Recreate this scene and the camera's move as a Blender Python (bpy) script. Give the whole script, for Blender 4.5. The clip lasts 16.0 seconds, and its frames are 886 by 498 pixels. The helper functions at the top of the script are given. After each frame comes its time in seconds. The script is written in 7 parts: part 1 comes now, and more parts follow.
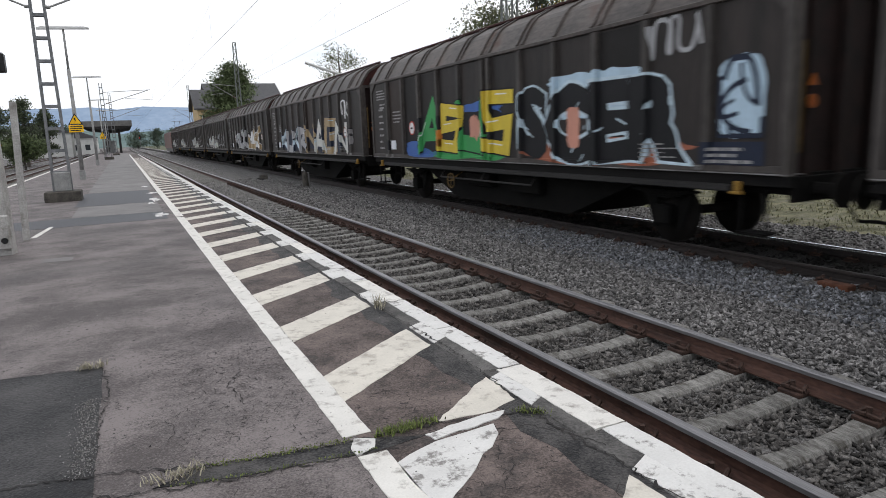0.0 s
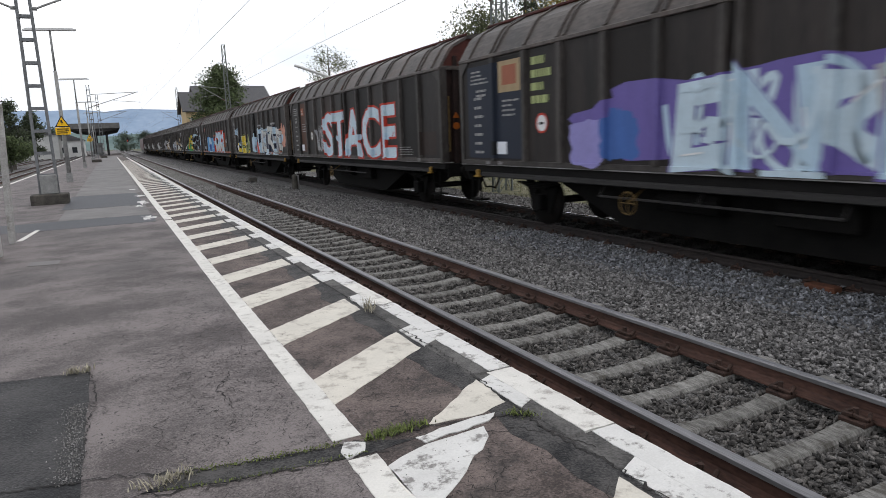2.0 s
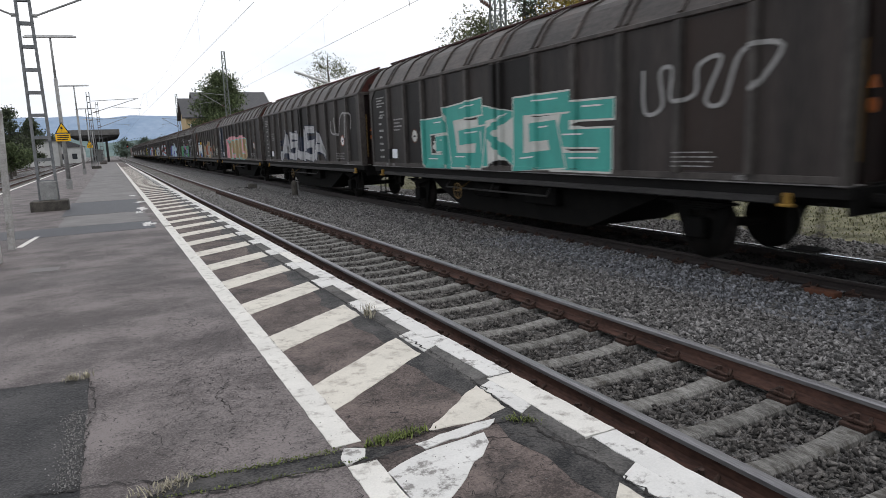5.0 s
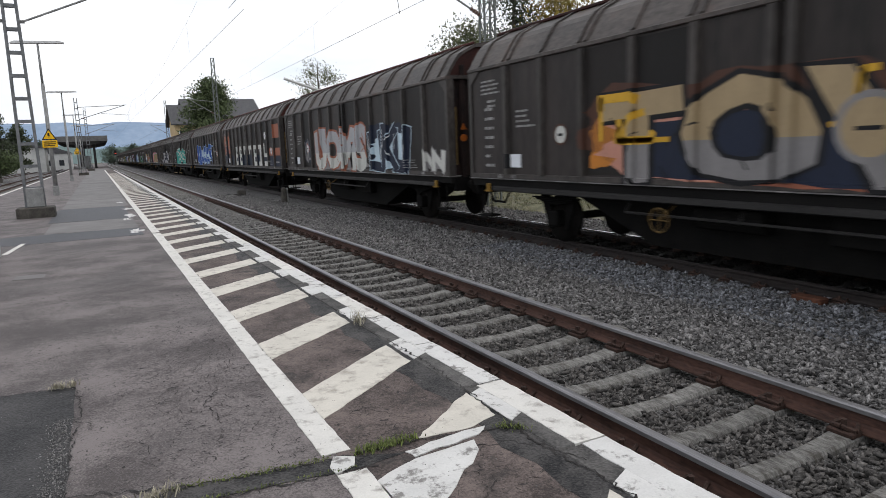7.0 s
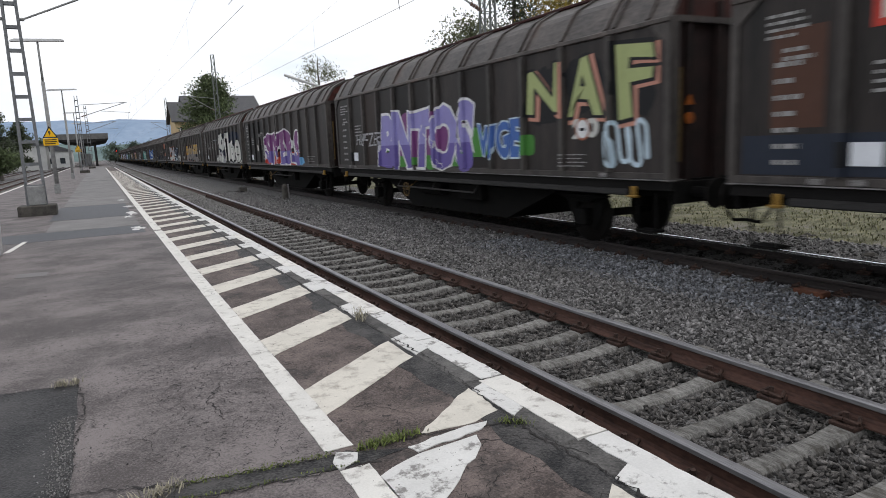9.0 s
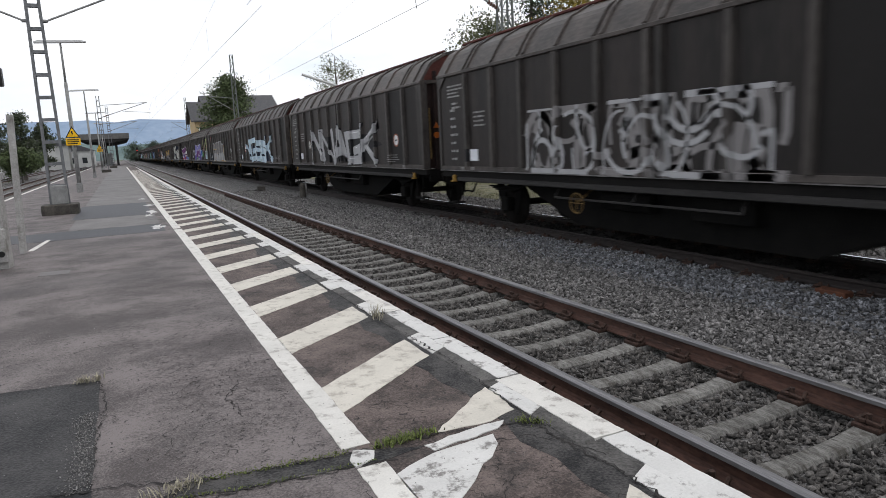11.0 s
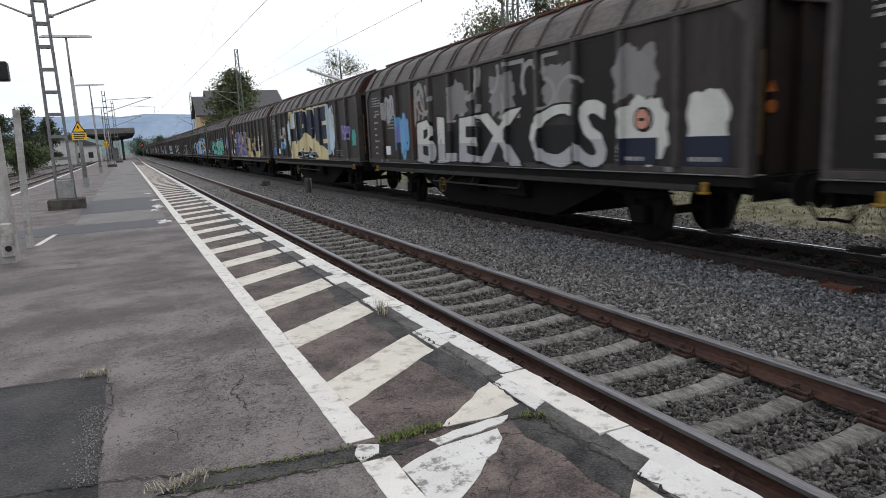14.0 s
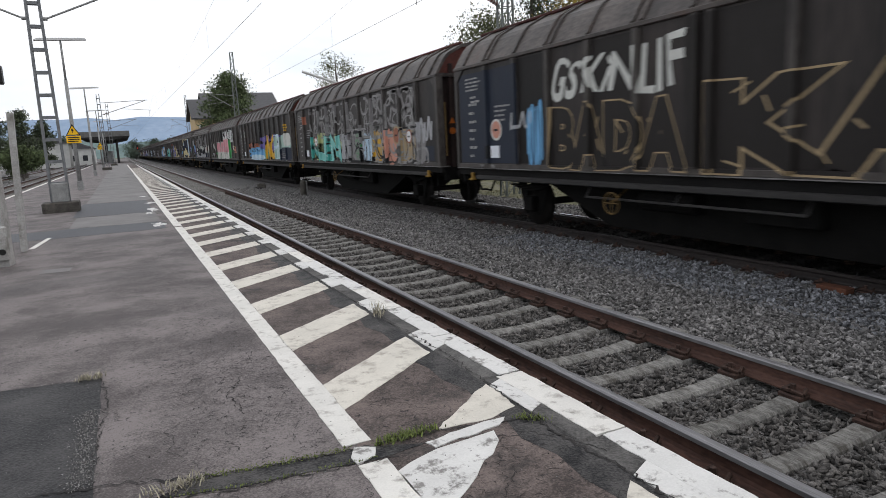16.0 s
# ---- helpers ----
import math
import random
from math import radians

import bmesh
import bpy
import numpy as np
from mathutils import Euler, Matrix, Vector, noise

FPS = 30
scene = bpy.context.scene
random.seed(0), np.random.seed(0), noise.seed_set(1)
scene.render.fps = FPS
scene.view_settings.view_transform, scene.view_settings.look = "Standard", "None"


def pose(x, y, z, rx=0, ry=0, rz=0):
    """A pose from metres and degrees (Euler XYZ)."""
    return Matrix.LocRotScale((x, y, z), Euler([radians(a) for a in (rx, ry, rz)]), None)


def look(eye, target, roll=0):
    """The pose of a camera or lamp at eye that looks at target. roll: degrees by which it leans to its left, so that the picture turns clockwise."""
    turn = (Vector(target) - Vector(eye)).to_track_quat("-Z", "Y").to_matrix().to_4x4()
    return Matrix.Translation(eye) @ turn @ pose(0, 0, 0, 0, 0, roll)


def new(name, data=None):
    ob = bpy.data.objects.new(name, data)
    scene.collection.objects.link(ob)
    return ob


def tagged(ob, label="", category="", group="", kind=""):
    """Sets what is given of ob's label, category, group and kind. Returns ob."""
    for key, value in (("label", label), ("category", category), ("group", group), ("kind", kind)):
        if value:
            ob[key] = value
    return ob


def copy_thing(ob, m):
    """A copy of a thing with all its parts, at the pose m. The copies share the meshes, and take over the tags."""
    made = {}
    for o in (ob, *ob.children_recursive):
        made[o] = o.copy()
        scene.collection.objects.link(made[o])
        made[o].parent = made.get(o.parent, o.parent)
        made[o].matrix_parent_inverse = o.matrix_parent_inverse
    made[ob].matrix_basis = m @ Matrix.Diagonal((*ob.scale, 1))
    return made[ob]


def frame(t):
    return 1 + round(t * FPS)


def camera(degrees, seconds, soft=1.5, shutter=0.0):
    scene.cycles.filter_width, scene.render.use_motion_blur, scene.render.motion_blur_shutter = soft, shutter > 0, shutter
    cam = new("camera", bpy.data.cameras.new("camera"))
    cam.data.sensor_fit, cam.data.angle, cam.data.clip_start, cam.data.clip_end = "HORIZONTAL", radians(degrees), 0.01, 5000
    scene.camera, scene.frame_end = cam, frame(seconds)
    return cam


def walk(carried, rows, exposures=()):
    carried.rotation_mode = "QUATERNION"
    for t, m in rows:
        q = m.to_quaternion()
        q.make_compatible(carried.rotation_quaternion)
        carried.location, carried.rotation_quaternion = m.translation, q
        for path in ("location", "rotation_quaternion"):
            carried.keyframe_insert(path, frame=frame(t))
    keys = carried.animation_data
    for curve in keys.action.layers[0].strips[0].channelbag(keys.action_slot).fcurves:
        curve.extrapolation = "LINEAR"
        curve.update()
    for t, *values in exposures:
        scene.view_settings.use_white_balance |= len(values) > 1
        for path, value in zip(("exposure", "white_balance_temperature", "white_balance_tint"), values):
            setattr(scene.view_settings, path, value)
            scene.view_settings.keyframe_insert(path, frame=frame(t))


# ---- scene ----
# ---- camera ----
cam = camera(68.6, 16.0, soft=0.5, shutter=0.12)
EYE = (0.0, 0.0, 1.586)
TURNS = [
    (0.0, 79.81, 2.21, -26.06), (0.5, 79.97, 2.34, -26.02), (1.0, 79.78, 2.23, -26.23), (1.5, 79.59, 2.07, -26.81),
    (2.0, 80.02, 2.14, -26.94), (2.5, 80.27, 2.02, -26.95), (3.0, 80.37, 1.92, -26.73), (3.5, 80.24, 2.22, -26.76),
    (6.0, 80.72, 2.14, -27.30), (6.5, 80.72, 2.21, -27.75), (7.0, 81.10, 2.13, -27.87), (7.5, 80.98, 2.25, -27.90),
    (8.0, 80.87, 2.40, -27.88), (8.5, 80.78, 2.35, -27.97), (9.0, 80.72, 2.47, -27.80), (11.5, 80.62, 2.66, -26.16),
    (12.0, 80.29, 2.75, -26.26), (12.5, 80.02, 2.66, -26.13), (13.0, 80.12, 2.65, -26.10), (13.5, 80.26, 2.62, -26.09),
    (14.0, 80.25, 2.62, -25.90), (14.5, 80.40, 2.51, -26.11), (15.0, 80.43, 2.49, -26.25), (15.5, 80.26, 2.62, -26.30),
    (16.0, 80.42, 2.76, -26.29)]
walk(cam, [(t, pose(*EYE, rx, ry, rz)) for t, rx, ry, rz in TURNS], exposures=[(0.0, 0.17), (1.2, 0.17), (2.6, 0.08), (16.0, 0.08)])

# ---- plan: y runs along the track, away from the camera; z = 0 is the platform ----
ZT = -0.40            # top of rail, goods track
Z1 = -0.314           # top of rail, platform track
EDGE = 2.29           # platform edge
C1, C2 = 3.796, 9.07   # track centres
SLEEPER = 0.5745
FIRST = 2.52          # a sleeper of the platform track
PITCH = 16.4          # wagon to wagon
SPEED = 29.33         # metres a second
LEAD = 4.55           # far end of wagon 0 at the start
HALF = 7.68           # half of a wagon's body
rng = random.Random(7)

# ---- world: bright overcast ----
world = bpy.data.worlds.new("overcast_sky")
scene.world = world
world.use_nodes = True
wn, wl = world.node_tree.nodes, world.node_tree.links
wn.clear()
w_out = wn.new("ShaderNodeOutputWorld")
w_bg = wn.new("ShaderNodeBackground")
w_sky = wn.new("ShaderNodeTexSky")
w_sky.sky_type = "NISHITA"
w_sky.sun_disc = False
w_sky.sun_elevation, w_sky.sun_rotation = radians(66), radians(122)
w_sky.air_density, w_sky.dust_density = 1.2, 3.0
w_dim = wn.new("ShaderNodeVectorMath")
w_dim.operation = "SCALE"
w_dim.inputs["Scale"].default_value = 0.12
w_co = wn.new("ShaderNodeTexCoord")
w_map = wn.new("ShaderNodeMapping")
w_map.inputs["Scale"].default_value = (1.5, 1.5, 5.0)
w_noise = wn.new("ShaderNodeTexNoise")
w_noise.inputs["Scale"].default_value = 2.2
w_noise.inputs["Detail"].default_value = 6
w_ramp = wn.new("ShaderNodeValToRGB")
w_ramp.color_ramp.elements[0].position, w_ramp.color_ramp.elements[0].color = 0.3, (0.90, 0.97, 1.07, 1)
w_ramp.color_ramp.elements[1].position, w_ramp.color_ramp.elements[1].color = 0.62, (1.18, 1.18, 1.215, 1)
w_mix = wn.new("ShaderNodeMix")
w_mix.data_type = "RGBA"
w_mix.inputs[0].default_value = 0.88
wl.new(w_sky.outputs[0], w_dim.inputs[0])
wl.new(w_co.outputs["Generated"], w_map.inputs["Vector"])
wl.new(w_map.outputs[0], w_noise.inputs["Vector"])
wl.new(w_noise.outputs["Fac"], w_ramp.inputs[0])
wl.new(w_dim.outputs[0], w_mix.inputs[6])
wl.new(w_ramp.outputs[0], w_mix.inputs[7])
wl.new(w_mix.outputs[2], w_bg.inputs["Color"])
w_bg.inputs["Strength"].default_value = 1.0
wl.new(w_bg.outputs[0], w_out.inputs["Surface"])

sun_data = bpy.data.lights.new("sun", "SUN")
sun_data.energy, sun_data.angle, sun_data.color = 0.6, radians(25), (1.0, 0.96, 0.9)
sun = new("sun", sun_data)
sun.matrix_world = look((22, -14, 60), (0, 0, 0))


# ---- materials ----
def material(name, dark, light, scale=4.0, rough=0.8, metal=0.0, bump=0.2, fine=60.0, stretch=(1, 1, 1), stain=None, stain_at=0.55,
             stain_scale=1.2, vary=0.0, islands=False, stain_soft=0.12, spec=0.2, bump_far=0.01, contrast=0.2, pits=None, pit_at=0.62, pit_scale=16.0):
    """Two tones mixed by coarse and fine noise, an optional stain colour in patches, fine relief."""
    m = bpy.data.materials.new(name)
    m.use_nodes = True
    n, l = m.node_tree.nodes, m.node_tree.links
    b = n["Principled BSDF"]
    co = n.new("ShaderNodeTexCoord")
    mp = n.new("ShaderNodeMapping")
    mp.inputs["Scale"].default_value = stretch
    l.new(co.outputs["Object"], mp.inputs["Vector"])
    info = n.new("ShaderNodeObjectInfo")
    off = n.new("ShaderNodeVectorMath")
    off.operation = "MULTIPLY_ADD"
    off.inputs[1].default_value = (37.0, 91.0, 53.0)
    l.new(info.outputs["Random"], off.inputs[0])
    l.new(mp.outputs[0], off.inputs[2])
    big = n.new("ShaderNodeTexNoise")
    big.inputs["Scale"].default_value = scale
    big.inputs["Detail"].default_value = 6
    big.inputs["Roughness"].default_value = 0.65
    small = n.new("ShaderNodeTexNoise")
    small.inputs["Scale"].default_value = fine
    small.inputs["Detail"].default_value = 3
    for t in (big, small):
        l.new(off.outputs[0], t.inputs["Vector"])
    add = n.new("ShaderNodeMath")
    add.operation = "MULTIPLY_ADD"
    add.inputs[1].default_value = 0.55
    l.new(small.outputs["Fac"], add.inputs[0])
    half = n.new("ShaderNodeMath")
    half.operation = "MULTIPLY_ADD"
    half.inputs[1].default_value, half.inputs[2].default_value = 0.9, -0.22
    l.new(big.outputs["Fac"], half.inputs[0])
    l.new(half.outputs[0], add.inputs[2])
    ramp = n.new("ShaderNodeValToRGB")
    ramp.color_ramp.elements[0].position, ramp.color_ramp.elements[1].position = 0.5 - contrast, 0.5 + contrast
    ramp.color_ramp.elements[0].color, ramp.color_ramp.elements[1].color = (*dark, 1), (*light, 1)
    l.new(add.outputs[0], ramp.inputs[0])
    col = ramp.outputs[0]
    if stain:
        st = n.new("ShaderNodeTexNoise")
        st.inputs["Scale"].default_value = stain_scale
        st.inputs["Detail"].default_value = 8
        st.inputs["Roughness"].default_value = 0.7
        l.new(off.outputs[0], st.inputs["Vector"])
        sr = n.new("ShaderNodeValToRGB")
        sr.color_ramp.elements[0].position, sr.color_ramp.elements[1].position = stain_at, stain_at + stain_soft
        l.new(st.outputs["Fac"], sr.inputs[0])
        mx = n.new("ShaderNodeMix")
        mx.data_type = "RGBA"
        l.new(sr.outputs[0], mx.inputs[0])
        l.new(col, mx.inputs[6])
        mx.inputs[7].default_value = (*stain, 1)
        col = mx.outputs[2]
    if pits:
        pt = n.new("ShaderNodeTexNoise")
        pt.inputs["Scale"].default_value = pit_scale
        pt.inputs["Detail"].default_value = 10
        pt.inputs["Roughness"].default_value = 0.75
        pt.inputs["Distortion"].default_value = 0.6
        l.new(off.outputs[0], pt.inputs["Vector"])
        pr = n.new("ShaderNodeValToRGB")
        pr.color_ramp.elements[0].position, pr.color_ramp.elements[1].position = pit_at, pit_at + 0.05
        l.new(pt.outputs["Fac"], pr.inputs[0])
        px = n.new("ShaderNodeMix")
        px.data_type = "RGBA"
        l.new(pr.outputs[0], px.inputs[0])
        l.new(col, px.inputs[6])
        px.inputs[7].default_value = (*pits, 1)
        col = px.outputs[2]
    if vary:
        hs = n.new("ShaderNodeHueSaturation")
        mr = n.new("ShaderNodeMapRange")
        mr.inputs["To Min"].default_value, mr.inputs["To Max"].default_value = 1 - vary, 1 + vary
        if islands:
            geo = n.new("ShaderNodeNewGeometry")
            l.new(geo.outputs["Random Per Island"], mr.inputs["Value"])
        else:
            l.new(info.outputs["Random"], mr.inputs["Value"])
        l.new(mr.outputs[0], hs.inputs["Value"])
        l.new(col, hs.inputs["Color"])
        col = hs.outputs[0]
    l.new(col, b.inputs["Base Color"])
    b.inputs["Metallic"].default_value = metal
    b.inputs["Specular IOR Level"].default_value = spec
    rr = n.new("ShaderNodeMapRange")
    rr.inputs["To Min"].default_value, rr.inputs["To Max"].default_value = max(0.05, rough - 0.15), min(1.0, rough + 0.12)
    l.new(big.outputs["Fac"], rr.inputs["Value"])
    l.new(rr.outputs[0], b.inputs["Roughness"])
    if bump:
        bp = n.new("ShaderNodeBump")
        bp.inputs["Strength"].default_value = bump
        bp.inputs["Distance"].default_value = bump_far
        l.new(add.outputs[0], bp.inputs["Height"])
        l.new(bp.outputs[0], b.inputs["Normal"])
    return m


def worn_paint(name, colour, under, wear=0.5, scale=9.0, soft=0.1):
    """Paint rubbed through to what lies under it, in small chips and larger patches."""
    return material(name, tuple(c * 0.82 for c in colour), colour, scale=3.0, rough=0.75, bump=0.25, fine=90,
                    stain=under, stain_at=wear, stain_scale=scale, stain_soft=soft)


ASPHALT = material("asphalt", (0.070, 0.060, 0.0585), (0.190, 0.167, 0.163), scale=1.3, rough=0.72, bump=1.0, fine=95, contrast=0.11, bump_far=0.012,
                   stain=(0.085, 0.078, 0.078), stain_at=0.50, stain_scale=0.35, stain_soft=0.3, pits=(0.030, 0.027, 0.027), pit_at=0.575, pit_scale=24.0)
ASPHALT_CELL = material("cell_asphalt", (0.050, 0.040, 0.037), (0.160, 0.128, 0.117), scale=2.2, rough=0.8, bump=1.0, fine=90, contrast=0.12, bump_far=0.012,
                        stain=(0.036, 0.033, 0.032), stain_at=0.53, stain_scale=1.6, pits=(0.022, 0.020, 0.020), pit_at=0.575, pit_scale=22.0)
ASPHALT_DARK = material("dark_asphalt", (0.012, 0.012, 0.013), (0.060, 0.0575, 0.0575), scale=1.8, rough=0.66, bump=1.0, fine=64, contrast=0.13, bump_far=0.012,
                        stain=(0.085, 0.082, 0.08), stain_at=0.58, stain_scale=0.9, stain_soft=0.2, pits=(0.2, 0.19, 0.18), pit_at=0.66, pit_scale=30.0)
ASPHALT_BAND = material("trench_asphalt", (0.026, 0.027, 0.032), (0.075, 0.076, 0.084), scale=1.5, rough=0.6, bump=0.5, fine=40, contrast=0.2)
ASPHALT_LIGHT = material("pale_asphalt", (0.10, 0.096, 0.093), (0.21, 0.20, 0.196), scale=0.9, rough=0.75, bump=0.5, fine=40, contrast=0.2,
                         stain=(0.07, 0.067, 0.066), stain_at=0.56, stain_scale=0.4)
ASPHALT_SEAL = material("asphalt_seal", (0.012, 0.012, 0.013), (0.072, 0.068, 0.066), scale=6.0, rough=0.7, bump=1.0, fine=70, contrast=0.12, bump_far=0.012)
CONCRETE_EDGE = material("edge_concrete", (0.045, 0.043, 0.042), (0.12, 0.115, 0.11), scale=4, rough=0.85, bump=0.6, fine=60, vary=0.15, contrast=0.14)
LINE_PAINT = worn_paint("white_line_paint", (0.66, 0.64, 0.60), (0.25, 0.23, 0.21), 0.53, 9.0, 0.16)
STRIPE_PAINT = worn_paint("stripe_paint", (0.60, 0.565, 0.50), (0.26, 0.235, 0.205), 0.51, 8.0, 0.2)
CHIP_PAINT = worn_paint("chipped_paint", (0.62, 0.61, 0.59), (0.21, 0.20, 0.19), 0.55, 7.0, 0.08)
RAIL_SIDE = material("rusty_rail", (0.036, 0.021, 0.017), (0.098, 0.052, 0.040), scale=4, rough=0.7, bump=0.3, fine=50, stretch=(1, 0.3, 1), contrast=0.15)
RAIL_TOP = material("worn_rail_head", (0.12, 0.118, 0.122), (0.26, 0.255, 0.262), scale=4, rough=0.38, metal=0.4, bump=0.05, fine=40, stretch=(6, 0.2, 1), spec=0.5)
RAIL_BRIGHT = material("polished_rail_head", (0.62, 0.62, 0.63), (0.75, 0.75, 0.76), scale=4, rough=0.24, metal=0.9, bump=0.0, fine=40, stretch=(6, 0.2, 1), spec=0.5)
CLIP_RUST = material("rusty_clip", (0.018, 0.012, 0.010), (0.062, 0.036, 0.028), scale=20, rough=0.8, bump=0.2, fine=60)
SLEEPER_MAT = material("sleeper_concrete", (0.075, 0.072, 0.067), (0.235, 0.228, 0.215), scale=7, rough=0.9, bump=0.7, fine=30, vary=0.18, contrast=0.17, bump_far=0.01,
                       stain=(0.072, 0.066, 0.058), stain_at=0.52, stain_scale=5, stretch=(3.2, 0.9, 1), pits=(0.34, 0.33, 0.31), pit_at=0.64, pit_scale=6.0)
# Shade under the train is put into these oil-dark track colours.
OILY_SHADE_SLEEPER = material("oily_shade_sleeper", (0.010, 0.009, 0.008), (0.035, 0.032, 0.03), scale=5, rough=0.9, bump=0.4, fine=60, vary=0.2)
OILY_SHADE_BALLAST = material("oily_shade_ballast", (0.006, 0.0058, 0.0055), (0.024, 0.022, 0.021), scale=22, rough=0.9, bump=1.0, fine=55, bump_far=0.05)
RAIL_SHADE = material("grimy_shade_rail", (0.012, 0.010, 0.010), (0.035, 0.028, 0.026), scale=4, rough=0.7, bump=0.2, fine=50, stretch=(1, 0.3, 1))
STONE = material("ballast_stone", (0.044, 0.042, 0.041), (0.212, 0.204, 0.200), scale=16, rough=0.85, bump=0.3, fine=90, vary=0.7, islands=True, contrast=0.15)
STONE_BROWN = material("brown_ballast_stone", (0.030, 0.0275, 0.026), (0.126, 0.118, 0.111), scale=16, rough=0.85, bump=0.3, fine=90, vary=0.7, islands=True, contrast=0.15)
STONE_PALE = material("pale_ballast_stone", (0.052, 0.053, 0.057), (0.205, 0.209, 0.222), scale=16, rough=0.85, bump=0.3, fine=90, vary=0.65, islands=True, contrast=0.15)
BALLAST = material("ballast_bed", (0.026, 0.025, 0.024), (0.235, 0.226, 0.220), scale=24, rough=0.9, bump=1.0, fine=48, bump_far=0.06, contrast=0.14,
                   stain=(0.05, 0.042, 0.036), stain_at=0.6, stain_scale=0.5)
IRON = material("dark_iron", (0.012, 0.011, 0.011), (0.04, 0.036, 0.034), scale=6, rough=0.75, bump=0.2, fine=40)
GRASS_GROUND = material("grass_ground", (0.05, 0.05, 0.026), (0.20, 0.19, 0.12), scale=2.5, rough=0.95, bump=0.9, fine=40, bump_far=0.04, contrast=0.14,
                        stain=(0.19, 0.175, 0.15), stain_at=0.54, stain_scale=0.9)
GROUND = material("far_ground", (0.05, 0.06, 0.03), (0.13, 0.13, 0.08), scale=0.2, rough=0.95, bump=0.4, fine=3.0)
BLADE = material("grass_blade", (0.06, 0.085, 0.022), (0.15, 0.175, 0.055), scale=8, rough=0.75, bump=0, vary=0.45, islands=True)
PALE_BLADE = material("pale_grass_blade", (0.10, 0.105, 0.05), (0.22, 0.21, 0.12), scale=8, rough=0.8, bump=0, vary=0.4, islands=True)
DRY_BLADE = material("dry_blade", (0.22, 0.2, 0.15), (0.4, 0.37, 0.28), scale=8, rough=0.8, bump=0, vary=0.35, islands=True)
STEEL_GREY = material("galvanised_steel", (0.17, 0.17, 0.17), (0.31, 0.31, 0.30), scale=5, rough=0.65, metal=0.1, bump=0.1, fine=30,
                      stain=(0.12, 0.11, 0.10), stain_at=0.6, stain_scale=3)
LADDER_STEEL = material("painted_mast_steel", (0.11, 0.115, 0.12), (0.21, 0.215, 0.22), scale=5, rough=0.7, bump=0.1, fine=30, stain=(0.10, 0.08, 0.07), stain_at=0.62, stain_scale=3)
POST_CONCRETE = material("post_concrete", (0.25, 0.24, 0.23), (0.45, 0.44, 0.42), scale=3, rough=0.9, bump=0.4, fine=50, stain=(0.17, 0.16, 0.14), stain_at=0.56, stain_scale=2)
LAMP_WHITE = material("lamp_housing", (0.5, 0.5, 0.5), (0.65, 0.65, 0.64), scale=5, rough=0.5, bump=0.05)
YELLOW = material("sign_yellow", (0.75, 0.42, 0.01), (0.85, 0.5, 0.02), scale=3, rough=0.5, bump=0.05)
BLACK = material("black_enamel", (0.01, 0.01, 0.01), (0.025, 0.025, 0.025), scale=3, rough=0.5, bump=0.05)
CANOPY = material("canopy_dark", (0.018, 0.017, 0.017), (0.05, 0.048, 0.047), scale=1, rough=0.85, bump=0.2, spec=0.1)
WIRE = material("wire", (0.10, 0.10, 0.10), (0.2, 0.2, 0.2), scale=2, rough=0.6, metal=0.5, bump=0)
WAGON = material("wagon_brown", (0.010, 0.0084, 0.0079), (0.036, 0.0293, 0.0270), scale=1.0, rough=0.58, bump=0.12, fine=14, stretch=(1, 2.6, 0.22), contrast=0.15,
                 stain=(0.042, 0.035, 0.0315), stain_at=0.60, stain_scale=1.9, vary=0.3, spec=0.25, pits=(0.07, 0.058, 0.052), pit_at=0.72, pit_scale=5.0)
RIB_STEEL = material("dusty_rib", (0.024, 0.0205, 0.019), (0.070, 0.061, 0.056), scale=2.0, rough=0.6, bump=0.1, fine=20, stretch=(1, 2.0, 0.35), contrast=0.16,
                     stain=(0.028, 0.022, 0.019), stain_at=0.58, stain_scale=2.0, vary=0.25, spec=0.3)
SILL_DUST = material("dusty_sill", (0.016, 0.015, 0.015), (0.036, 0.034, 0.033), scale=2, rough=0.7, bump=0.1, fine=20, stretch=(1, 0.3, 1), vary=0.3, spec=0.25)
WAGON_ROOF = material("wagon_roof", (0.026, 0.0215, 0.0195), (0.086, 0.072, 0.065), scale=1.2, rough=0.55, bump=0.15, fine=16, stretch=(1, 0.7, 1), contrast=0.14,
                      stain=(0.066, 0.038, 0.030), stain_at=0.58, stain_scale=1.2, vary=0.3, spec=0.3)
WAGON_END = material("wagon_end", (0.008, 0.006, 0.006), (0.030, 0.017, 0.015), scale=2, rough=0.8, bump=0.1, vary=0.3)
UNDER = material("underframe_black", (0.003, 0.003, 0.003), (0.009, 0.0085, 0.008), scale=3, rough=0.9, bump=0.2, fine=30, spec=0.08)
EDGE_PALE = material("pale_steel_edge", (0.06, 0.057, 0.055), (0.26, 0.25, 0.245), scale=3, rough=0.5, bump=0, contrast=0.14, stretch=(1, 0.5, 1))
SILL = material("sill_grime", (0.004, 0.004, 0.004), (0.014, 0.013, 0.0125), scale=2, rough=0.8, bump=0.1, stretch=(1, 0.4, 1), spec=0.1)
WHEEL = material("wheel_steel", (0.006, 0.0055, 0.005), (0.017, 0.015, 0.014), scale=4, rough=0.8, bump=0.1, spec=0.1)
YELLOW_OCHRE = material("ochre_paint", (0.16, 0.09, 0.015), (0.29, 0.17, 0.036), scale=9, rough=0.6, bump=0.05, stain=(0.05, 0.03, 0.015), stain_at=0.55, stain_scale=6)
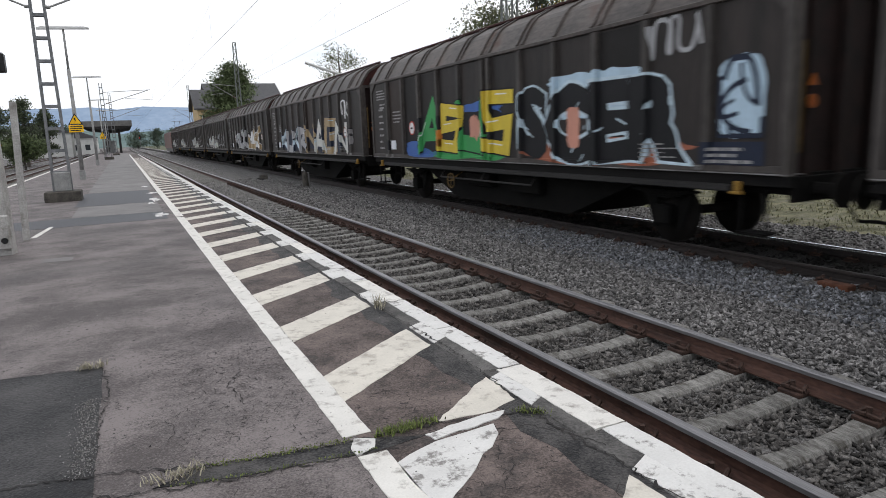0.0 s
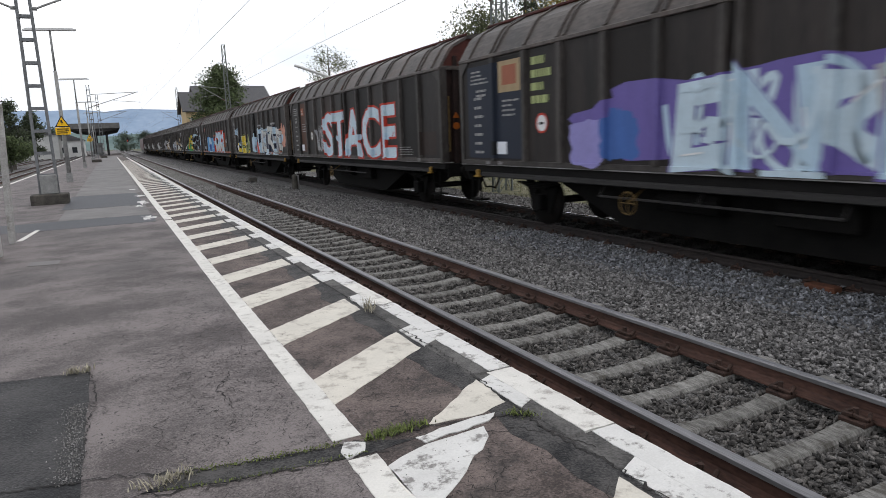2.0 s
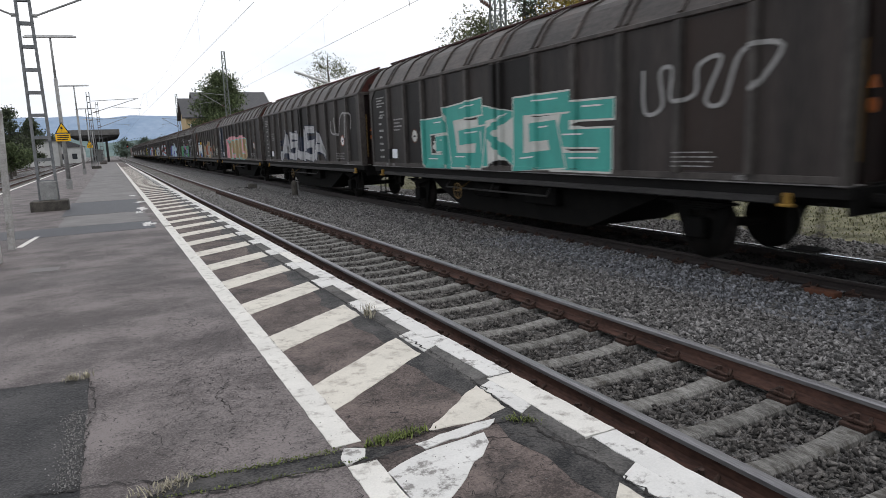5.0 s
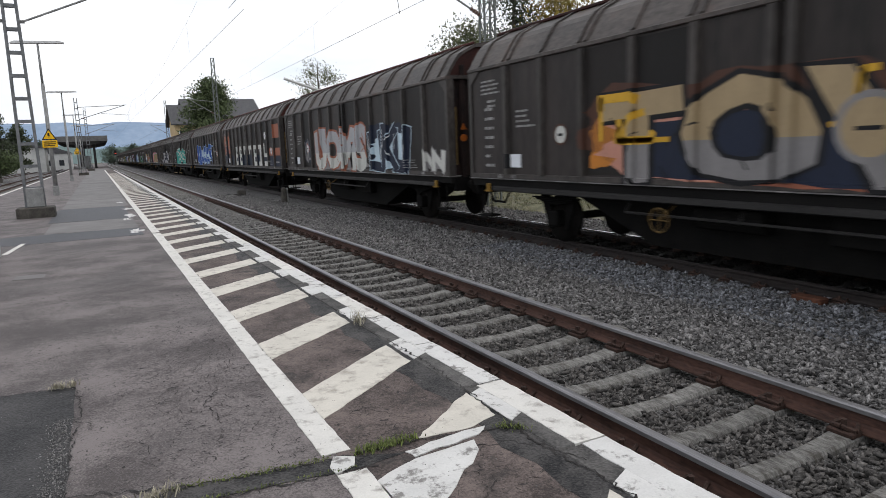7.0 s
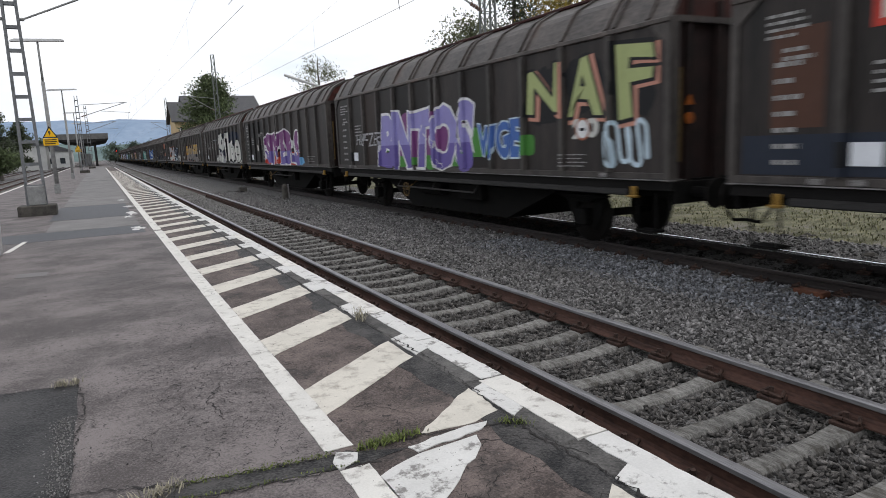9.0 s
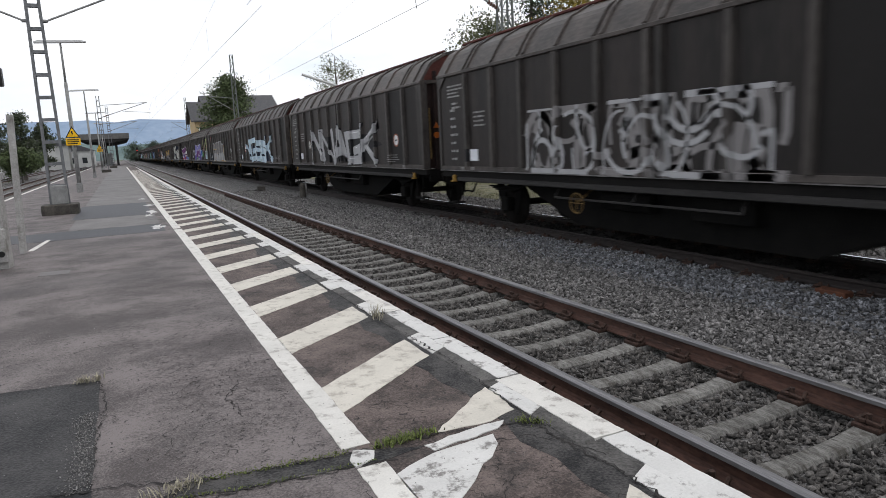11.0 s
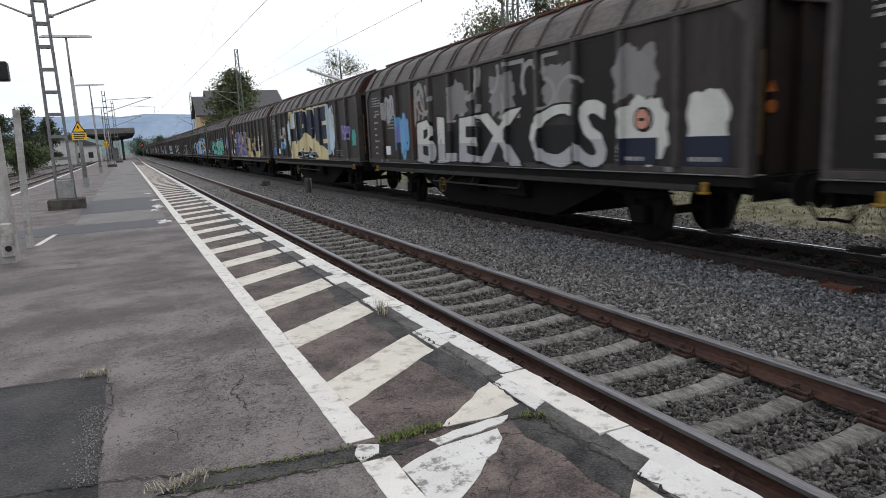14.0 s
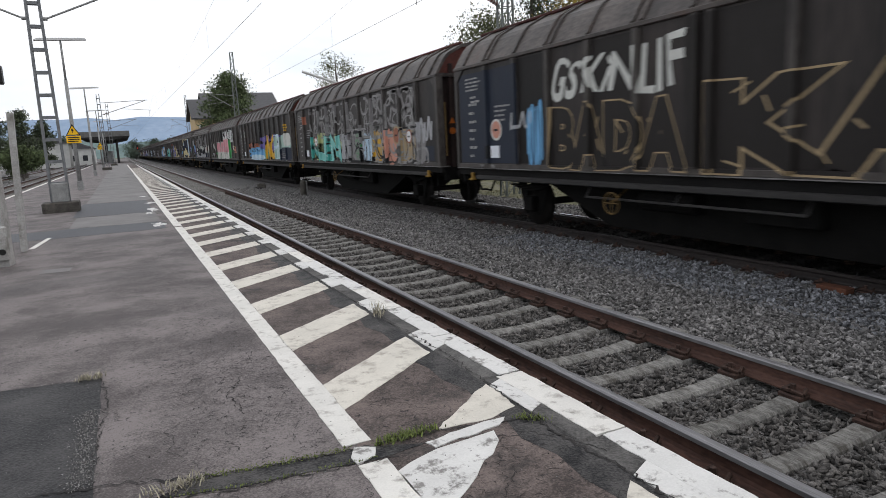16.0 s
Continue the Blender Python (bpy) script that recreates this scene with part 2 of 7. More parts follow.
BRAKE_OCHRE = material("grimy_ochre", (0.06, 0.04, 0.014), (0.15, 0.092, 0.03), scale=9, rough=0.7, bump=0.05)
LOCO_RED = material("loco_red", (0.11, 0.062, 0.055), (0.20, 0.115, 0.105), scale=2, rough=0.4, bump=0.02)
LOCO_GREY = material("loco_grey", (0.12, 0.12, 0.12), (0.22, 0.22, 0.22), scale=2, rough=0.6, bump=0.05)
LEAF = material("leaf_green", (0.042, 0.06, 0.026), (0.115, 0.145, 0.065), scale=3, rough=0.6, bump=0, vary=0.45, islands=True)
LEAF_DARK = material("leaf_dark", (0.034, 0.046, 0.026), (0.082, 0.098, 0.055), scale=3, rough=0.65, bump=0, vary=0.45, islands=True)
LEAF_AUTUMN = material("leaf_autumn", (0.16, 0.12, 0.02), (0.32, 0.23, 0.04), scale=3, rough=0.65, bump=0, vary=0.4, islands=True)
# Leaf green paled and greyed in colour to stand for distance haze.
LEAF_FAR = material("haze_tinted_leaf", (0.055, 0.08, 0.06), (0.12, 0.15, 0.115), scale=1, rough=0.8, bump=0, vary=0.3, islands=True)
END_RED = material("wagon_end_red", (0.030, 0.010, 0.008), (0.085, 0.026, 0.020), scale=2, rough=0.7, bump=0.1, vary=0.5)
LEAF_BIRCH = material("leaf_birch", (0.07, 0.08, 0.04), (0.16, 0.17, 0.09), scale=3, rough=0.65, bump=0, vary=0.4, islands=True)
BARK = material("bark", (0.05, 0.045, 0.04), (0.13, 0.115, 0.10), scale=6, rough=0.9, bump=0.5, fine=30, stretch=(1, 1, 0.3))
HOUSE_WALL = material("house_render", (0.42, 0.31, 0.17), (0.55, 0.42, 0.25), scale=0.8, rough=0.9, bump=0.2)
ROOF_SLATE = material("roof_slate", (0.05, 0.05, 0.055), (0.10, 0.098, 0.10), scale=3, rough=0.7, bump=0.3, fine=12)
WHITE_TRIM = material("white_trim", (0.6, 0.6, 0.6), (0.75, 0.75, 0.73), scale=3, rough=0.6, bump=0.05)
GLASS = material("dark_window_glass", (0.02, 0.022, 0.025), (0.04, 0.045, 0.05), scale=2, rough=0.12, bump=0)
# Distance haze is mixed into both hill colours as blue.
HILL_FAR = material("hazed_far_hill", (0.20, 0.27, 0.37), (0.27, 0.34, 0.44), scale=0.012, rough=1.0, bump=0, fine=0.08, spec=0.0)
HILL_NEAR = material("hazed_near_hill", (0.10, 0.14, 0.14), (0.17, 0.22, 0.21), scale=0.03, rough=1.0, bump=0, fine=0.25, spec=0.0)
PLASTER = material("pale_plaster", (0.4, 0.4, 0.39), (0.55, 0.55, 0.53), scale=0.6, rough=0.9, bump=0.1)
TRAIN_GREY = material("coach_grey", (0.2, 0.2, 0.2), (0.35, 0.35, 0.34), scale=0.6, rough=0.5, bump=0.05)


# ---- building helpers ----
def box(bm, x0, y0, z0, x1, y1, z1, bevel=0.0):
    r = bmesh.ops.create_cube(bm, size=1.0, matrix=Matrix.Translation(((x0 + x1) / 2, (y0 + y1) / 2, (z0 + z1) / 2))
                              @ Matrix.Diagonal((abs(x1 - x0), abs(y1 - y0), abs(z1 - z0), 1)))
    if bevel:
        edges = {e for v in r["verts"] for e in v.link_edges}
        bmesh.ops.bevel(bm, geom=list(edges), offset=bevel, segments=1, affect="EDGES", clamp_overlap=True)
    return bm


def rod(bm, a, b, r, r2=None, sides=10):
    a, b = Vector(a), Vector(b)
    d = b - a
    m = Matrix.Translation((a + b) / 2) @ d.to_track_quat("Z", "Y").to_matrix().to_4x4()
    bmesh.ops.create_cone(bm, cap_ends=True, segments=sides, radius1=r, radius2=r if r2 is None else r2, depth=d.length, matrix=m)
    return bm


def prism(bm, outline, z0, z1):
    """An upright prism over a closed outline in plan."""
    low = [bm.verts.new((x, y, z0)) for x, y in outline]
    top = [bm.verts.new((x, y, z1)) for x, y in outline]
    n = len(outline)
    bm.faces.new(top)
    bm.faces.new(low[::-1])
    for i in range(n):
        bm.faces.new((low[i], low[(i + 1) % n], top[(i + 1) % n], top[i]))
    return bm


def profile(bm, outline, y0, y1):
    """A closed outline in x and z, drawn out along y."""
    a = [bm.verts.new((x, y0, z)) for x, z in outline]
    b = [bm.verts.new((x, y1, z)) for x, z in outline]
    n = len(outline)
    bm.faces.new(a)
    bm.faces.new(b[::-1])
    for i in range(n):
        bm.faces.new((a[i], b[i], b[(i + 1) % n], a[(i + 1) % n]))
    return bm


def mesh_of(name, bm, mat, smooth=False):
    bmesh.ops.recalc_face_normals(bm, faces=bm.faces)
    me = bpy.data.meshes.new(name)
    bm.to_mesh(me)
    bm.free()
    for m in (mat if isinstance(mat, (list, tuple)) else [mat]):
        me.materials.append(m)
    if smooth:
        me.polygons.foreach_set("use_smooth", [True] * len(me.polygons))
    return me


def thing(name, label, category, m=None, group="", kind=""):
    ob = tagged(new(name), label, category, group, kind)
    ob.empty_display_size = 0.2
    if m is not None:
        ob.matrix_basis = m
    return ob


def part(name, bm, mat, parent, label="", smooth=False):
    ob = new(name, mesh_of(name, bm, mat, smooth))
    ob.parent = parent
    return tagged(ob, label)


def piece(name, me, parent, x=0, y=0, z=0, rz=0, label=""):
    ob = new(name, me)
    ob.parent = parent
    ob.matrix_basis = pose(x, y, z, 0, 0, rz)
    return tagged(ob, label)


def solid(name, bm, mat, label, category, kind="", group="", smooth=False):
    return tagged(new(name, mesh_of(name, bm, mat, smooth)), label, category, group, kind)


def raw_mesh(name, verts, faces, mat):
    me = bpy.data.meshes.new(name)
    me.from_pydata(verts, [], faces)
    for m in (mat if isinstance(mat, (list, tuple)) else [mat]):
        me.materials.append(m)
    return me


def big_mesh(name, verts, faces, mat):
    """A mesh of triangles from arrays."""
    me = bpy.data.meshes.new(name)
    me.vertices.add(len(verts))
    me.vertices.foreach_set("co", np.asarray(verts, dtype=np.float32).ravel())
    me.loops.add(faces.size)
    me.loops.foreach_set("vertex_index", np.asarray(faces, dtype=np.int32).ravel())
    me.polygons.add(len(faces))
    me.polygons.foreach_set("loop_start", np.arange(0, faces.size, 3, dtype=np.int32))
    me.polygons.foreach_set("loop_total", np.full(len(faces), 3, dtype=np.int32))
    me.update(calc_edges=True)
    me.validate()
    me.materials.append(mat)
    return me


def scatter(name, template, places, sizes, mat, nrand, flatten=(1, 1, 1), lie=1.0):
    """Many turned and scaled copies of small triangle shapes, joined into one mesh."""
    all_v, all_f, base = [], [], 0
    which = nrand.integers(0, len(template), len(places))
    for k, (tv, tf) in enumerate(template):
        idx = np.nonzero(which == k)[0]
        if not len(idx):
            continue
        q = nrand.normal(size=(len(idx), 4)) * np.array([1, lie, lie, 1])
        q /= np.linalg.norm(q, axis=1)[:, None]
        w, x, y, z = q.T
        rot = np.stack([1 - 2 * (y * y + z * z), 2 * (x * y - z * w), 2 * (x * z + y * w),
                        2 * (x * y + z * w), 1 - 2 * (x * x + z * z), 2 * (y * z - x * w),
                        2 * (x * z - y * w), 2 * (y * z + x * w), 1 - 2 * (x * x + y * y)], 1).reshape(-1, 3, 3)
        v = np.einsum("nij,vj->nvi", rot, tv) * sizes[idx][:, None, None] * np.array(flatten) + places[idx][:, None, :]
        f = tf[None] + (np.arange(len(idx)) * len(tv))[:, None, None] + base
        all_v.append(v.reshape(-1, 3))
        all_f.append(f.reshape(-1, 3))
        base += len(idx) * len(tv)
    return big_mesh(name, np.concatenate(all_v), np.concatenate(all_f), mat)


def stone_shapes(count, nrand):
    shapes = []
    for _ in range(count):
        bm = bmesh.new()
        for _ in range(9):
            p = nrand.normal(size=3)
            p = p / np.linalg.norm(p) * nrand.uniform(0.7, 1.15) * np.array([1.3, 0.9, 0.55])
            bm.verts.new(p)
        r = bmesh.ops.convex_hull(bm, input=bm.verts)
        bmesh.ops.delete(bm, geom=[v for v in bm.verts if not v.link_faces], context="VERTS")
        bmesh.ops.triangulate(bm, faces=bm.faces)
        bm.verts.index_update()
        shapes.append((np.array([v.co[:] for v in bm.verts]), np.array([[v.index for v in f.verts] for f in bm.faces])))
        bm.free()
    return shapes


def leaf_shapes(nrand):
    shapes = []
    for _ in range(5):
        pts = np.array([[-0.5, 0, 0], [0, -0.28, 0.06], [0.5, 0, 0.0], [0, 0.28, 0.06], [-0.2, 0.2, 0.35], [0.35, -0.05, 0.4], [0.15, 0.35, 0.3]])
        pts = pts + nrand.normal(size=pts.shape) * 0.08
        shapes.append((pts, np.array([[0, 1, 2], [0, 2, 3], [4, 5, 6]])))
    return shapes


# ---- ground and platform ----
def build_ground():
    bm = bmesh.new()
    xs = [-1500, -400, -120, -40, -20, -12, 10.3, 11.2, 12.5, 15, 20, 40, 120, 400, 1500]
    ys = [-300, -60, -10, 0, 4, 8, 12, 16, 20, 26, 32, 40, 60, 90, 140, 300, 700, 2500]
    hgt = {10.3: -0.72, 11.2: -0.62, 12.5: -0.5, 15: -0.42, 20: -0.4}
    grid = [[bm.verts.new((x, y, hgt.get(x, -0.72 if x < 0 else -0.4) + (0.05 * noise.noise((x * 0.7, y * 0.5, 0)) if 10.5 < x < 41 else 0))) for y in ys] for x in xs]
    for i in range(len(xs) - 1):
        for j in range(len(ys) - 1):
            f = bm.faces.new((grid[i][j], grid[i + 1][j], grid[i + 1][j + 1], grid[i][j + 1]))
            f.material_index = 1 if 10 < xs[i] < 30 and -20 < ys[j] < 100 else 0
    solid("ground", bm, [GROUND, GRASS_GROUND], "mown grassy ground beside the railway reaching the hills", "ground", "structure")


def build_ballast():
    bm = bmesh.new()
    xs = [2.2, 2.6, 3.2, 3.96, 4.7, 5.4, 6.0, 6.6, 7.2, 7.7, 8.3, 9.07, 9.9, 11.7, 12.3]
    zs = [-0.60, -0.56, -0.555, -0.555, -0.55, -0.50, -0.53, -0.59, -0.575, -0.545, -0.575, -0.59, -0.56, -0.49, -0.72]
    ys = [-12 + 0.5 * i for i in range(64)] + [22, 26, 32, 40, 55, 80, 120, 200, 400, 700]
    grid = [[bm.verts.new((x, y, z + (0.02 * noise.noise((x * 1.7, y * 1.3, 3)) if 0 < i < 14 else 0))) for y in ys] for i, (x, z) in enumerate(zip(xs, zs))]
    for i in range(len(xs) - 1):
        for j in range(len(ys) - 1):
            bm.faces.new((grid[i][j], grid[i + 1][j], grid[i + 1][j + 1], grid[i][j + 1]))
    # strip under the train is near-black, its shade put into the colour
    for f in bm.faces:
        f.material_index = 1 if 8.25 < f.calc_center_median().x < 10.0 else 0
    solid("ballast_bed", bm, [BALLAST, OILY_SHADE_BALLAST], "grey crushed stone ballast bed under two tracks", "ballast", "structure", smooth=True)
    return xs, zs


def build_left_bed():
    bm = bmesh.new()
    profile(bm, [(-24.0, -0.9), (-24.0, -0.62), (-4.72, -0.62), (-4.72, -0.9)], -10, 700)
    solid("ballast_far", bm, BALLAST, "dark ballast under the tracks behind the platform", "ballast", "structure")


def build_platform():
    floor = thing("platform", "worn grey asphalt island platform with patched repairs", "platform", kind="structure")
    bm = bmesh.new()
    profile(bm, [(-4.7, -1.0), (-4.7, -0.02), (-4.68, 0.0), (1.94, 0.0), (1.94, -1.0)], -8, 330)
    part("asphalt_surface", bm, ASPHALT, floor, "grey weathered asphalt")
    # older, browner surface between the lines
    bm = bmesh.new()
    prism(bm, [(0.96, -7.9), (1.935, -7.9), (1.935, 120), (0.96, 120)], -0.05, 0.002)
    part("safety_zone", bm, ASPHALT_CELL, floor, "brownish old asphalt in the safety zone")
    # dark resurfaced patch and bands
    bm = bmesh.new()
    edge = [(-0.30 + 0.02 * noise.noise((0, i * 0.9, 1)), 5.13 - 0.2 * i) for i in range(30)]
    prism(bm, [(-3.2, 5.35), (-1.0, 5.27), (-0.33, 5.15)] + edge + [(-3.2, -0.8)], -0.04, 0.003)
    part("asphalt_patch", bm, ASPHALT_DARK, floor, "dark resurfaced asphalt patch")
    for y0, y1, x0, x1, m, lab in ((15.0, 16.7, -2.6, 0.72, ASPHALT_BAND, "dark asphalt trench repair"), (16.72, 19.6, -1.2, 0.70, ASPHALT_LIGHT, "pale worn asphalt"),
                                   (19.7, 25.0, -1.3, 0.66, ASPHALT_BAND, "dark asphalt trench repair"), (25.1, 140.0, -1.2, 0.80, ASPHALT_LIGHT, "pale worn asphalt")):
        bm = bmesh.new()
        pts = [(x0 + (x1 - x0) * i / 12, y0 + 0.12 * noise.noise((i * 0.8, y0, 0))) for i in range(13)]
        pts += [(x1 - (x1 - x0) * i / 12, y1 + 0.12 * noise.noise((i * 0.8, y1, 4))) for i in range(13)]
        prism(bm, pts, -0.04, 0.003)
        part("asphalt_patch", bm, m, floor, lab)
    # tar strip along the back of the edge stones
    bm = bmesh.new()
    left = [(1.80 + 0.10 * noise.noise((5, i * 0.37, 0)) - 0.04 * (i % 2), -3 + 0.25 * i) for i in range(200)]
    prism(bm, left + [(1.968, 47), (1.968, -3)], -0.04, 0.0035)
    part("tar_strip", bm, ASPHALT_SEAL, floor, "dark tar joint behind the edge stones")
    return floor


def build_edge(floor):
    bm = bmesh.new()
    box(bm, 1.972, -0.515, -0.14, EDGE, 0.515, 0.0, 0.012)
    stone = mesh_of("edge_stone", bm, CONCRETE_EDGE)
    for i in range(-10, 110):
        y = 3.08 + 1.04 * i
        ob = piece("edge_stone", stone, floor, 0, y, 0.002 + 0.0015 * noise.noise((i * 3.1, 0, 0)), 0.25 * noise.noise((i * 1.7, 2, 0)))
    bm = bmesh.new()
    box(bm, 1.95, -8, -1.0, 2.24, 330, -0.145)
    part("platform_wall", bm, CONCRETE_EDGE, floor, "concrete platform face")
    bm = bmesh.new()
    box(bm, 1.972, 117, -0.14, EDGE, 330, 0.006)
    part("far_edge_stones", bm, CONCRETE_EDGE, floor)


def ragged(x0, y0, x1, y1, step, amp, seed):
    """Points on a line with a worn, wavering edge."""
    n = max(2, int(math.hypot(x1 - x0, y1 - y0) / step))
    d = Vector((x1 - x0, y1 - y0)).normalized()
    out = []
    for i in range(n):
        f = i / n
        a = amp * noise.noise((f * n * 0.6 + seed, seed * 1.7, 0.3)) + amp * 0.5 * noise.noise((f * n * 2.1, seed * 3.1, 0.8))
        out.append((x0 + (x1 - x0) * f - d.y * a, y0 + (y1 - y0) * f + d.x * a))
    return out


def outline(corners, step, amp, seed):
    pts = []
    for i, (a, b) in enumerate(zip(corners, corners[1:] + corners[:1])):
        pts += ragged(*a, *b, step, amp, seed + 11.3 * i)
    return pts


def build_markings(floor):
    TOP = 0.0052
    # long line on the asphalt
    for y0, y1, s in ((3.16, 15.0, 1.0), (15.2, 40.0, 2.0), (40.3, 118.0, 3.0), (-7.6, 2.92, 4.0)):
        bm = bmesh.new()
        prism(bm, outline([(0.885, y0), (1.04, y0), (1.04, y1), (0.885, y1)], 0.05 if y1 < 16 else 0.35, 0.005, s), -0.02, TOP)
        part("line_marking", bm, LINE_PAINT, floor, "worn white painted safety line")
    bm = bmesh.new()
    prism(bm, outline([(0.89, 2.93), (1.0, 2.97), (1.03, 3.06), (0.93, 3.12), (0.88, 3.02)], 0.05, 0.012, 9.0), -0.02, TOP + 0.003)
    part("line_marking", bm, CHIP_PAINT, floor, "lifted flake of white line paint")
    # slanting bars from the long line to the edge stones
    slope = 0.77
    for n in range(-8, 62):
        y = 3.62 + 1.332 * n
        a = 0.011 if n < 9 else 0.0
        x1 = 1.93
        bm = bmesh.new()
        if n == -1:
            prism(bm, outline([(1.04, y), (1.22, y + 0.14), (1.63, y + 0.5), (1.66, y + 0.62), (1.40, y + 0.60), (1.20, y + 0.57), (1.04, y + 0.48)], 0.07, 0.025, 21.0), -0.02, TOP)
            part("bar_marking", bm, CHIP_PAINT, floor, "cracked white bar marking")
            bm = bmesh.new()
            prism(bm, outline([(1.30, 2.90), (1.72, 2.94), (1.80, 3.02), (1.60, 3.02), (1.28, 2.97)], 0.05, 0.02, 41.0), -0.02, TOP + 0.003)
            part("bar_marking", bm, CHIP_PAINT, floor, "lifted flake of a white bar marking")
            bm = bmesh.new()
            prism(bm, outline([(1.40, 3.07), (1.74, 3.05), (1.93, 3.12), (1.965, 3.28), (1.965, 3.52), (1.80, 3.40)], 0.05, 0.02, 31.0), -0.02, TOP)
        else:
            prism(bm, outline([(1.04, y), (x1, y + slope * (x1 - 1.04)), (x1, y + 0.48 + slope * (x1 - 1.04)), (1.04, y + 0.48)], 0.05 if n < 6 else 0.12, a, 50.0 + n), -0.02, TOP)
        part("bar_marking", bm, STRIPE_PAINT, floor, "worn white slanting bar marking")
        # its continuation on the edge stones
        bm = bmesh.new()
        prism(bm, outline([(1.975, y + slope * 0.93), (2.125, y + slope * 1.05), (2.125, y + 0.47 + slope * 1.05), (1.975, y + 0.47 + slope * 0.95)], 0.06, a * 0.8, 90.0 + n), -0.02, TOP + 0.0006)
        part("bar_marking", bm, CHIP_PAINT, floor, "white bar marking on edge stone")
    # band on the edge stones, stone by stone
    for i in range(-10, 108):
        y = 3.08 + 1.04 * i
        bm = bmesh.new()
        wide = 0.0 if i % 5 else 0.03
        prism(bm, outline([(2.118 - wide, y - 0.512), (2.284, y - 0.512), (2.284, y + 0.512), (2.118 - wide, y + 0.512)], 0.06, 0.009 if i < 20 else 0.0, 130.0 + i), -0.02, TOP + 0.0016)
        part("edge_marking", bm, CHIP_PAINT if i % 3 else LINE_PAINT, floor, "white painted platform edge stone")
    # far line on the other side of the platform
    bm = bmesh.new()
    prism(bm, [(-4.6, -5), (-4.45, -5), (-4.45, 200), (-4.6, 200)], -0.02, 0.004)
    part("line_marking", bm, LINE_PAINT, floor, "white safety line along the other edge")


def crack(floor, pts, width, seed, z=0.0045):
    """A dark open joint that wanders along a row of points."""
    path = []
    for a, b in zip(pts, pts[1:]):
        path += [(x + 0.016 * noise.noise((x * 31, y * 31, seed)), y + 0.016 * noise.noise((y * 31, x * 31, seed + 4))) for x, y in ragged(*a, *b, 0.025, 0.035, seed)]
    path.append(pts[-1])
    bm = bmesh.new()
    prev = None
    for i, (x, y) in enumerate(path):
        x2, y2 = path[min(i + 1, len(path) - 1)]
        x1, y1 = path[max(i - 1, 0)]
        d = Vector((x2 - x1, y2 - y1))
        d = d.normalized() if d.length else Vector((1, 0))
        w = width * (0.25 + 1.3 * abs(noise.noise((i * 0.3, seed, 0))))
        pair = [bm.verts.new((x - d.y * w, y + d.x * w, z)), bm.verts.new((x + d.y * w, y - d.x * w, z))]
        if prev:
            bm.faces.new((prev[0], prev[1], pair[1], pair[0]))
        prev = pair
    part("crack", bm, IRON, floor, "dark crack in the asphalt")


def blades(name, places, height, mat, label, seed, lean=0.5, width=0.006):
    nr = np.random.default_rng(seed)
    v, f = [], []
    for x, y, z in places:
        h = height * nr.uniform(0.4, 1.1)
        a = nr.uniform(0, 6.283)
        dx, dy = math.cos(a), math.sin(a)
        L = lean * h * nr.uniform(0.3, 1.3)
        w = width * nr.uniform(0.7, 1.4)
        i = len(v)
        v += [(x - dy * w, y + dx * w, z), (x + dy * w, y - dx * w, z), (x + dx * L * 0.4 - dy * w * 0.8, y + dy * L * 0.4 + dx * w * 0.8, z + h * 0.6),
              (x + dx * L * 0.4 + dy * w * 0.8, y + dy * L * 0.4 - dx * w * 0.8, z + h * 0.6), (x + dx * L, y + dy * L, z + h * 0.95)]
        f += [(i, i + 1, i + 3), (i, i + 3, i + 2), (i + 2, i + 3, i + 4)]
    return tagged(new(name, big_mesh(name, np.array(v), np.array(f), mat)), label, "grass", kind="stuff")


# ---- tracks ----
RAIL_OUT = [(-0.075, -0.172), (0.075, -0.172), (0.075, -0.160), (0.018, -0.142), (0.0085, -0.12), (0.0085, -0.055), (0.036, -0.040), (0.036, -0.012),
            (0.026, -0.001), (0.0, 0.0), (-0.026, -0.001), (-0.036, -0.012), (-0.036, -0.040), (-0.0085, -0.055), (-0.0085, -0.12), (-0.018, -0.142), (-0.075, -0.160)]


def sleeper_mesh(mat=None):
    bm = bmesh.new()
    rings = []
    for x, top, half in ((-1.3, 0.03, 0.084), (-1.27, 0.0, 0.098), (-0.95, 0.0, 0.098), (-0.6, 0.0, 0.095), (-0.45, -0.015, 0.088), (-0.25, -0.030, 0.084), (0.0, -0.036, 0.083),
                         (0.25, -0.030, 0.084), (0.45, -0.015, 0.088), (0.6, 0.0, 0.095), (0.95, 0.0, 0.098), (1.27, 0.0, 0.098), (1.3, 0.03, 0.084)):
        top = -abs(top) if abs(x) < 1.29 else -0.03
        rings.append([bm.verts.new((x, y, z)) for y, z in ((-half - 0.03, -0.2), (-half, top - 0.02), (-half + 0.02, top), (half - 0.02, top), (half, top - 0.02), (half + 0.03, -0.2))])
    for a, b in zip(rings, rings[1:]):
        for i in range(5):
            bm.faces.new((a[i], b[i], b[i + 1], a[i + 1]))
    bm.faces.new(rings[0])
    bm.faces.new(rings[-1][::-1])
    return mesh_of("sleeper", bm, mat or SLEEPER_MAT)


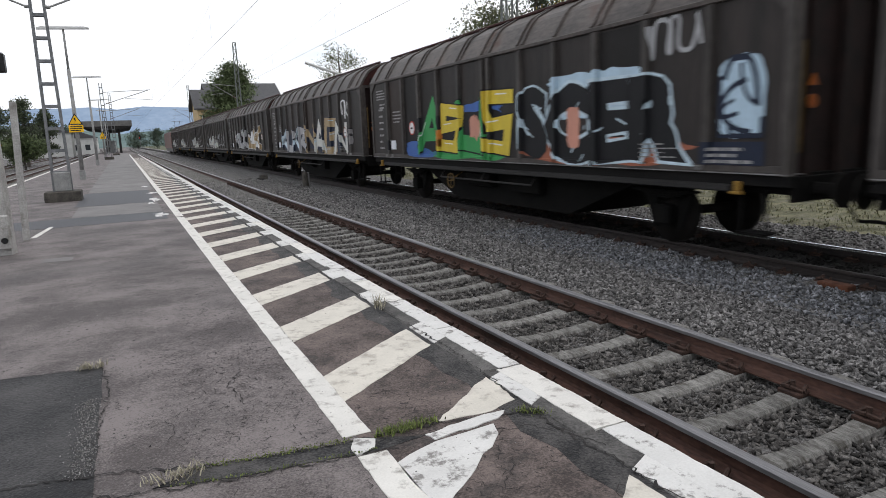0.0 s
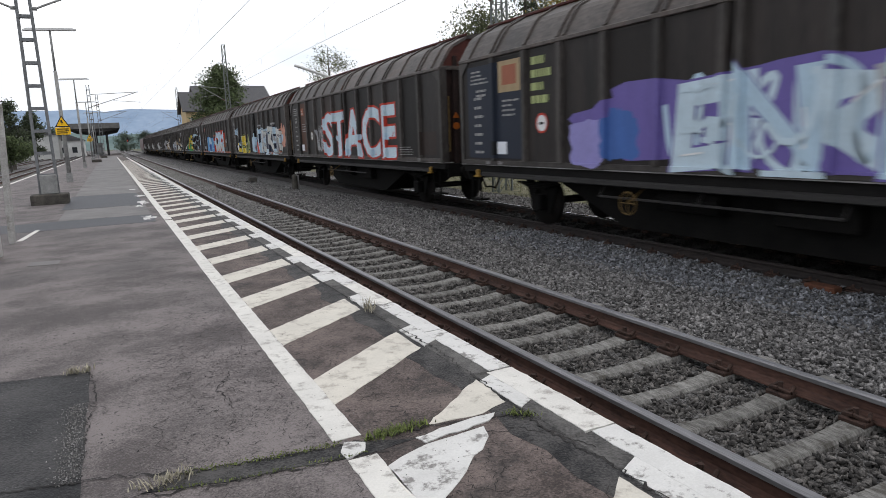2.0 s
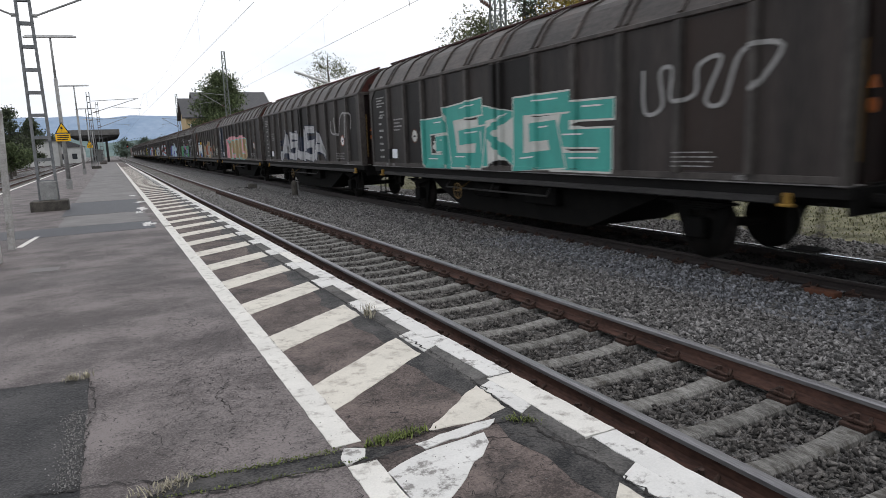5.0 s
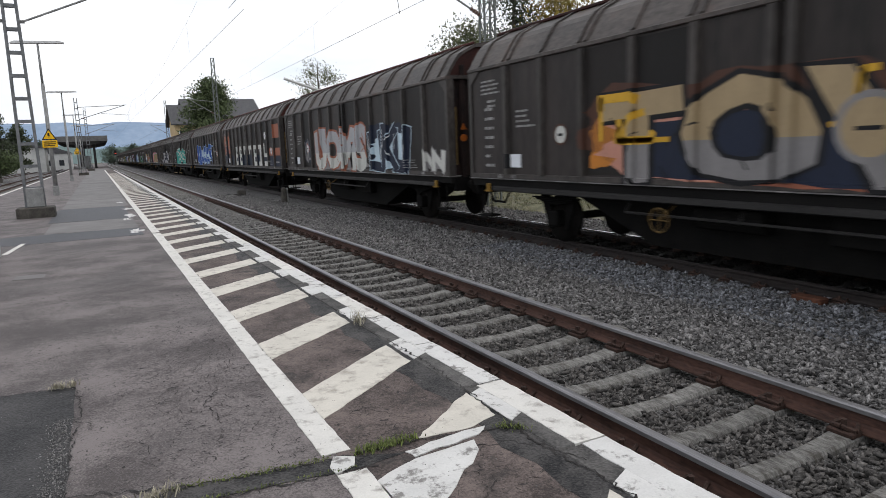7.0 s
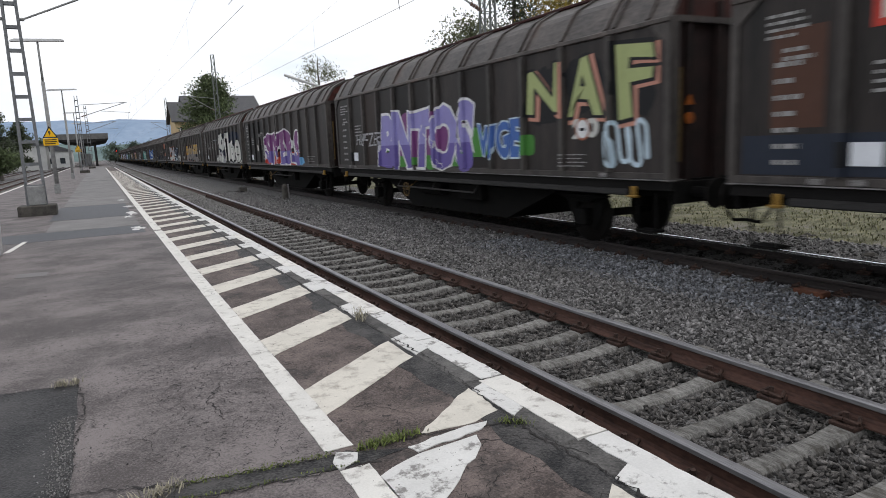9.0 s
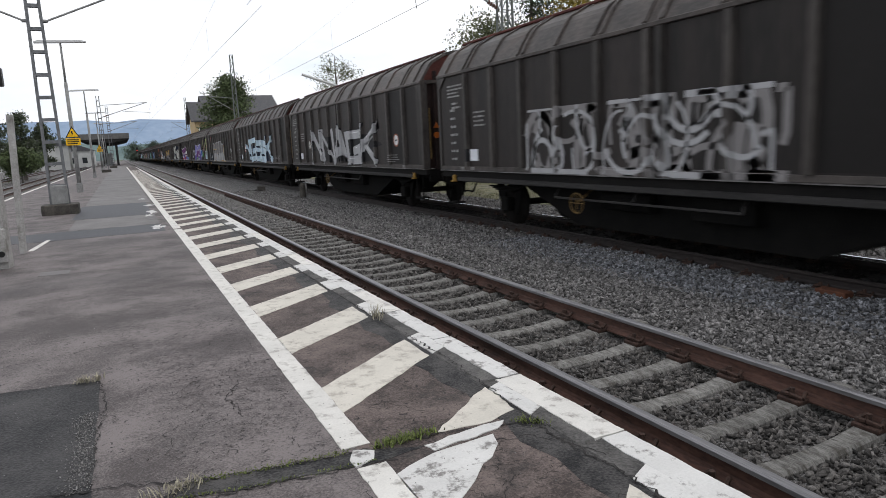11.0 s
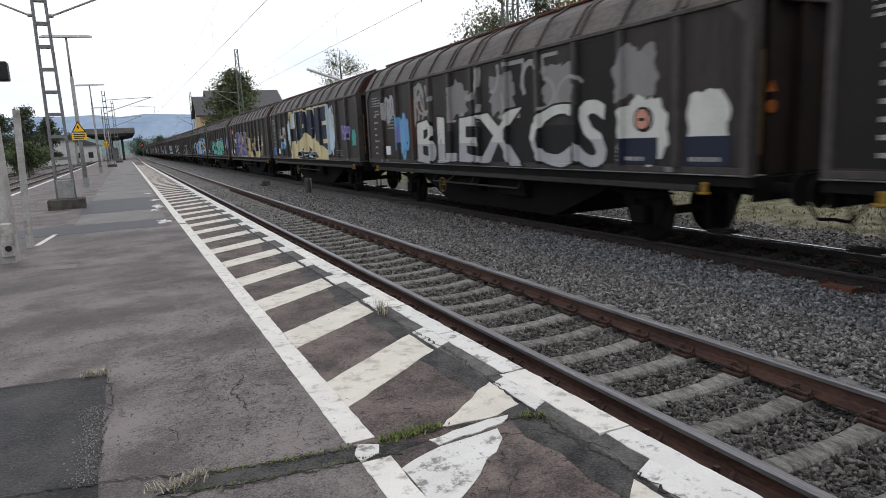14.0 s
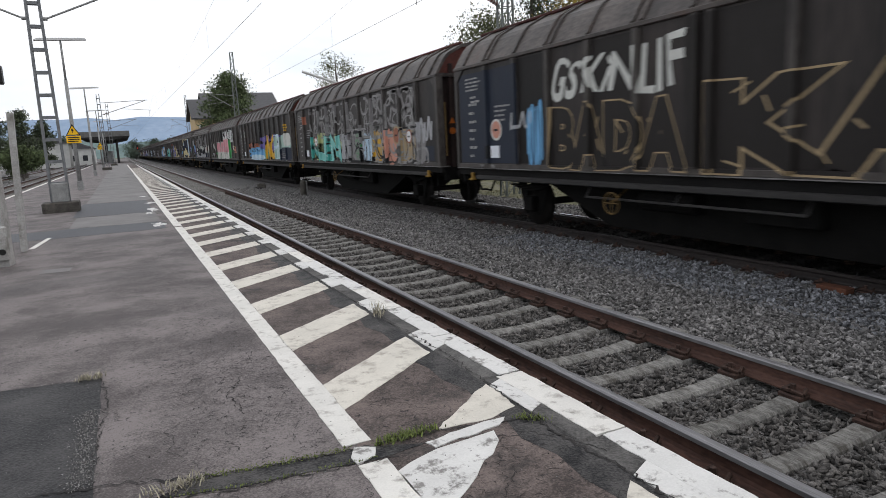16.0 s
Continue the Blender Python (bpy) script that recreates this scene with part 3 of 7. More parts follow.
def clip_mesh():
    bm = bmesh.new()
    box(bm, -0.05, -0.075, -0.015, 0.05, 0.075, 0.012, 0.006)
    rod(bm, (0.01, 0, 0), (0.01, 0, 0.062), 0.018, 0.016, 6)
    rod(bm, (0.01, -0.07, 0.018), (-0.05, -0.045, 0.034), 0.012, None, 6)
    rod(bm, (0.01, 0.07, 0.018), (-0.05, 0.045, 0.034), 0.012, None, 6)
    rod(bm, (0.012, -0.07, 0.018), (0.03, 0.0, 0.03), 0.012, None, 6)
    rod(bm, (0.012, 0.07, 0.018), (0.03, 0.0, 0.03), 0.012, None, 6)
    bmesh.ops.scale(bm, vec=(1.3, 1.25, 1.5), verts=bm.verts)
    return mesh_of("rail_clip", bm, CLIP_RUST)


def build_track(centre, label, start, count, clips, spacing=SLEEPER, first=FIRST, z=ZT, shaded=False):
    track = thing("railway_track", label, "track", pose(centre, 0, z), kind="structure")
    for side in (-1, 1):
        bm = bmesh.new()
        profile(bm, [(x + side * 0.7535, zz) for x, zz in RAIL_OUT], -12, 500)
        for f in bm.faces:
            f.material_index = 1 if f.calc_center_median().z > -0.03 else 0
        # under the train the near head stays dark, the far one polished bright
        part("rail", bm, [RAIL_SHADE if shaded else RAIL_SIDE, (RAIL_SHADE if side < 0 else RAIL_BRIGHT) if shaded else RAIL_TOP], track, "rust-brown steel rail with a worn head")
    for i in range(count):
        y = first + spacing * (i + start)
        piece("sleeper", OILY_SHADE_ME if shaded else SLEEPER_ME, track, 0, y, -0.176, 0.6 * noise.noise((i * 2.3, centre, 0)))
        if i < clips:
            for x, turn in ((-0.7535 - 0.12, 180), (-0.7535 + 0.12, 0), (0.7535 - 0.12, 180), (0.7535 + 0.12, 0)):
                piece("rail_clip", CLIP_ME, track, x, y, -0.165, turn)
    return track


# ---- wagons ----
RIBS = [0.0, 1.52, 2.73, 3.92, 5.14, 6.36, 9.12, 10.34, 11.56, 12.80, 14.06, 15.36]
RIB_S = [r for r in RIBS[1:-1]] + [7.56, 7.84]
SIDE = -1.43
FOOT, EAVE = 1.28, 3.65


def rib_out(s):
    """How far the side stands out at s metres from the end."""
    best = 0.0
    for r in RIB_S:
        d = abs(s - r)
        best = max(best, 0.085 if d <= 0.058 else 0.085 * (0.075 - d) / 0.017 if d < 0.075 else 0.0)
    return best


def build_wagon():
    wagon = thing("freight_wagon", "grimy dark brown sliding-wall freight wagon with spray paint", "freight wagon", group="wagons of the goods train")
    # sliding walls, near side in two halves, with ribs
    for y0, y1 in ((0.02, HALF - 0.03), (-HALF + 0.03, -0.02)):
        bm = bmesh.new()
        box(bm, SIDE, y0, FOOT, SIDE + 0.05, y1, EAVE - 0.02, 0.008)
        wall = part("sliding_wall", bm, WAGON, wagon)
        for s in RIB_S:
            y = HALF - s
            if y0 < y < y1:
                bm = bmesh.new()
                a = [(SIDE + 0.004, y - 0.075), (SIDE - 0.085, y - 0.058), (SIDE - 0.085, y + 0.058), (SIDE + 0.004, y + 0.075)]
                prism(bm, a, FOOT + 0.10, EAVE - 0.06)
                part("rib", bm, RIB_STEEL, wall)
    bm = bmesh.new()
    box(bm, -SIDE - 0.05, -HALF, FOOT, -SIDE, HALF, EAVE)
    part("sliding_wall", bm, WAGON, wagon)
    # corner posts, sill with its pale line
    for s in (-1, 1):
        bm = bmesh.new()
        prism(bm, [(SIDE - 0.03, s * (HALF - 0.12)), (SIDE - 0.03, s * HALF), (SIDE + 0.16, s * HALF), (SIDE + 0.16, s * (HALF - 0.12))], FOOT - 0.03, EAVE + 0.02)
        part("corner_post", bm, RIB_STEEL, wagon)
    bm = bmesh.new()
    box(bm, SIDE - 0.028, -HALF, FOOT, SIDE + 0.02, HALF, FOOT + 0.10, 0.008)
    part("bottom_rail", bm, RIB_STEEL, wagon, "dusty grey bottom rail")
    for y in (HALF - 1.25, HALF - 1.75, -HALF + 1.45):
        bm = bmesh.new()
        box(bm, SIDE - 0.045, y - 0.085, FOOT + 0.012, SIDE - 0.02, y + 0.085, FOOT + 0.085, 0.006)
        part("lashing_pocket", bm, EDGE_PALE, wagon, "pale worn lashing pocket")
    # slanting gusset plates in the upper corners of the end panels
    for s in (-1, 1):
        bm = bmesh.new()
        tri = [(s * (HALF - 0.10), EAVE - 0.05), (s * (HALF - 0.44), EAVE - 0.05), (s * (HALF - 0.10), EAVE - 0.34)]
        a = [bm.verts.new((SIDE - 0.03, y, z)) for y, z in tri]
        b = [bm.verts.new((SIDE + 0.01, y, z)) for y, z in tri]
        bm.faces.new(a), bm.faces.new(b[::-1])
        for i in range(3):
            bm.faces.new((a[i], b[i], b[(i + 1) % 3], a[(i + 1) % 3]))
        part("gusset", bm, RIB_STEEL, wagon)
    bm = bmesh.new()
    box(bm, SIDE - 0.035, -HALF, FOOT - 0.018, SIDE + 0.3, HALF, FOOT - 0.002)
    part("drip_edge", bm, EDGE_PALE, wagon, "thin pale edge under the wall")
    bm = bmesh.new()
    box(bm, SIDE - 0.05, -HALF, EAVE - 0.05, SIDE + 0.1, HALF, EAVE + 0.03, 0.012)
    part("eave_rail", bm, WAGON_ROOF, wagon)
    # roof: curved flanks and a raised ridge
    flank = [(SIDE - 0.02, EAVE + 0.03), (SIDE + 0.11, EAVE + 0.25), (SIDE + 0.26, EAVE + 0.47), (SIDE + 0.36, EAVE + 0.57), (SIDE + 0.80, EAVE + 0.80)]
    for y0, y1 in ((0.015, HALF - 0.02), (-HALF + 0.02, -0.015)):
        bm = bmesh.new()
        inner = [(x + 0.05, z - 0.05) for x, z in flank]
        profile(bm, flank + inner[::-1], y0, y1)
        roof = part("roof_flank", bm, WAGON_ROOF, wagon)
        for s in (0.5, 1.42, 1.62, 2.73, 3.82, 4.02, 5.14, 6.26, 6.46, 7.5, 7.86, 9.02, 9.22, 10.34, 11.46, 11.66, 12.8, 13.96, 14.16, 14.9):
            y = HALF - s
            if y0 < y < y1:
                bm = bmesh.new()
                outer = [(x - 0.025, z + 0.028) for x, z in flank]
                profile(bm, outer + inner[::-1], y - 0.035, y + 0.035)
                part("roof_rib", bm, WAGON_ROOF, roof)
    bm = bmesh.new()
    profile(bm, [(-x if i > 4 else x, z) for i, (x, z) in enumerate([(SIDE + 0.80, EAVE + 0.72), (SIDE + 0.80, EAVE + 0.80), (SIDE + 1.1, EAVE + 0.86), (0, EAVE + 0.89), (0, EAVE + 0.8),
            ])], -HALF, HALF)
    part("roof_top", bm, WAGON_ROOF, wagon)
    bm = bmesh.new()
    profile(bm, [(0, EAVE + 0.8), (0, EAVE + 0.89), (-SIDE - 0.6, EAVE + 0.8), (-SIDE, EAVE), (-SIDE - 0.1, EAVE)], -HALF, HALF)
    part("roof_flank", bm, WAGON_ROOF, wagon)
    bm = bmesh.new()
    rod(bm, (SIDE + 0.78, -HALF + 0.02, EAVE + 0.83), (SIDE + 0.78, HALF - 0.02, EAVE + 0.83), 0.035, None, 6)
    part("roof_gutter", bm, END_RED, wagon, "faded red tube along the ridge")
    # ends
    for s in (-1, 1):
        bm = bmesh.new()
        y = s * (HALF - 0.14)
        pts = [(SIDE + 0.1, FOOT - 0.1), (SIDE + 0.1, EAVE), (SIDE + 0.25, EAVE + 0.45), (SIDE + 0.8, EAVE + 0.76), (-SIDE - 0.8, EAVE + 0.76), (-SIDE - 0.1, EAVE), (-SIDE - 0.1, FOOT - 0.1)]
        profile(bm, pts, y - 0.03, y + 0.03)
        end = part("end_wall", bm, WAGON_END, wagon)
        for x in (-1.0, -0.35, 0.35, 1.0):
            bm = bmesh.new()
            box(bm, x - 0.06, y, FOOT - 0.1, x + 0.06, y + s * 0.11, EAVE + 0.3, 0.01)
            part("end_post", bm, WAGON_END, end)
        bm = bmesh.new()
        box(bm, SIDE + 0.02, y + s * 0.05, EAVE - 0.04, -SIDE - 0.02, y + s * 0.13, EAVE + 0.05)
        part("end_beam", bm, WAGON_ROOF, end)
        bm = bmesh.new()
        cap = [(SIDE + 0.08, EAVE + 0.06), (SIDE + 0.16, EAVE + 0.30), (SIDE + 0.30, EAVE + 0.48), (SIDE + 0.8, EAVE + 0.77), (-SIDE - 0.8, EAVE + 0.77), (-SIDE - 0.1, EAVE + 0.06)]
        profile(bm, cap, y + s * 0.04, y + s * 0.075)
        part("end_cap", bm, END_RED, end, "faded red end panel under the roof")
        if s < 0:
            bm = bmesh.new()
            rod(bm, (-1.22, y - 0.12, 1.55), (-1.22, y - 0.12, 2.95), 0.022, None, 6)
            part("handrail", bm, BRAKE_OCHRE, end, "ochre upright handrail")
            bm = bmesh.new()
            rod(bm, (-1.02, y - 0.115, 2.45), (-1.02, y - 0.14, 2.45), 0.10, None, 3)
            part("warning_plate", bm, ORANGE_PLATE, end, "small orange triangular plate")
            bm = bmesh.new()
            rod(bm, (-1.02, y - 0.115, 2.20), (-1.02, y - 0.14, 2.20), 0.09, None, 14)
            part("warning_plate", bm, ORANGE_PLATE, end, "small round orange plate")
    # underframe
    bm = bmesh.new()
    box(bm, SIDE + 0.03, -HALF, 1.10, SIDE + 0.13, HALF, FOOT - 0.02, 0.01)
    part("solebar", bm, SILL, wagon, "grimy black longitudinal beam")
    bm = bmesh.new()
    profile(bm, [(SIDE + 0.02, 1.0), (SIDE - 0.02, 1.02), (SIDE - 0.02, 1.085), (SIDE + 0.06, 1.125), (SIDE + 0.2, 1.125), (SIDE + 0.2, 1.0)], -HALF + 0.9, HALF - 0.9)
    part("lower_flange", bm, SILL_DUST, wagon, "dust-grey lower flange of the frame")
    bm = bmesh.new()
    rod(bm, (SIDE + 0.1, -1.6, 0.80), (SIDE + 0.1, 2.8, 0.80), 0.022, None, 6)
    for y in (-1.6, 0.6, 2.8):
        rod(bm, (SIDE + 0.1, y, 0.80), (SIDE + 0.25, y, 1.02), 0.018, None, 6)
    part("brake_rod", bm, SILL_DUST, wagon, "dusty brake rod under the frame")
    bm = bmesh.new()
    box(bm, SIDE + 0.3, -HALF + 0.05, 0.98, -SIDE - 0.05, HALF - 0.05, FOOT - 0.005)
    part("floor_frame", bm, UNDER, wagon)
    bm = bmesh.new()
    belly = [(-4.5, 1.0), (-2.5, 0.24), (2.5, 0.24), (4.5, 1.0)]
    a = [bm.verts.new((-1.0, y, z)) for y, z in belly]
    b = [bm.verts.new((1.0, y, z)) for y, z in belly]
    bm.faces.new(a), bm.faces.new(b[::-1])
    for i in range(4):
        bm.faces.new((a[i], b[i], b[(i + 1) % 4], a[(i + 1) % 4]))
    part("belly_frame", bm, UNDER, wagon, "fish-bellied frame between the axles")
    bm = bmesh.new()
    box(bm, -1.2, -1.7, 0.60, -0.9, -0.6, 0.98, 0.02)
    part("equipment_box", bm, UNDER, wagon)
    bm = bmesh.new()
    rod(bm, (-1.1, 0.3, 0.80), (-1.1, 1.5, 0.80), 0.17, None, 10)
    part("air_tank", bm, UNDER, wagon)
    for s in (-1, 1):
        y = s * 5.13
        bm = bmesh.new()
        for x in (-0.75, 0.75):
            rod(bm, (x - 0.065, y, 0.5), (x + 0.065, y, 0.5), 0.5, None, 28)
            rod(bm, (x - 0.10 if x < 0 else x - 0.02, y, 0.5), (x + 0.02 if x < 0 else x + 0.10, y, 0.5), 0.42, 0.42, 24)
        rod(bm, (-1.05, y, 0.5), (1.05, y, 0.5), 0.08, None, 10)
        part("wheelset", bm, WHEEL, wagon, "dark steel wheels on an axle", True)
        for x in (-1, 1):
            bm = bmesh.new()
            box(bm, x * 1.0 - 0.1, y - 0.17, 0.33, x * 1.0 + 0.1, y + 0.17, 0.66, 0.03)
            part("axle_box", bm, UNDER, wagon)
            bm = bmesh.new()
            for k in range(4):
                w = 0.72 - 0.15 * k
                box(bm, x * 1.0 - 0.06, y - w, 0.88 - 0.035 * k, x * 1.0 + 0.06, y + w, 0.91 - 0.035 * k)
            part("leaf_spring", bm, UNDER, wagon)
            for q in (-1, 1):
                bm = bmesh.new()
                a = [bm.verts.new((x * 0.93 + dx, y + q * yy, zz)) for dx, yy, zz in ((0, 0.20, 0.25), (0, 0.30, 0.25), (0, 0.62, 1.02), (0, 0.25, 1.02))]
                b = [bm.verts.new((v.co.x + 0.02, v.co.y, v.co.z)) for v in a]
                bm.faces.new(a), bm.faces.new(b[::-1])
                for i in range(4):
                    bm.faces.new((a[i], b[i], b[(i + 1) % 4], a[(i + 1) % 4]))
                part("axle_guard", bm, UNDER, wagon)
        # buffers, coupling, steps, lamp brackets
        e = s * HALF
        for x in (-0.875, 0.875):
            bm = bmesh.new()
            rod(bm, (x, e - s * 0.05, 1.06), (x, e + s * 0.36, 1.06), 0.10, 0.085, 12)
            buf = part("buffer", bm, UNDER, wagon)
            bm = bmesh.new()
            rod(bm, (x, e + s * 0.36, 1.06), (x, e + s * 0.40, 1.06), 0.225, 0.225, 16)
            part("buffer_plate", bm, WHEEL, buf)
        bm = bmesh.new()
        box(bm, -1.3, e - s * 0.08, 0.90, 1.3, e, 1.24, 0.01)
        part("headstock", bm, UNDER, wagon)
        bm = bmesh.new()
        rod(bm, (0, e, 1.0), (0, e + s * 0.55, 0.86), 0.05, None, 8)
        rod(bm, (-0.35, e, 0.95), (-0.35, e + s * 0.28, 0.60), 0.025, None, 6)
        rod(bm, (-0.35, e + s * 0.28, 0.60), (-0.35, e + s * 0.52, 0.62), 0.025, None, 6)
        part("coupling", bm, UNDER, wagon)
        bm = bmesh.new()
        box(bm, SIDE + 0.0, e - s * 0.75, 0.42, SIDE + 0.28, e - s * 0.33, 0.46)
        for q in (0.34, 0.74):
            box(bm, SIDE + 0.05, e - s * q - 0.015, 0.44, SIDE + 0.08, e - s * q + 0.015, 1.05)
        part("step", bm, UNDER, wagon)
        bm = bmesh.new()
        box(bm, SIDE - 0.05, e - s * 0.80, 1.00, SIDE + 0.02, e - s * 0.70, 1.16, 0.015)
        box(bm, SIDE - 0.08, e - s * 0.84, 0.98, SIDE + 0.02, e - s * 0.66, 1.02, 0.01)
        part("shunting_hook", bm, YELLOW_OCHRE, wagon, "ochre painted rope hook")
    bm = bmesh.new()
    ring = []
    for i in range(20):
        a = i * math.tau / 20
        ring.append(Vector((SIDE - 0.02, 1.95 + 0.19 * math.cos(a), 0.74 + 0.19 * math.sin(a))))
    for a, b in zip(ring, ring[1:] + ring[:1]):
        rod(bm, a, b, 0.013, None, 6)
    rod(bm, ring[0], ring[10], 0.009, None, 6)
    rod(bm, ring[5], ring[15], 0.009, None, 6)
    rod(bm, (SIDE - 0.02, 1.95, 0.74), (SIDE + 0.4, 1.95, 1.0), 0.02, None, 6)
    part("brake_wheel", bm, BRAKE_OCHRE, wagon, "ochre handbrake wheel")
    # small white plate in its holder
    bm = bmesh.new()
    box(bm, SIDE - 0.02, HALF - 2.00, FOOT + 0.24, SIDE + 0.01, HALF - 1.64, FOOT + 0.51)
    part("label_holder", bm, PLATE_WHITE, wagon, "white waybill plate")
    return wagon


ORANGE_PLATE = material("orange_plate", (0.22, 0.055, 0.008), (0.34, 0.095, 0.014), scale=5, rough=0.5, bump=0)
PLATE_WHITE = material("plate_white", (0.62, 0.64, 0.68), (0.72, 0.74, 0.78), scale=5, rough=0.6, bump=0)


def build_loco():
    loco = thing("locomotive", "dusty faded red electric locomotive with raised pantograph", "locomotive")
    bm = bmesh.new()
    outline_l = [(-9.4, 1.1), (-9.4, 2.0), (-8.9, 3.4), (-8.4, 3.75), (8.4, 3.75), (8.9, 3.4), (9.4, 2.0), (9.4, 1.1)]
    a = [bm.verts.new((-1.48, y, z)) for y, z in outline_l]
    b = [bm.verts.new((1.48, y, z)) for y, z in outline_l]
    bm.faces.new(a), bm.faces.new(b[::-1])
    for i in range(len(a)):
        bm.faces.new((a[i], b[i], b[(i + 1) % len(a)], a[(i + 1) % len(a)]))
    part("body", bm, LOCO_RED, loco)
    bm = bmesh.new()
    box(bm, -1.3, -9.2, 0.5, 1.3, 9.2, 1.1, 0.05)
    part("underframe", bm, LOCO_GREY, loco)
    bm = bmesh.new()
    box(bm, -1.2, -8.0, 3.75, 1.2, 8.0, 3.95, 0.05)
    part("roof", bm, LOCO_GREY, loco)
    for y in (-9.22, 9.22):
        bm = bmesh.new()
        s = 1 if y > 0 else -1
        vs = [bm.verts.new(p) for p in ((-1.25, s * 9.37, 2.2), (1.25, s * 9.37, 2.2), (1.2, s * 8.98, 3.3), (-1.2, s * 8.98, 3.3))]
        bm.faces.new(vs)
        bmesh.ops.solidify(bm, geom=bm.faces[:], thickness=0.02)
        part("windscreen", bm, GLASS, loco)
    for y in (-6.2, -3.6, 3.6, 6.2):
        bm = bmesh.new()
        for x in (-0.75, 0.75):
            rod(bm, (x - 0.07, y, 0.6), (x + 0.07, y, 0.6), 0.6, None, 24)
        rod(bm, (-0.9, y, 0.6), (0.9, y, 0.6), 0.09)
        part("wheelset", bm, WHEEL, loco)
    bm = bmesh.new()
    for x in (-0.4, 0.4):
        rod(bm, (x, -6.5, 3.95), (x * 0.8, -5.2, 4.9), 0.04)
        rod(bm, (x * 0.8, -5.2, 4.9), (x, -6.6, 5.6), 0.03)
    box(bm, -0.9, -6.75, 5.6, 0.9, -6.45, 5.66)
    part("pantograph", bm, LOCO_GREY, loco)
    return loco


# ---- platform furniture ----
def build_ladder_mast(x, y, h, wide=0.235, top=0.14, step=0.64, block=True, z=0.0, label="grey steel ladder mast on a concrete block on the platform"):
    mast = thing("catenary_mast", label, "mast", pose(x, y, z), group="ladder masts")
    if block:
        bm = bmesh.new()
        box(bm, -0.48, -0.45, -0.05, 0.48, 0.45, 0.30, 0.03)
        part("foundation", bm, POST_CONCRETE_DARK, mast, "stained dark concrete foundation block")
    zb = 0.3 if block else 0.0
    for s in (-1, 1):
        bm = bmesh.new()
        a, b = Vector((s * wide, 0, zb)), Vector((s * top, 0, h))
        for (dx0, dx1, dy0, dy1) in ((-0.03, 0.03, -0.09, -0.075), (-0.03, 0.03, 0.075, 0.09), (-0.035 * s - 0.006, -0.035 * s + 0.006, -0.09, 0.09)):
            vs = []
            for p in (a, b):
                vs.append([bm.verts.new((p.x + dx, dy, p.z)) for dx, dy in ((dx0, dy0), (dx1, dy0), (dx1, dy1), (dx0, dy1))])
            bm.faces.new(vs[0][::-1]), bm.faces.new(vs[1])
            for i in range(4):
                bm.faces.new((vs[0][i], vs[0][(i + 1) % 4], vs[1][(i + 1) % 4], vs[1][i]))
        part("leg", bm, LADDER_STEEL, mast)
    k = 0
    zz = zb + 0.55
    while zz < h:
        f = (zz - zb) / (h - zb)
        w = wide + (top - wide) * f
        bm = bmesh.new()
        box(bm, -w, -0.085, zz - 0.045, w, 0.085, zz + 0.045)
        part("rung", bm, LADDER_STEEL, mast)
        zz += step
    return mast


def build_lamp():
    lamp = thing("platform_lamp", "slim grey lamp post with a flat twin-arm head", "lamp post", group="platform lamps")
    bm = bmesh.new()
    rod(bm, (0, 0, 0), (0, 0, 5.2), 0.10, 0.075, 12)
    rod(bm, (0, 0, 5.2), (0, 0, 7.0), 0.055, 0.045, 10)
    part("post", bm, STEEL_GREY, lamp, "", True)
    bm = bmesh.new()
    box(bm, -0.13, -0.13, -0.02, 0.13, 0.13, 0.45, 0.02)
    part("base_sleeve", bm, STEEL_GREY, lamp)
    bm = bmesh.new()
    profile(bm, [(-1.08, 6.98), (-1.08, 7.03), (-0.9, 7.10), (0.9, 7.14), (1.08, 7.10), (1.08, 7.05)], -0.14, 0.14)
    part("lamp_head", bm, LAMP_WHITE, lamp, "flat white lamp head")
    return lamp


def build_sign(x, y, z, size=0.62):
    sign = thing("warning_sign", "yellow triangular overhead-wire warning sign with a text plate", "sign", pose(x, y, z), group="warning signs")
    s = size / 2
    bm = bmesh.new()
    tri = [(-s, 0.0), (s, 0.0), (0, s * 1.75)]
    profile(bm, tri, -0.012, 0.0)
    part("triangle_border", bm, BLACK, sign)
    bm = bmesh.new()
    profile(bm, [(-s * 0.78, s * 0.13), (s * 0.78, s * 0.13), (0, s * 1.48)], -0.018, -0.0125)
    part("triangle_face", bm, YELLOW, sign)
    bm = bmesh.new()
    profile(bm, [(-0.05, 0.32), (0.03, 0.32), (0.0, 0.24), (0.05, 0.24), (-0.03, 0.09), (-0.01, 0.2), (-0.06, 0.2)], -0.022, -0.0185)
    part("bolt_symbol", bm, BLACK, sign)
    bm = bmesh.new()
    box(bm, -s, -0.012, -0.36, s, 0.0, -0.02, 0.004)
    plate = part("text_plate", bm, YELLOW, sign)
    for i in range(3):
        bm = bmesh.new()
        box(bm, -s * 0.8, -0.017, -0.12 - i * 0.09, s * (0.8 - 0.2 * (i == 2)), -0.0125, -0.075 - i * 0.09)
        part("text_bar", bm, BLACK, plate)
    bm = bmesh.new()
    box(bm, -0.11, 0.0, -0.3, 0.11, 0.06, -0.24)
    part("bracket", bm, STEEL_GREY, sign)
    return sign


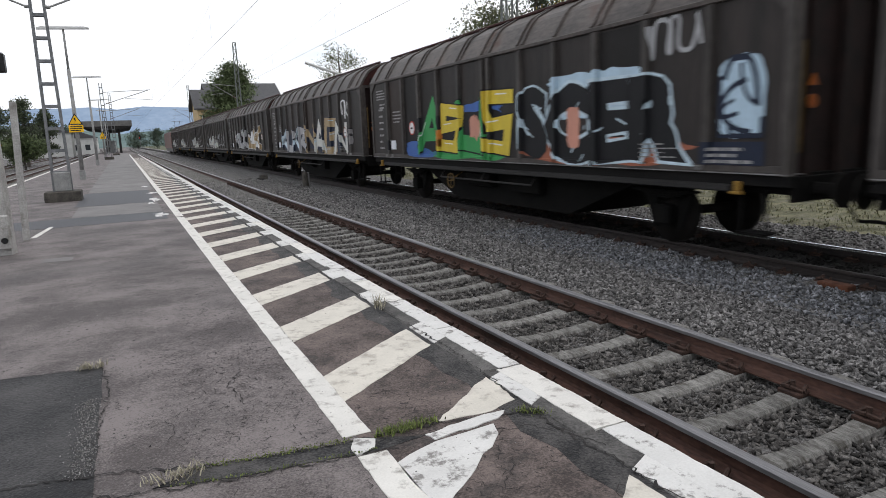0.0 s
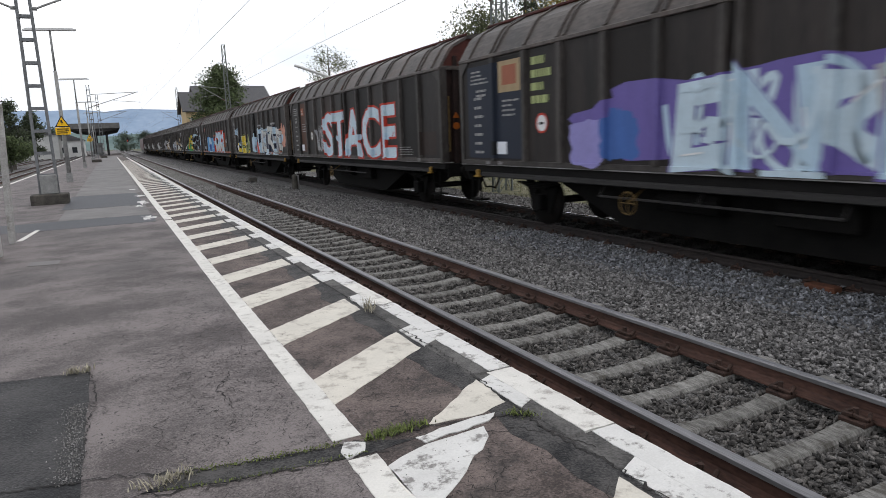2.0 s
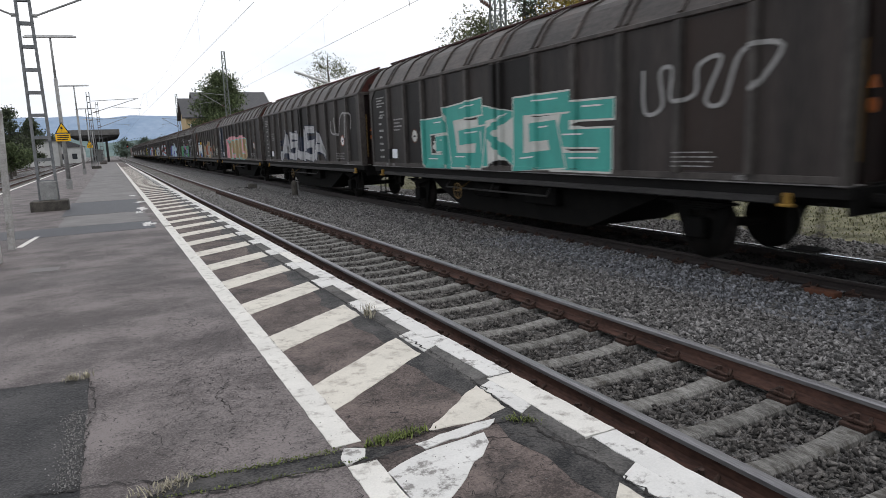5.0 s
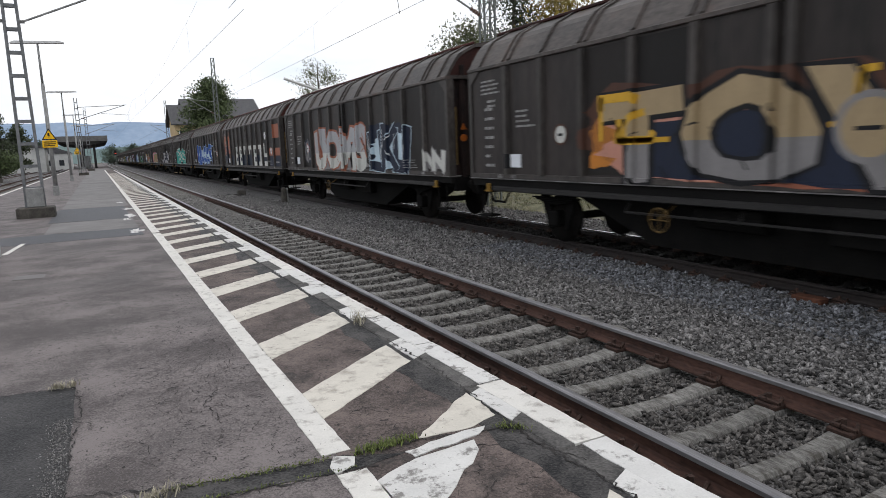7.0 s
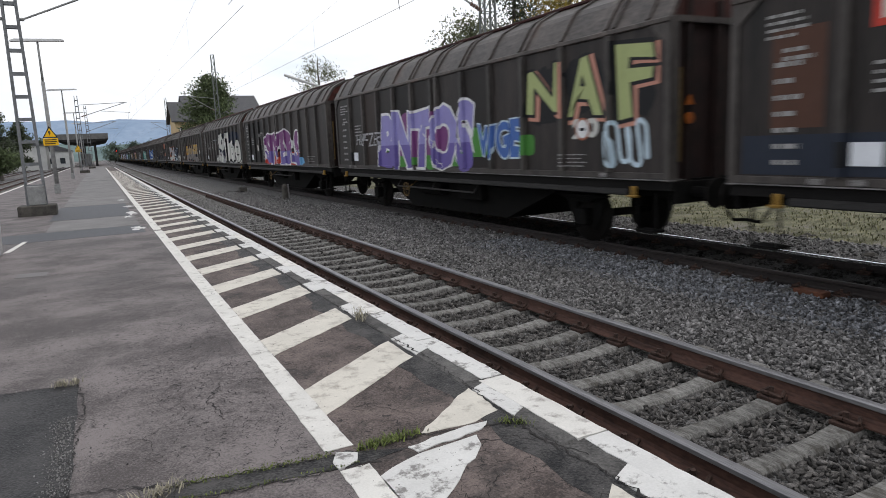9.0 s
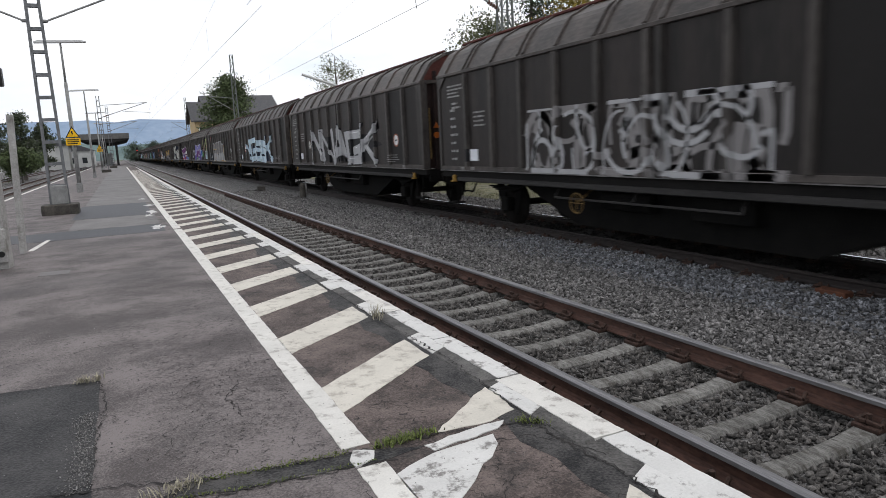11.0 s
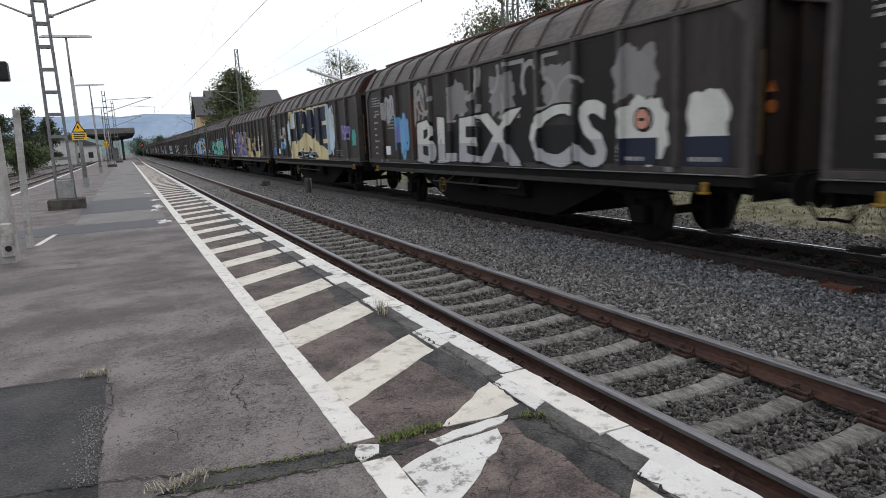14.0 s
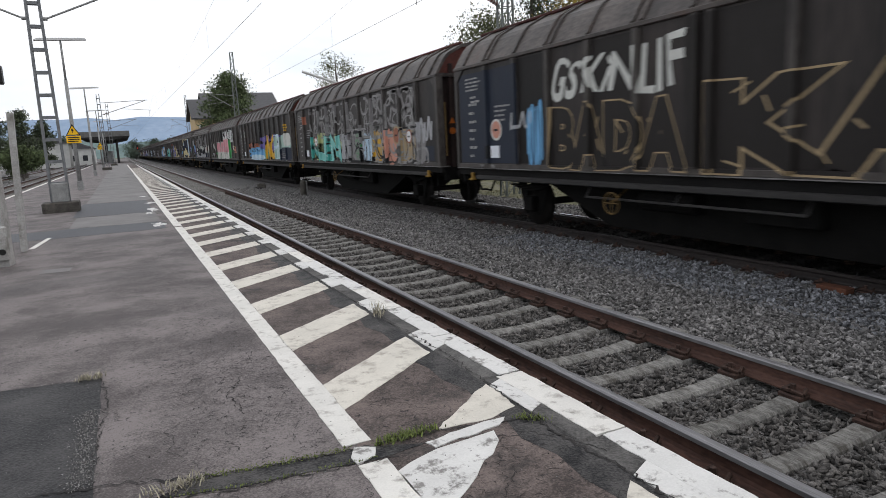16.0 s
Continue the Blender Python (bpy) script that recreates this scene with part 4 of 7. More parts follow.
def build_lattice_mast(x, y, z, h):
    mast = thing("lattice_mast", "grey steel lattice catenary mast beside the far track", "mast", pose(x, y, z), group="lattice masts")
    for sx in (-1, 1):
        for sy in (-1, 1):
            bm = bmesh.new()
            rod(bm, (sx * 0.28, sy * 0.2, 0), (sx * 0.15, sy * 0.12, h), 0.045, 0.04, 4)
            part("leg", bm, MAST_STEEL, mast)
    bm = bmesh.new()
    n = int(h / 0.7)
    for i in range(n):
        z0, z1 = h * i / n, h * (i + 1) / n
        w0, w1 = 0.28 - 0.13 * i / n, 0.28 - 0.13 * (i + 1) / n
        for sy in (-0.17, 0.17):
            rod(bm, (-w0, sy, z0), (w1, sy, z1), 0.018, None, 4)
            rod(bm, (-w1, sy, z1), (w1, sy, z1), 0.018, None, 4)
        for sx in (-1, 1):
            rod(bm, (sx * w0, -0.17, z0), (sx * w1, 0.17, z1), 0.018, None, 4)
    tagged(part("bracing", bm, MAST_STEEL, mast), kind="stuff")
    return mast


def build_cantilever(x, y, z, reach, zw):
    """A swivelling bracket on a mast: top tube, stay, steady arm."""
    c = thing("catenary_bracket", "thin steel catenary bracket with insulators on a mast", "bracket", pose(x, y, z), group="catenary brackets")
    bm = bmesh.new()
    rod(bm, (0, 0, 1.3), (reach, 0, 1.55), 0.03, None, 6)
    rod(bm, (0, 0, 0), (reach * 0.95, 0, 1.5), 0.035, None, 6)
    part("stay_tube", bm, STEEL_GREY, c)
    bm = bmesh.new()
    rod(bm, (reach * 0.45, 0, 0.62), (reach * 1.05, 0, 0.42), 0.02, None, 6)
    rod(bm, (reach * 1.02, 0, 0.42), (reach, 0, zw - z), 0.012, None, 6)
    part("steady_arm", bm, STEEL_GREY, c)
    bm = bmesh.new()
    for k in range(4):
        f = 0.04 + 0.03 * k
        rod(bm, (reach * f, 0, 1.5 * f / 0.95), (reach * (f + 0.015), 0, 1.5 * (f + 0.015) / 0.95), 0.075, None, 8)
    part("insulator", bm, BROWN_GLAZE, c, "brown ribbed insulator")
    return c


def build_wire(name, pts, r, label):
    cu = bpy.data.curves.new(name, "CURVE")
    cu.dimensions = "3D"
    cu.bevel_depth, cu.bevel_resolution = r, 1
    sp = cu.splines.new("POLY")
    sp.points.add(len(pts) - 1)
    for p, q in zip(sp.points, pts):
        p.co = (*q, 1)
    cu.materials.append(WIRE)
    return tagged(new(name, cu), label, "wire", "overhead wires")


def sag(x, y0, y1, z, dip, n=12):
    return [(x, y0 + (y1 - y0) * i / n, z - dip * 4 * (i / n) * (1 - i / n)) for i in range(n + 1)]


MAST_STEEL = material("mast_steel", (0.10, 0.11, 0.105), (0.2, 0.21, 0.2), scale=4, rough=0.7, metal=0.2, bump=0.1)
BROWN_GLAZE = material("brown_glaze", (0.08, 0.04, 0.03), (0.14, 0.07, 0.05), scale=4, rough=0.3, bump=0)
POST_CONCRETE_DARK = material("stained_concrete", (0.03, 0.027, 0.025), (0.10, 0.092, 0.08), scale=4, rough=0.9, bump=0.5, fine=30)


# ---- trees ----
def build_tree(x, y, z, h, spread, base, leaf, count, seed, size=0.22, name="tree", label="leafy green tree", lumps=26, thin=0.0):
    nr = np.random.default_rng(seed)
    tree = thing(name, label, "tree", pose(x, y, z))
    bm = bmesh.new()
    r0 = 0.02 * h + 0.05
    pts = [Vector((0, 0, -0.1))]
    for i in range(1, 7):
        pts.append(Vector((nr.normal() * 0.03 * i * spread / 3, nr.normal() * 0.03 * i * spread / 3, h * 0.92 * i / 6)))
    for i in range(6):
        rod(bm, pts[i], pts[i + 1], r0 * (1 - i / 6.5), r0 * (1 - (i + 1) / 6.5), 8)
    part("trunk", bm, BARK, tree)
    bm = bmesh.new()
    tips = []
    for i in range(lumps):
        f = nr.uniform(base, 0.97)
        p = pts[0].lerp(pts[-1], f)
        a = nr.uniform(0, math.tau)
        # crown is widest a third of the way up
        wide = spread * math.sin(math.pi * min(1.0, 0.22 + 0.78 * (f - base) / (1 - base))) ** 0.8
        L = wide * nr.uniform(0.45, 1.0)
        tip = p + Vector((math.cos(a) * L, math.sin(a) * L, L * nr.uniform(0.05, 0.5)))
        rod(bm, p, p.lerp(tip, 0.9), max(0.012, r0 * 0.3 * (1 - f)), 0.008, 5)
        tips.append((p, tip))
    part("limbs", bm, BARK, tree)
    pos = []
    for p, tip in tips:
        n = count // lumps
        f = nr.beta(2.4, 1.2, n)
        c = np.array(p)[None] * (1 - f[:, None]) + np.array(tip)[None] * f[:, None]
        c += nr.normal(size=(n, 3)) * spread * np.array([0.16, 0.16, 0.12]) * (1 - thin)
        pos.append(c)
    pos = np.concatenate(pos)
    me = scatter("crown", LEAVES, pos, nr.uniform(0.6, 1.35, len(pos)) * size, leaf, nr)
    ob = new("crown", me)
    ob.parent = tree
    return tree


def build_house(x, y, z):
    house = thing("station_house", "yellow rendered station house with dark slate gable roofs", "house", pose(x, y, z))
    def wing(x0, x1, y0, y1, he, hr, along_x):
        bm = bmesh.new()
        if along_x:
            ym = (y0 + y1) / 2
            a = [(y0, 0), (y1, 0), (y1, he), (ym, hr), (y0, he)]
            va = [bm.verts.new((x0, p, q)) for p, q in a]
            vb = [bm.verts.new((x1, p, q)) for p, q in a]
        else:
            xm = (x0 + x1) / 2
            a = [(x0, 0), (x1, 0), (x1, he), (xm, hr), (x0, he)]
            va = [bm.verts.new((p, y0, q)) for p, q in a]
            vb = [bm.verts.new((p, y1, q)) for p, q in a]
        bm.faces.new(va), bm.faces.new(vb[::-1])
        for i in range(5):
            bm.faces.new((va[i], vb[i], vb[(i + 1) % 5], va[(i + 1) % 5]))
        part("wall", bm, HOUSE_WALL, house)
        for s in (0, 1):
            bm = bmesh.new()
            o = 0.45
            if along_x:
                ye = y0 - o if s == 0 else y1 + o
                ze = he - o * (hr - he) / ((y1 - y0) / 2)
                q = [(x0 - o, ye, ze), (x1 + o, ye, ze), (x1 + o, ym, hr), (x0 - o, ym, hr)]
            else:
                xe = x0 - o if s == 0 else x1 + o
                ze = he - o * (hr - he) / ((x1 - x0) / 2)
                q = [(xe, y0 - o, ze), (xe, y1 + o, ze), (xm, y1 + o, hr), (xm, y0 - o, hr)]
            lo = [bm.verts.new((p[0], p[1], p[2] + 0.03)) for p in q]
            hi = [bm.verts.new((p[0], p[1], p[2] + 0.22)) for p in q]
            bm.faces.new(lo[::-1]), bm.faces.new(hi)
            for i in range(4):
                bm.faces.new((lo[i], lo[(i + 1) % 4], hi[(i + 1) % 4], hi[i]))
            part("roof", bm, ROOF_SLATE, house)
        # barge boards
        if not along_x:
            bm = bmesh.new()
            for s in (-1, 1):
                rod(bm, (xm + s * ((x1 - x0) / 2 + 0.5), y0 - 0.5, he - 0.45), (xm, y0 - 0.5, hr + 0.1), 0.11, None, 4)
            part("barge_board", bm, WHITE_TRIM, house)
    wing(2.6, 12.0, 2.0, 12.0, 7.2, 9.9, True)
    wing(0.6, 5.4, 0.2, 6.4, 6.5, 8.8, True)
    bm = bmesh.new()
    rod(bm, (12.45, 1.55, 7.1), (12.45, 7, 10.05), 0.12, None, 4)
    part("barge_board", bm, WHITE_TRIM, house)
    for wx, wz in ((1.1, 1.6), (2.6, 1.6), (1.1, 4.2), (2.6, 4.2), (9.0, 4.0), (11.5, 4.0)):
        bm = bmesh.new()
        yy = 0.2 if wx < 4 else 2.0
        box(bm, wx, yy - 0.05, wz, wx + 0.8, yy + 0.1, wz + 1.3, 0.02)
        win = part("window", bm, WHITE_TRIM, house)
        bm = bmesh.new()
        box(bm, wx + 0.08, yy - 0.07, wz + 0.08, wx + 0.72, yy - 0.052, wz + 1.22)
        part("pane", bm, GLASS, win)
    bm = bmesh.new()
    box(bm, 8.0, 6.6, 9.2, 8.7, 7.3, 10.6, 0.03)
    part("chimney", bm, POST_CONCRETE_DARK, house)
    return house


def build_canopy():
    c = thing("platform_canopy", "dark flat-roofed platform canopy on steel posts", "canopy", pose(0, 0, 0))
    bm = bmesh.new()
    profile(bm, [(-6.9, 5.2), (-6.9, 6.25), (2.25, 6.25), (2.25, 5.2), (-0.9, 4.6), (-2.5, 4.6)], 146, 190)
    part("roof", bm, CANOPY, c)
    bm = bmesh.new()
    box(bm, -6.95, 145.8, 5.3, 2.3, 145.98, 6.35)
    part("fascia", bm, CANOPY_EDGE, c, "grey front edge board")
    for y in (148, 158, 168, 178, 188):
        for x in (-0.2, -2.6):
            bm = bmesh.new()
            box(bm, x - 0.22, y - 0.22, 0, x + 0.22, y + 0.22, 5.4, 0.03)
            part("post", bm, CANOPY, c)
    bm = bmesh.new()
    box(bm, -2.4, 160, 0, -1.2, 175, 2.6, 0.05)
    part("shelter_wall", bm, TRAIN_GREY, c)
    return c


CANOPY_EDGE = material("canopy_edge", (0.09, 0.088, 0.085), (0.16, 0.155, 0.15), scale=1, rough=0.8, bump=0.1)


def build_hill(name, mat, y, ridge, label, depth=500):
    bm = bmesh.new()
    prev = None
    for i, (x, h) in enumerate(ridge):
        trio = [bm.verts.new((x, y, -2)), bm.verts.new((x, y + depth * 0.35, h * 0.75)), bm.verts.new((x, y + depth, h)), bm.verts.new((x, y + depth * 1.6, -2))]
        if prev:
            for k in range(3):
                bm.faces.new((prev[k], trio[k], trio[k + 1], prev[k + 1]))
        prev = trio
    solid(name, bm, mat, label, "hills", "structure", smooth=True)


# ---- spray paint and lettering on the wagons; s runs along the wall from the far end, h up from its foot ----
COLOURS = dict(
    white=(0.62, 0.62, 0.62), offwhite=(0.50, 0.50, 0.47), silver=(0.34, 0.34, 0.35), grey=(0.20, 0.19, 0.19), black=(0.012, 0.012, 0.014),
    navy=(0.018, 0.024, 0.045), blue=(0.055, 0.12, 0.34), indigo=(0.115, 0.135, 0.33), azure=(0.08, 0.30, 0.62), sky=(0.14, 0.34, 0.56), pale=(0.38, 0.50, 0.60), ice=(0.45, 0.55, 0.62),
    violet=(0.13, 0.10, 0.30), lilac=(0.24, 0.22, 0.46), purple=(0.16, 0.05, 0.16), red=(0.42, 0.045, 0.03), brick=(0.28, 0.10, 0.06),
    orange=(0.45, 0.17, 0.03), salmon=(0.48, 0.23, 0.17), pink=(0.55, 0.27, 0.30), rose=(0.48, 0.14, 0.20), yellow=(0.55, 0.42, 0.05), gold=(0.52, 0.30, 0.03),
    cream=(0.55, 0.48, 0.28), sand=(0.32, 0.24, 0.14), lime=(0.32, 0.36, 0.16), green=(0.045, 0.26, 0.08), grass=(0.06, 0.20, 0.04), mint=(0.115, 0.29, 0.165),
    celadon=(0.34, 0.46, 0.41), teal=(0.06, 0.30, 0.26), aqua=(0.18, 0.46, 0.42), rust=(0.085, 0.040, 0.027), umber=(0.036, 0.026, 0.0225), slate=(0.022, 0.028, 0.044), dim=(0.052, 0.046, 0.043), chalk=(0.26, 0.255, 0.25), wagon=(0.020, 0.0168, 0.0156), sooty=(0.013, 0.0113, 0.0108))
SPRAY = {}


def spray(name):
    if name not in SPRAY:
        c = COLOURS[name]
        thin = 0.25 if name not in ("black", "wagon", "sooty", "umber", "dim", "slate", "rust", "navy") else 0.2
        if max(c) > 0.12:
            c = tuple(min(0.80, v * 1.2) for v in c)
        SPRAY[name] = material("spray_" + name, tuple(v * 0.72 for v in c), c, scale=1.7, rough=0.6, bump=0.05, fine=26, stretch=(1, 1.6, 0.6), contrast=0.24,
                               stain=tuple((1 - thin) * v + thin * 0.03 for v in c), stain_at=0.54, stain_scale=3.2, stain_soft=0.2,
                               pits=tuple(0.45 * v + 0.014 for v in c), pit_at=0.63, pit_scale=6.5)
    return SPRAY[name]


GLYPHS = {}


def set_type(wanted):
    """Draws all the words once with the built-in font, thin or swollen."""
    made = []
    for word, fat in wanted:
        cu = bpy.data.curves.new("word", "FONT")
        cu.body, cu.size, cu.offset, cu.resolution_u = word, 1.0, fat, 3
        cu.space_character = 1.04
        made.append((word, fat, new("word", cu)))
    dg = bpy.context.evaluated_depsgraph_get()
    for word, fat, ob in made:
        me = ob.evaluated_get(dg).to_mesh()
        GLYPHS[word, fat] = ([v.co[:2] for v in me.vertices], [tuple(p.vertices) for p in me.polygons])
    for _, _, ob in made:
        cu = ob.data
        bpy.data.objects.remove(ob)
        bpy.data.curves.remove(cu)


CUTS = sorted([r + d for r in RIB_S for d in (-0.075, -0.058, 0.058, 0.075)])


def lay_on(wagon, name, verts, faces, colour, layer, label, split=None, colour2=None):
    """A film of paint that follows the ribs of the wall."""
    bm = bmesh.new()
    verts = [(min(15.34, max(0.02, s - 0.2)), h) for s, h in verts]
    vs = [bm.verts.new((s, h, 0)) for s, h in verts]
    for f in faces:
        try:
            bm.faces.new([vs[i] for i in f])
        except ValueError:
            pass
    bmesh.ops.remove_doubles(bm, verts=bm.verts, dist=0.0005)
    lo, hi = min(v[0] for v in verts), max(v[0] for v in verts)
    cuts = [((c, 0, 0), (1, 0, 0)) for c in CUTS if lo < c < hi] + [((0, 0.10, 0), (0, 1, 0)), ((0, 0.106, 0), (0, 1, 0))]
    if split is not None:
        cuts.append(((0, split, 0), (0, 1, 0)))
    for co, no in cuts:
        bmesh.ops.bisect_plane(bm, geom=bm.verts[:] + bm.edges[:] + bm.faces[:], dist=1e-5, plane_co=co, plane_no=no)
    if split is not None:
        for f in bm.faces:
            f.material_index = 1 if f.calc_center_median().y < split else 0
    bmesh.ops.triangulate(bm, faces=bm.faces)
    for v in bm.verts:
        s, h = v.co.x, v.co.y
        out = rib_out(s) if h > 0.10 else 0.0
        if h <= 0.1001:
            out = max(out, 0.028)
        if s < 0.13 or s > 15.23:
            out = max(out, 0.03)
        v.co = (SIDE - out - 0.003 - 0.0016 * layer, HALF - s, FOOT + h)
    if bm.faces:
        return part(name, bm, [spray(colour), spray(colour2 or colour)], wagon, label)
    bm.free()


def word(w, text, s0, s1, h0, h1, fill, edge=None, fat=0.05, rim=0.035, fill2=None, wave=0.05, slant=0.0, shade=None, layer=2, label=""):
    """Sprayed letters, swollen, with a rim and a shadow."""
    pts, _ = GLYPHS[text, fat]
    x0, x1 = min(p[0] for p in pts), max(p[0] for p in pts)
    y0, y1 = min(p[1] for p in pts), max(p[1] for p in pts)

    def fit(p, dx=0.0, dy=0.0):
        u, v = (p[0] - x0) / (x1 - x0), (p[1] - y0) / (y1 - y0)
        s, h = s0 + u * (s1 - s0) + slant * v + dx, h0 + v * (h1 - h0) + dy
        s += wave * noise.noise((s * 1.3, h * 1.7, s0)) * 1.6
        h += wave * noise.noise((s * 1.1, h * 1.3, s0 + 9)) * 1.6
        return min(15.34, max(0.02, s)), min(2.30, max(0.005, h))
    lab = label or "sprayed letters in %s" % fill
    if shade:
        p, f = GLYPHS[text, round(fat + rim, 4)]
        lay_on(w, "spray_shadow", [fit(q, 0.09, -0.06) for q in p], f, shade, layer, "sprayed letter shadow in " + shade)
    if edge:
        p, f = GLYPHS[text, round(fat + rim, 4)]
        lay_on(w, "spray_outline", [fit(q) for q in p], f, edge, layer + 1, "sprayed letter outline in " + edge)
    p, f = GLYPHS[text, fat]
    lay_on(w, "spray_lettering", [fit(q) for q in p], f, fill, layer + 2, lab, h0 + 0.42 * (h1 - h0) if fill2 else None, fill2)
    if edge and s1 - s0 > 3:
        r = random.Random(len(text) + int(s0 * 100))
        runs = []
        for _ in range(int((s1 - s0) * 1.8)):
            a, b = r.uniform(s0 + 0.2, s1 - 0.3), r.uniform(h0 + 0.15, h1 - 0.15)
            runs.append(([(a, b), (a + r.uniform(-0.12, 0.3), b + r.uniform(-0.25, 0.25))], r.uniform(0.008, 0.02)))
        fine_strokes(w, runs, edge if edge != "cream" else "chalk", layer + 3, "thin stray sprayed strokes")


def patch(w, s0, s1, h0, h1, colour, rough=0.12, seed=0.0, layer=0, n=46):
    """A ragged-edged field of paint."""
    cs, ch, rs, rh = (s0 + s1) / 2, (h0 + h1) / 2, (s1 - s0) / 2, (h1 - h0) / 2
    pts = []
    for i in range(n):
        a = math.tau * i / n
        c, d = math.cos(a), math.sin(a)
        k = (abs(c) ** 4 + abs(d) ** 4) ** -0.25
        k *= 1 - rough * (0.5 + noise.noise((c * 2.2 + seed, d * 2.2, seed * 3))) - 0.5 * rough * noise.noise((c * 7 + seed, d * 7, seed))
        pts.append((min(15.34, max(0.02, cs + rs * c * k)), min(2.30, max(0.005, ch + rh * d * k))))
    lay_on(w, "spray_field", pts, [tuple(range(n))], colour, layer, "ragged field of %s spray paint" % colour)


def panel(w, s0, s1, h0, h1, colour, layer=0):
    lay_on(w, "painted_panel", [(s0, h0), (s1, h0), (s1, h1), (s0, h1)], [(0, 1, 2, 3)], colour, layer, "repainted wall panel in " + colour)


def disc(w, s, h, r, colour="white", ring="red", layer=6):
    for k, (rad, col) in enumerate(((r, ring), (r * 0.8, colour))):
        pts = [(s + rad * math.cos(i * math.tau / 18), h + rad * math.sin(i * math.tau / 18)) for i in range(18)]
        lay_on(w, "round_mark", pts, [tuple(range(18))], col, layer + k, "round %s marking disc" % col)
    lay_on(w, "mark_bar", [(s - r * 0.4, h - 0.03), (s + r * 0.35, h - 0.03), (s + r * 0.35, h + 0.02), (s - r * 0.4, h + 0.02)], [(0, 1, 2, 3)], "black", layer + 2, "black bar on a marking disc")


def bars(w, s0, s1, h0, h1, rows, colour="chalk", seed=0, layer=5, solid_row=0.55):
    """Small technical lettering, too small to read, as bars."""
    r = random.Random(seed * 31 + int(s0 * 100))
    v, f = [], []
    step = (h1 - h0) / rows
    for i in range(rows):
        h = h1 - step * (i + 1)
        a = s0
        end = s0 + (s1 - s0) * r.uniform(0.5, 1.0)
        while a < end:
            b = min(end, a + r.uniform(0.06, 0.22))
            k = len(v)
            v += [(a, h), (b, h), (b, h + step * solid_row), (a, h + step * solid_row)]
            f.append((k, k + 1, k + 2, k + 3))
            a = b + 0.035
    lay_on(w, "data_lettering", v, f, colour, layer, "rows of small painted lettering")


def tag(w, s0, s1, h0, h1, colour="white", seed=1, thick=0.032, strokes=7, layer=7):
    """A quick looping scrawl."""
    r = random.Random(seed)
    pts = []
    for i in range(strokes):
        u = s0 + (s1 - s0) * (i + 0.5) / strokes
        ends = [(u + r.uniform(-0.1, 0.1) * (s1 - s0), h0 + (h1 - h0) * (r.uniform(0, 0.3) if (i + k) % 2 else r.uniform(0.7, 1.0))) for k in range(2)]
        pts += ends
    fine = []
    for i in range(len(pts) - 1):
        p0, p1, p2, p3 = pts[max(0, i - 1)], pts[i], pts[i + 1], pts[min(len(pts) - 1, i + 2)]
        for k in range(5):
            t = k / 5
            fine.append(tuple(0.5 * (2 * b + (c - a) * t + (2 * a - 5 * b + 4 * c - d) * t * t + (3 * b - a - 3 * c + d) * t ** 3) for a, b, c, d in zip(p0, p1, p2, p3)))
    v, f = [], []
    for i, (s, h) in enumerate(fine):
        s2, h2 = fine[min(i + 1, len(fine) - 1)]
        s1_, h1_ = fine[max(i - 1, 0)]
        d = math.hypot(s2 - s1_, h2 - h1_) or 1
        nx, ny = -(h2 - h1_) / d * thick, (s2 - s1_) / d * thick
        v += [(s + nx, max(0.005, min(2.3, h + ny))), (s - nx, max(0.005, min(2.3, h - ny)))]
        if i:
            f.append((2 * i - 2, 2 * i - 1, 2 * i + 1, 2 * i))
    lay_on(w, "spray_tag", v, f, colour, layer, "looping sprayed scrawl in " + colour)


def ribbon(pts, thick, h_top=2.28):
    """The outline of a stiff stroke of even width, mitred at its corners."""
    v, f = [], []
    n = len(pts)
    for i, (x, y) in enumerate(pts):
        ax, ay = pts[max(i - 1, 0)]
        bx, by = pts[min(i + 1, n - 1)]
        d0, d1 = Vector((x - ax, y - ay)), Vector((bx - x, by - y))
        d0 = d0.normalized() if d0.length > 1e-6 else d1.normalized()
        d1 = d1.normalized() if d1.length > 1e-6 else d0
        t = d0 + d1
        t = t.normalized() if t.length > 0.2 else d0
        grow = min(1.7, 1.0 / max(0.3, t.dot(d0)))
        end = -0.8 * thick if i == 0 else 0.8 * thick if i == n - 1 else 0.0
        for sg in (1, -1):
            v.append((x + t.x * end - t.y * thick * sg * grow, min(h_top, max(0.004, y + t.y * end + t.x * thick * sg * grow))))
        if i:
            f.append((2 * i - 2, 2 * i - 1, 2 * i + 1, 2 * i))
    return v, f


def stroke(w, pts, thick, colour, layer, label):
    lay_on(w, "spray_stroke", *ribbon(pts, thick), colour, layer, label)


def fine_strokes(w, runs, colour, layer, label):
    """Many thin strokes, too small to pick apart, in one film."""
    v, f = [], []
    for pts, thick in runs:
        a, b = ribbon(pts, thick)
        f += [tuple(i + len(v) for i in q) for q in b]
        v += a
    if v:
        tagged(lay_on(w, "spray_haze", v, f, colour, layer, label), kind="stuff")


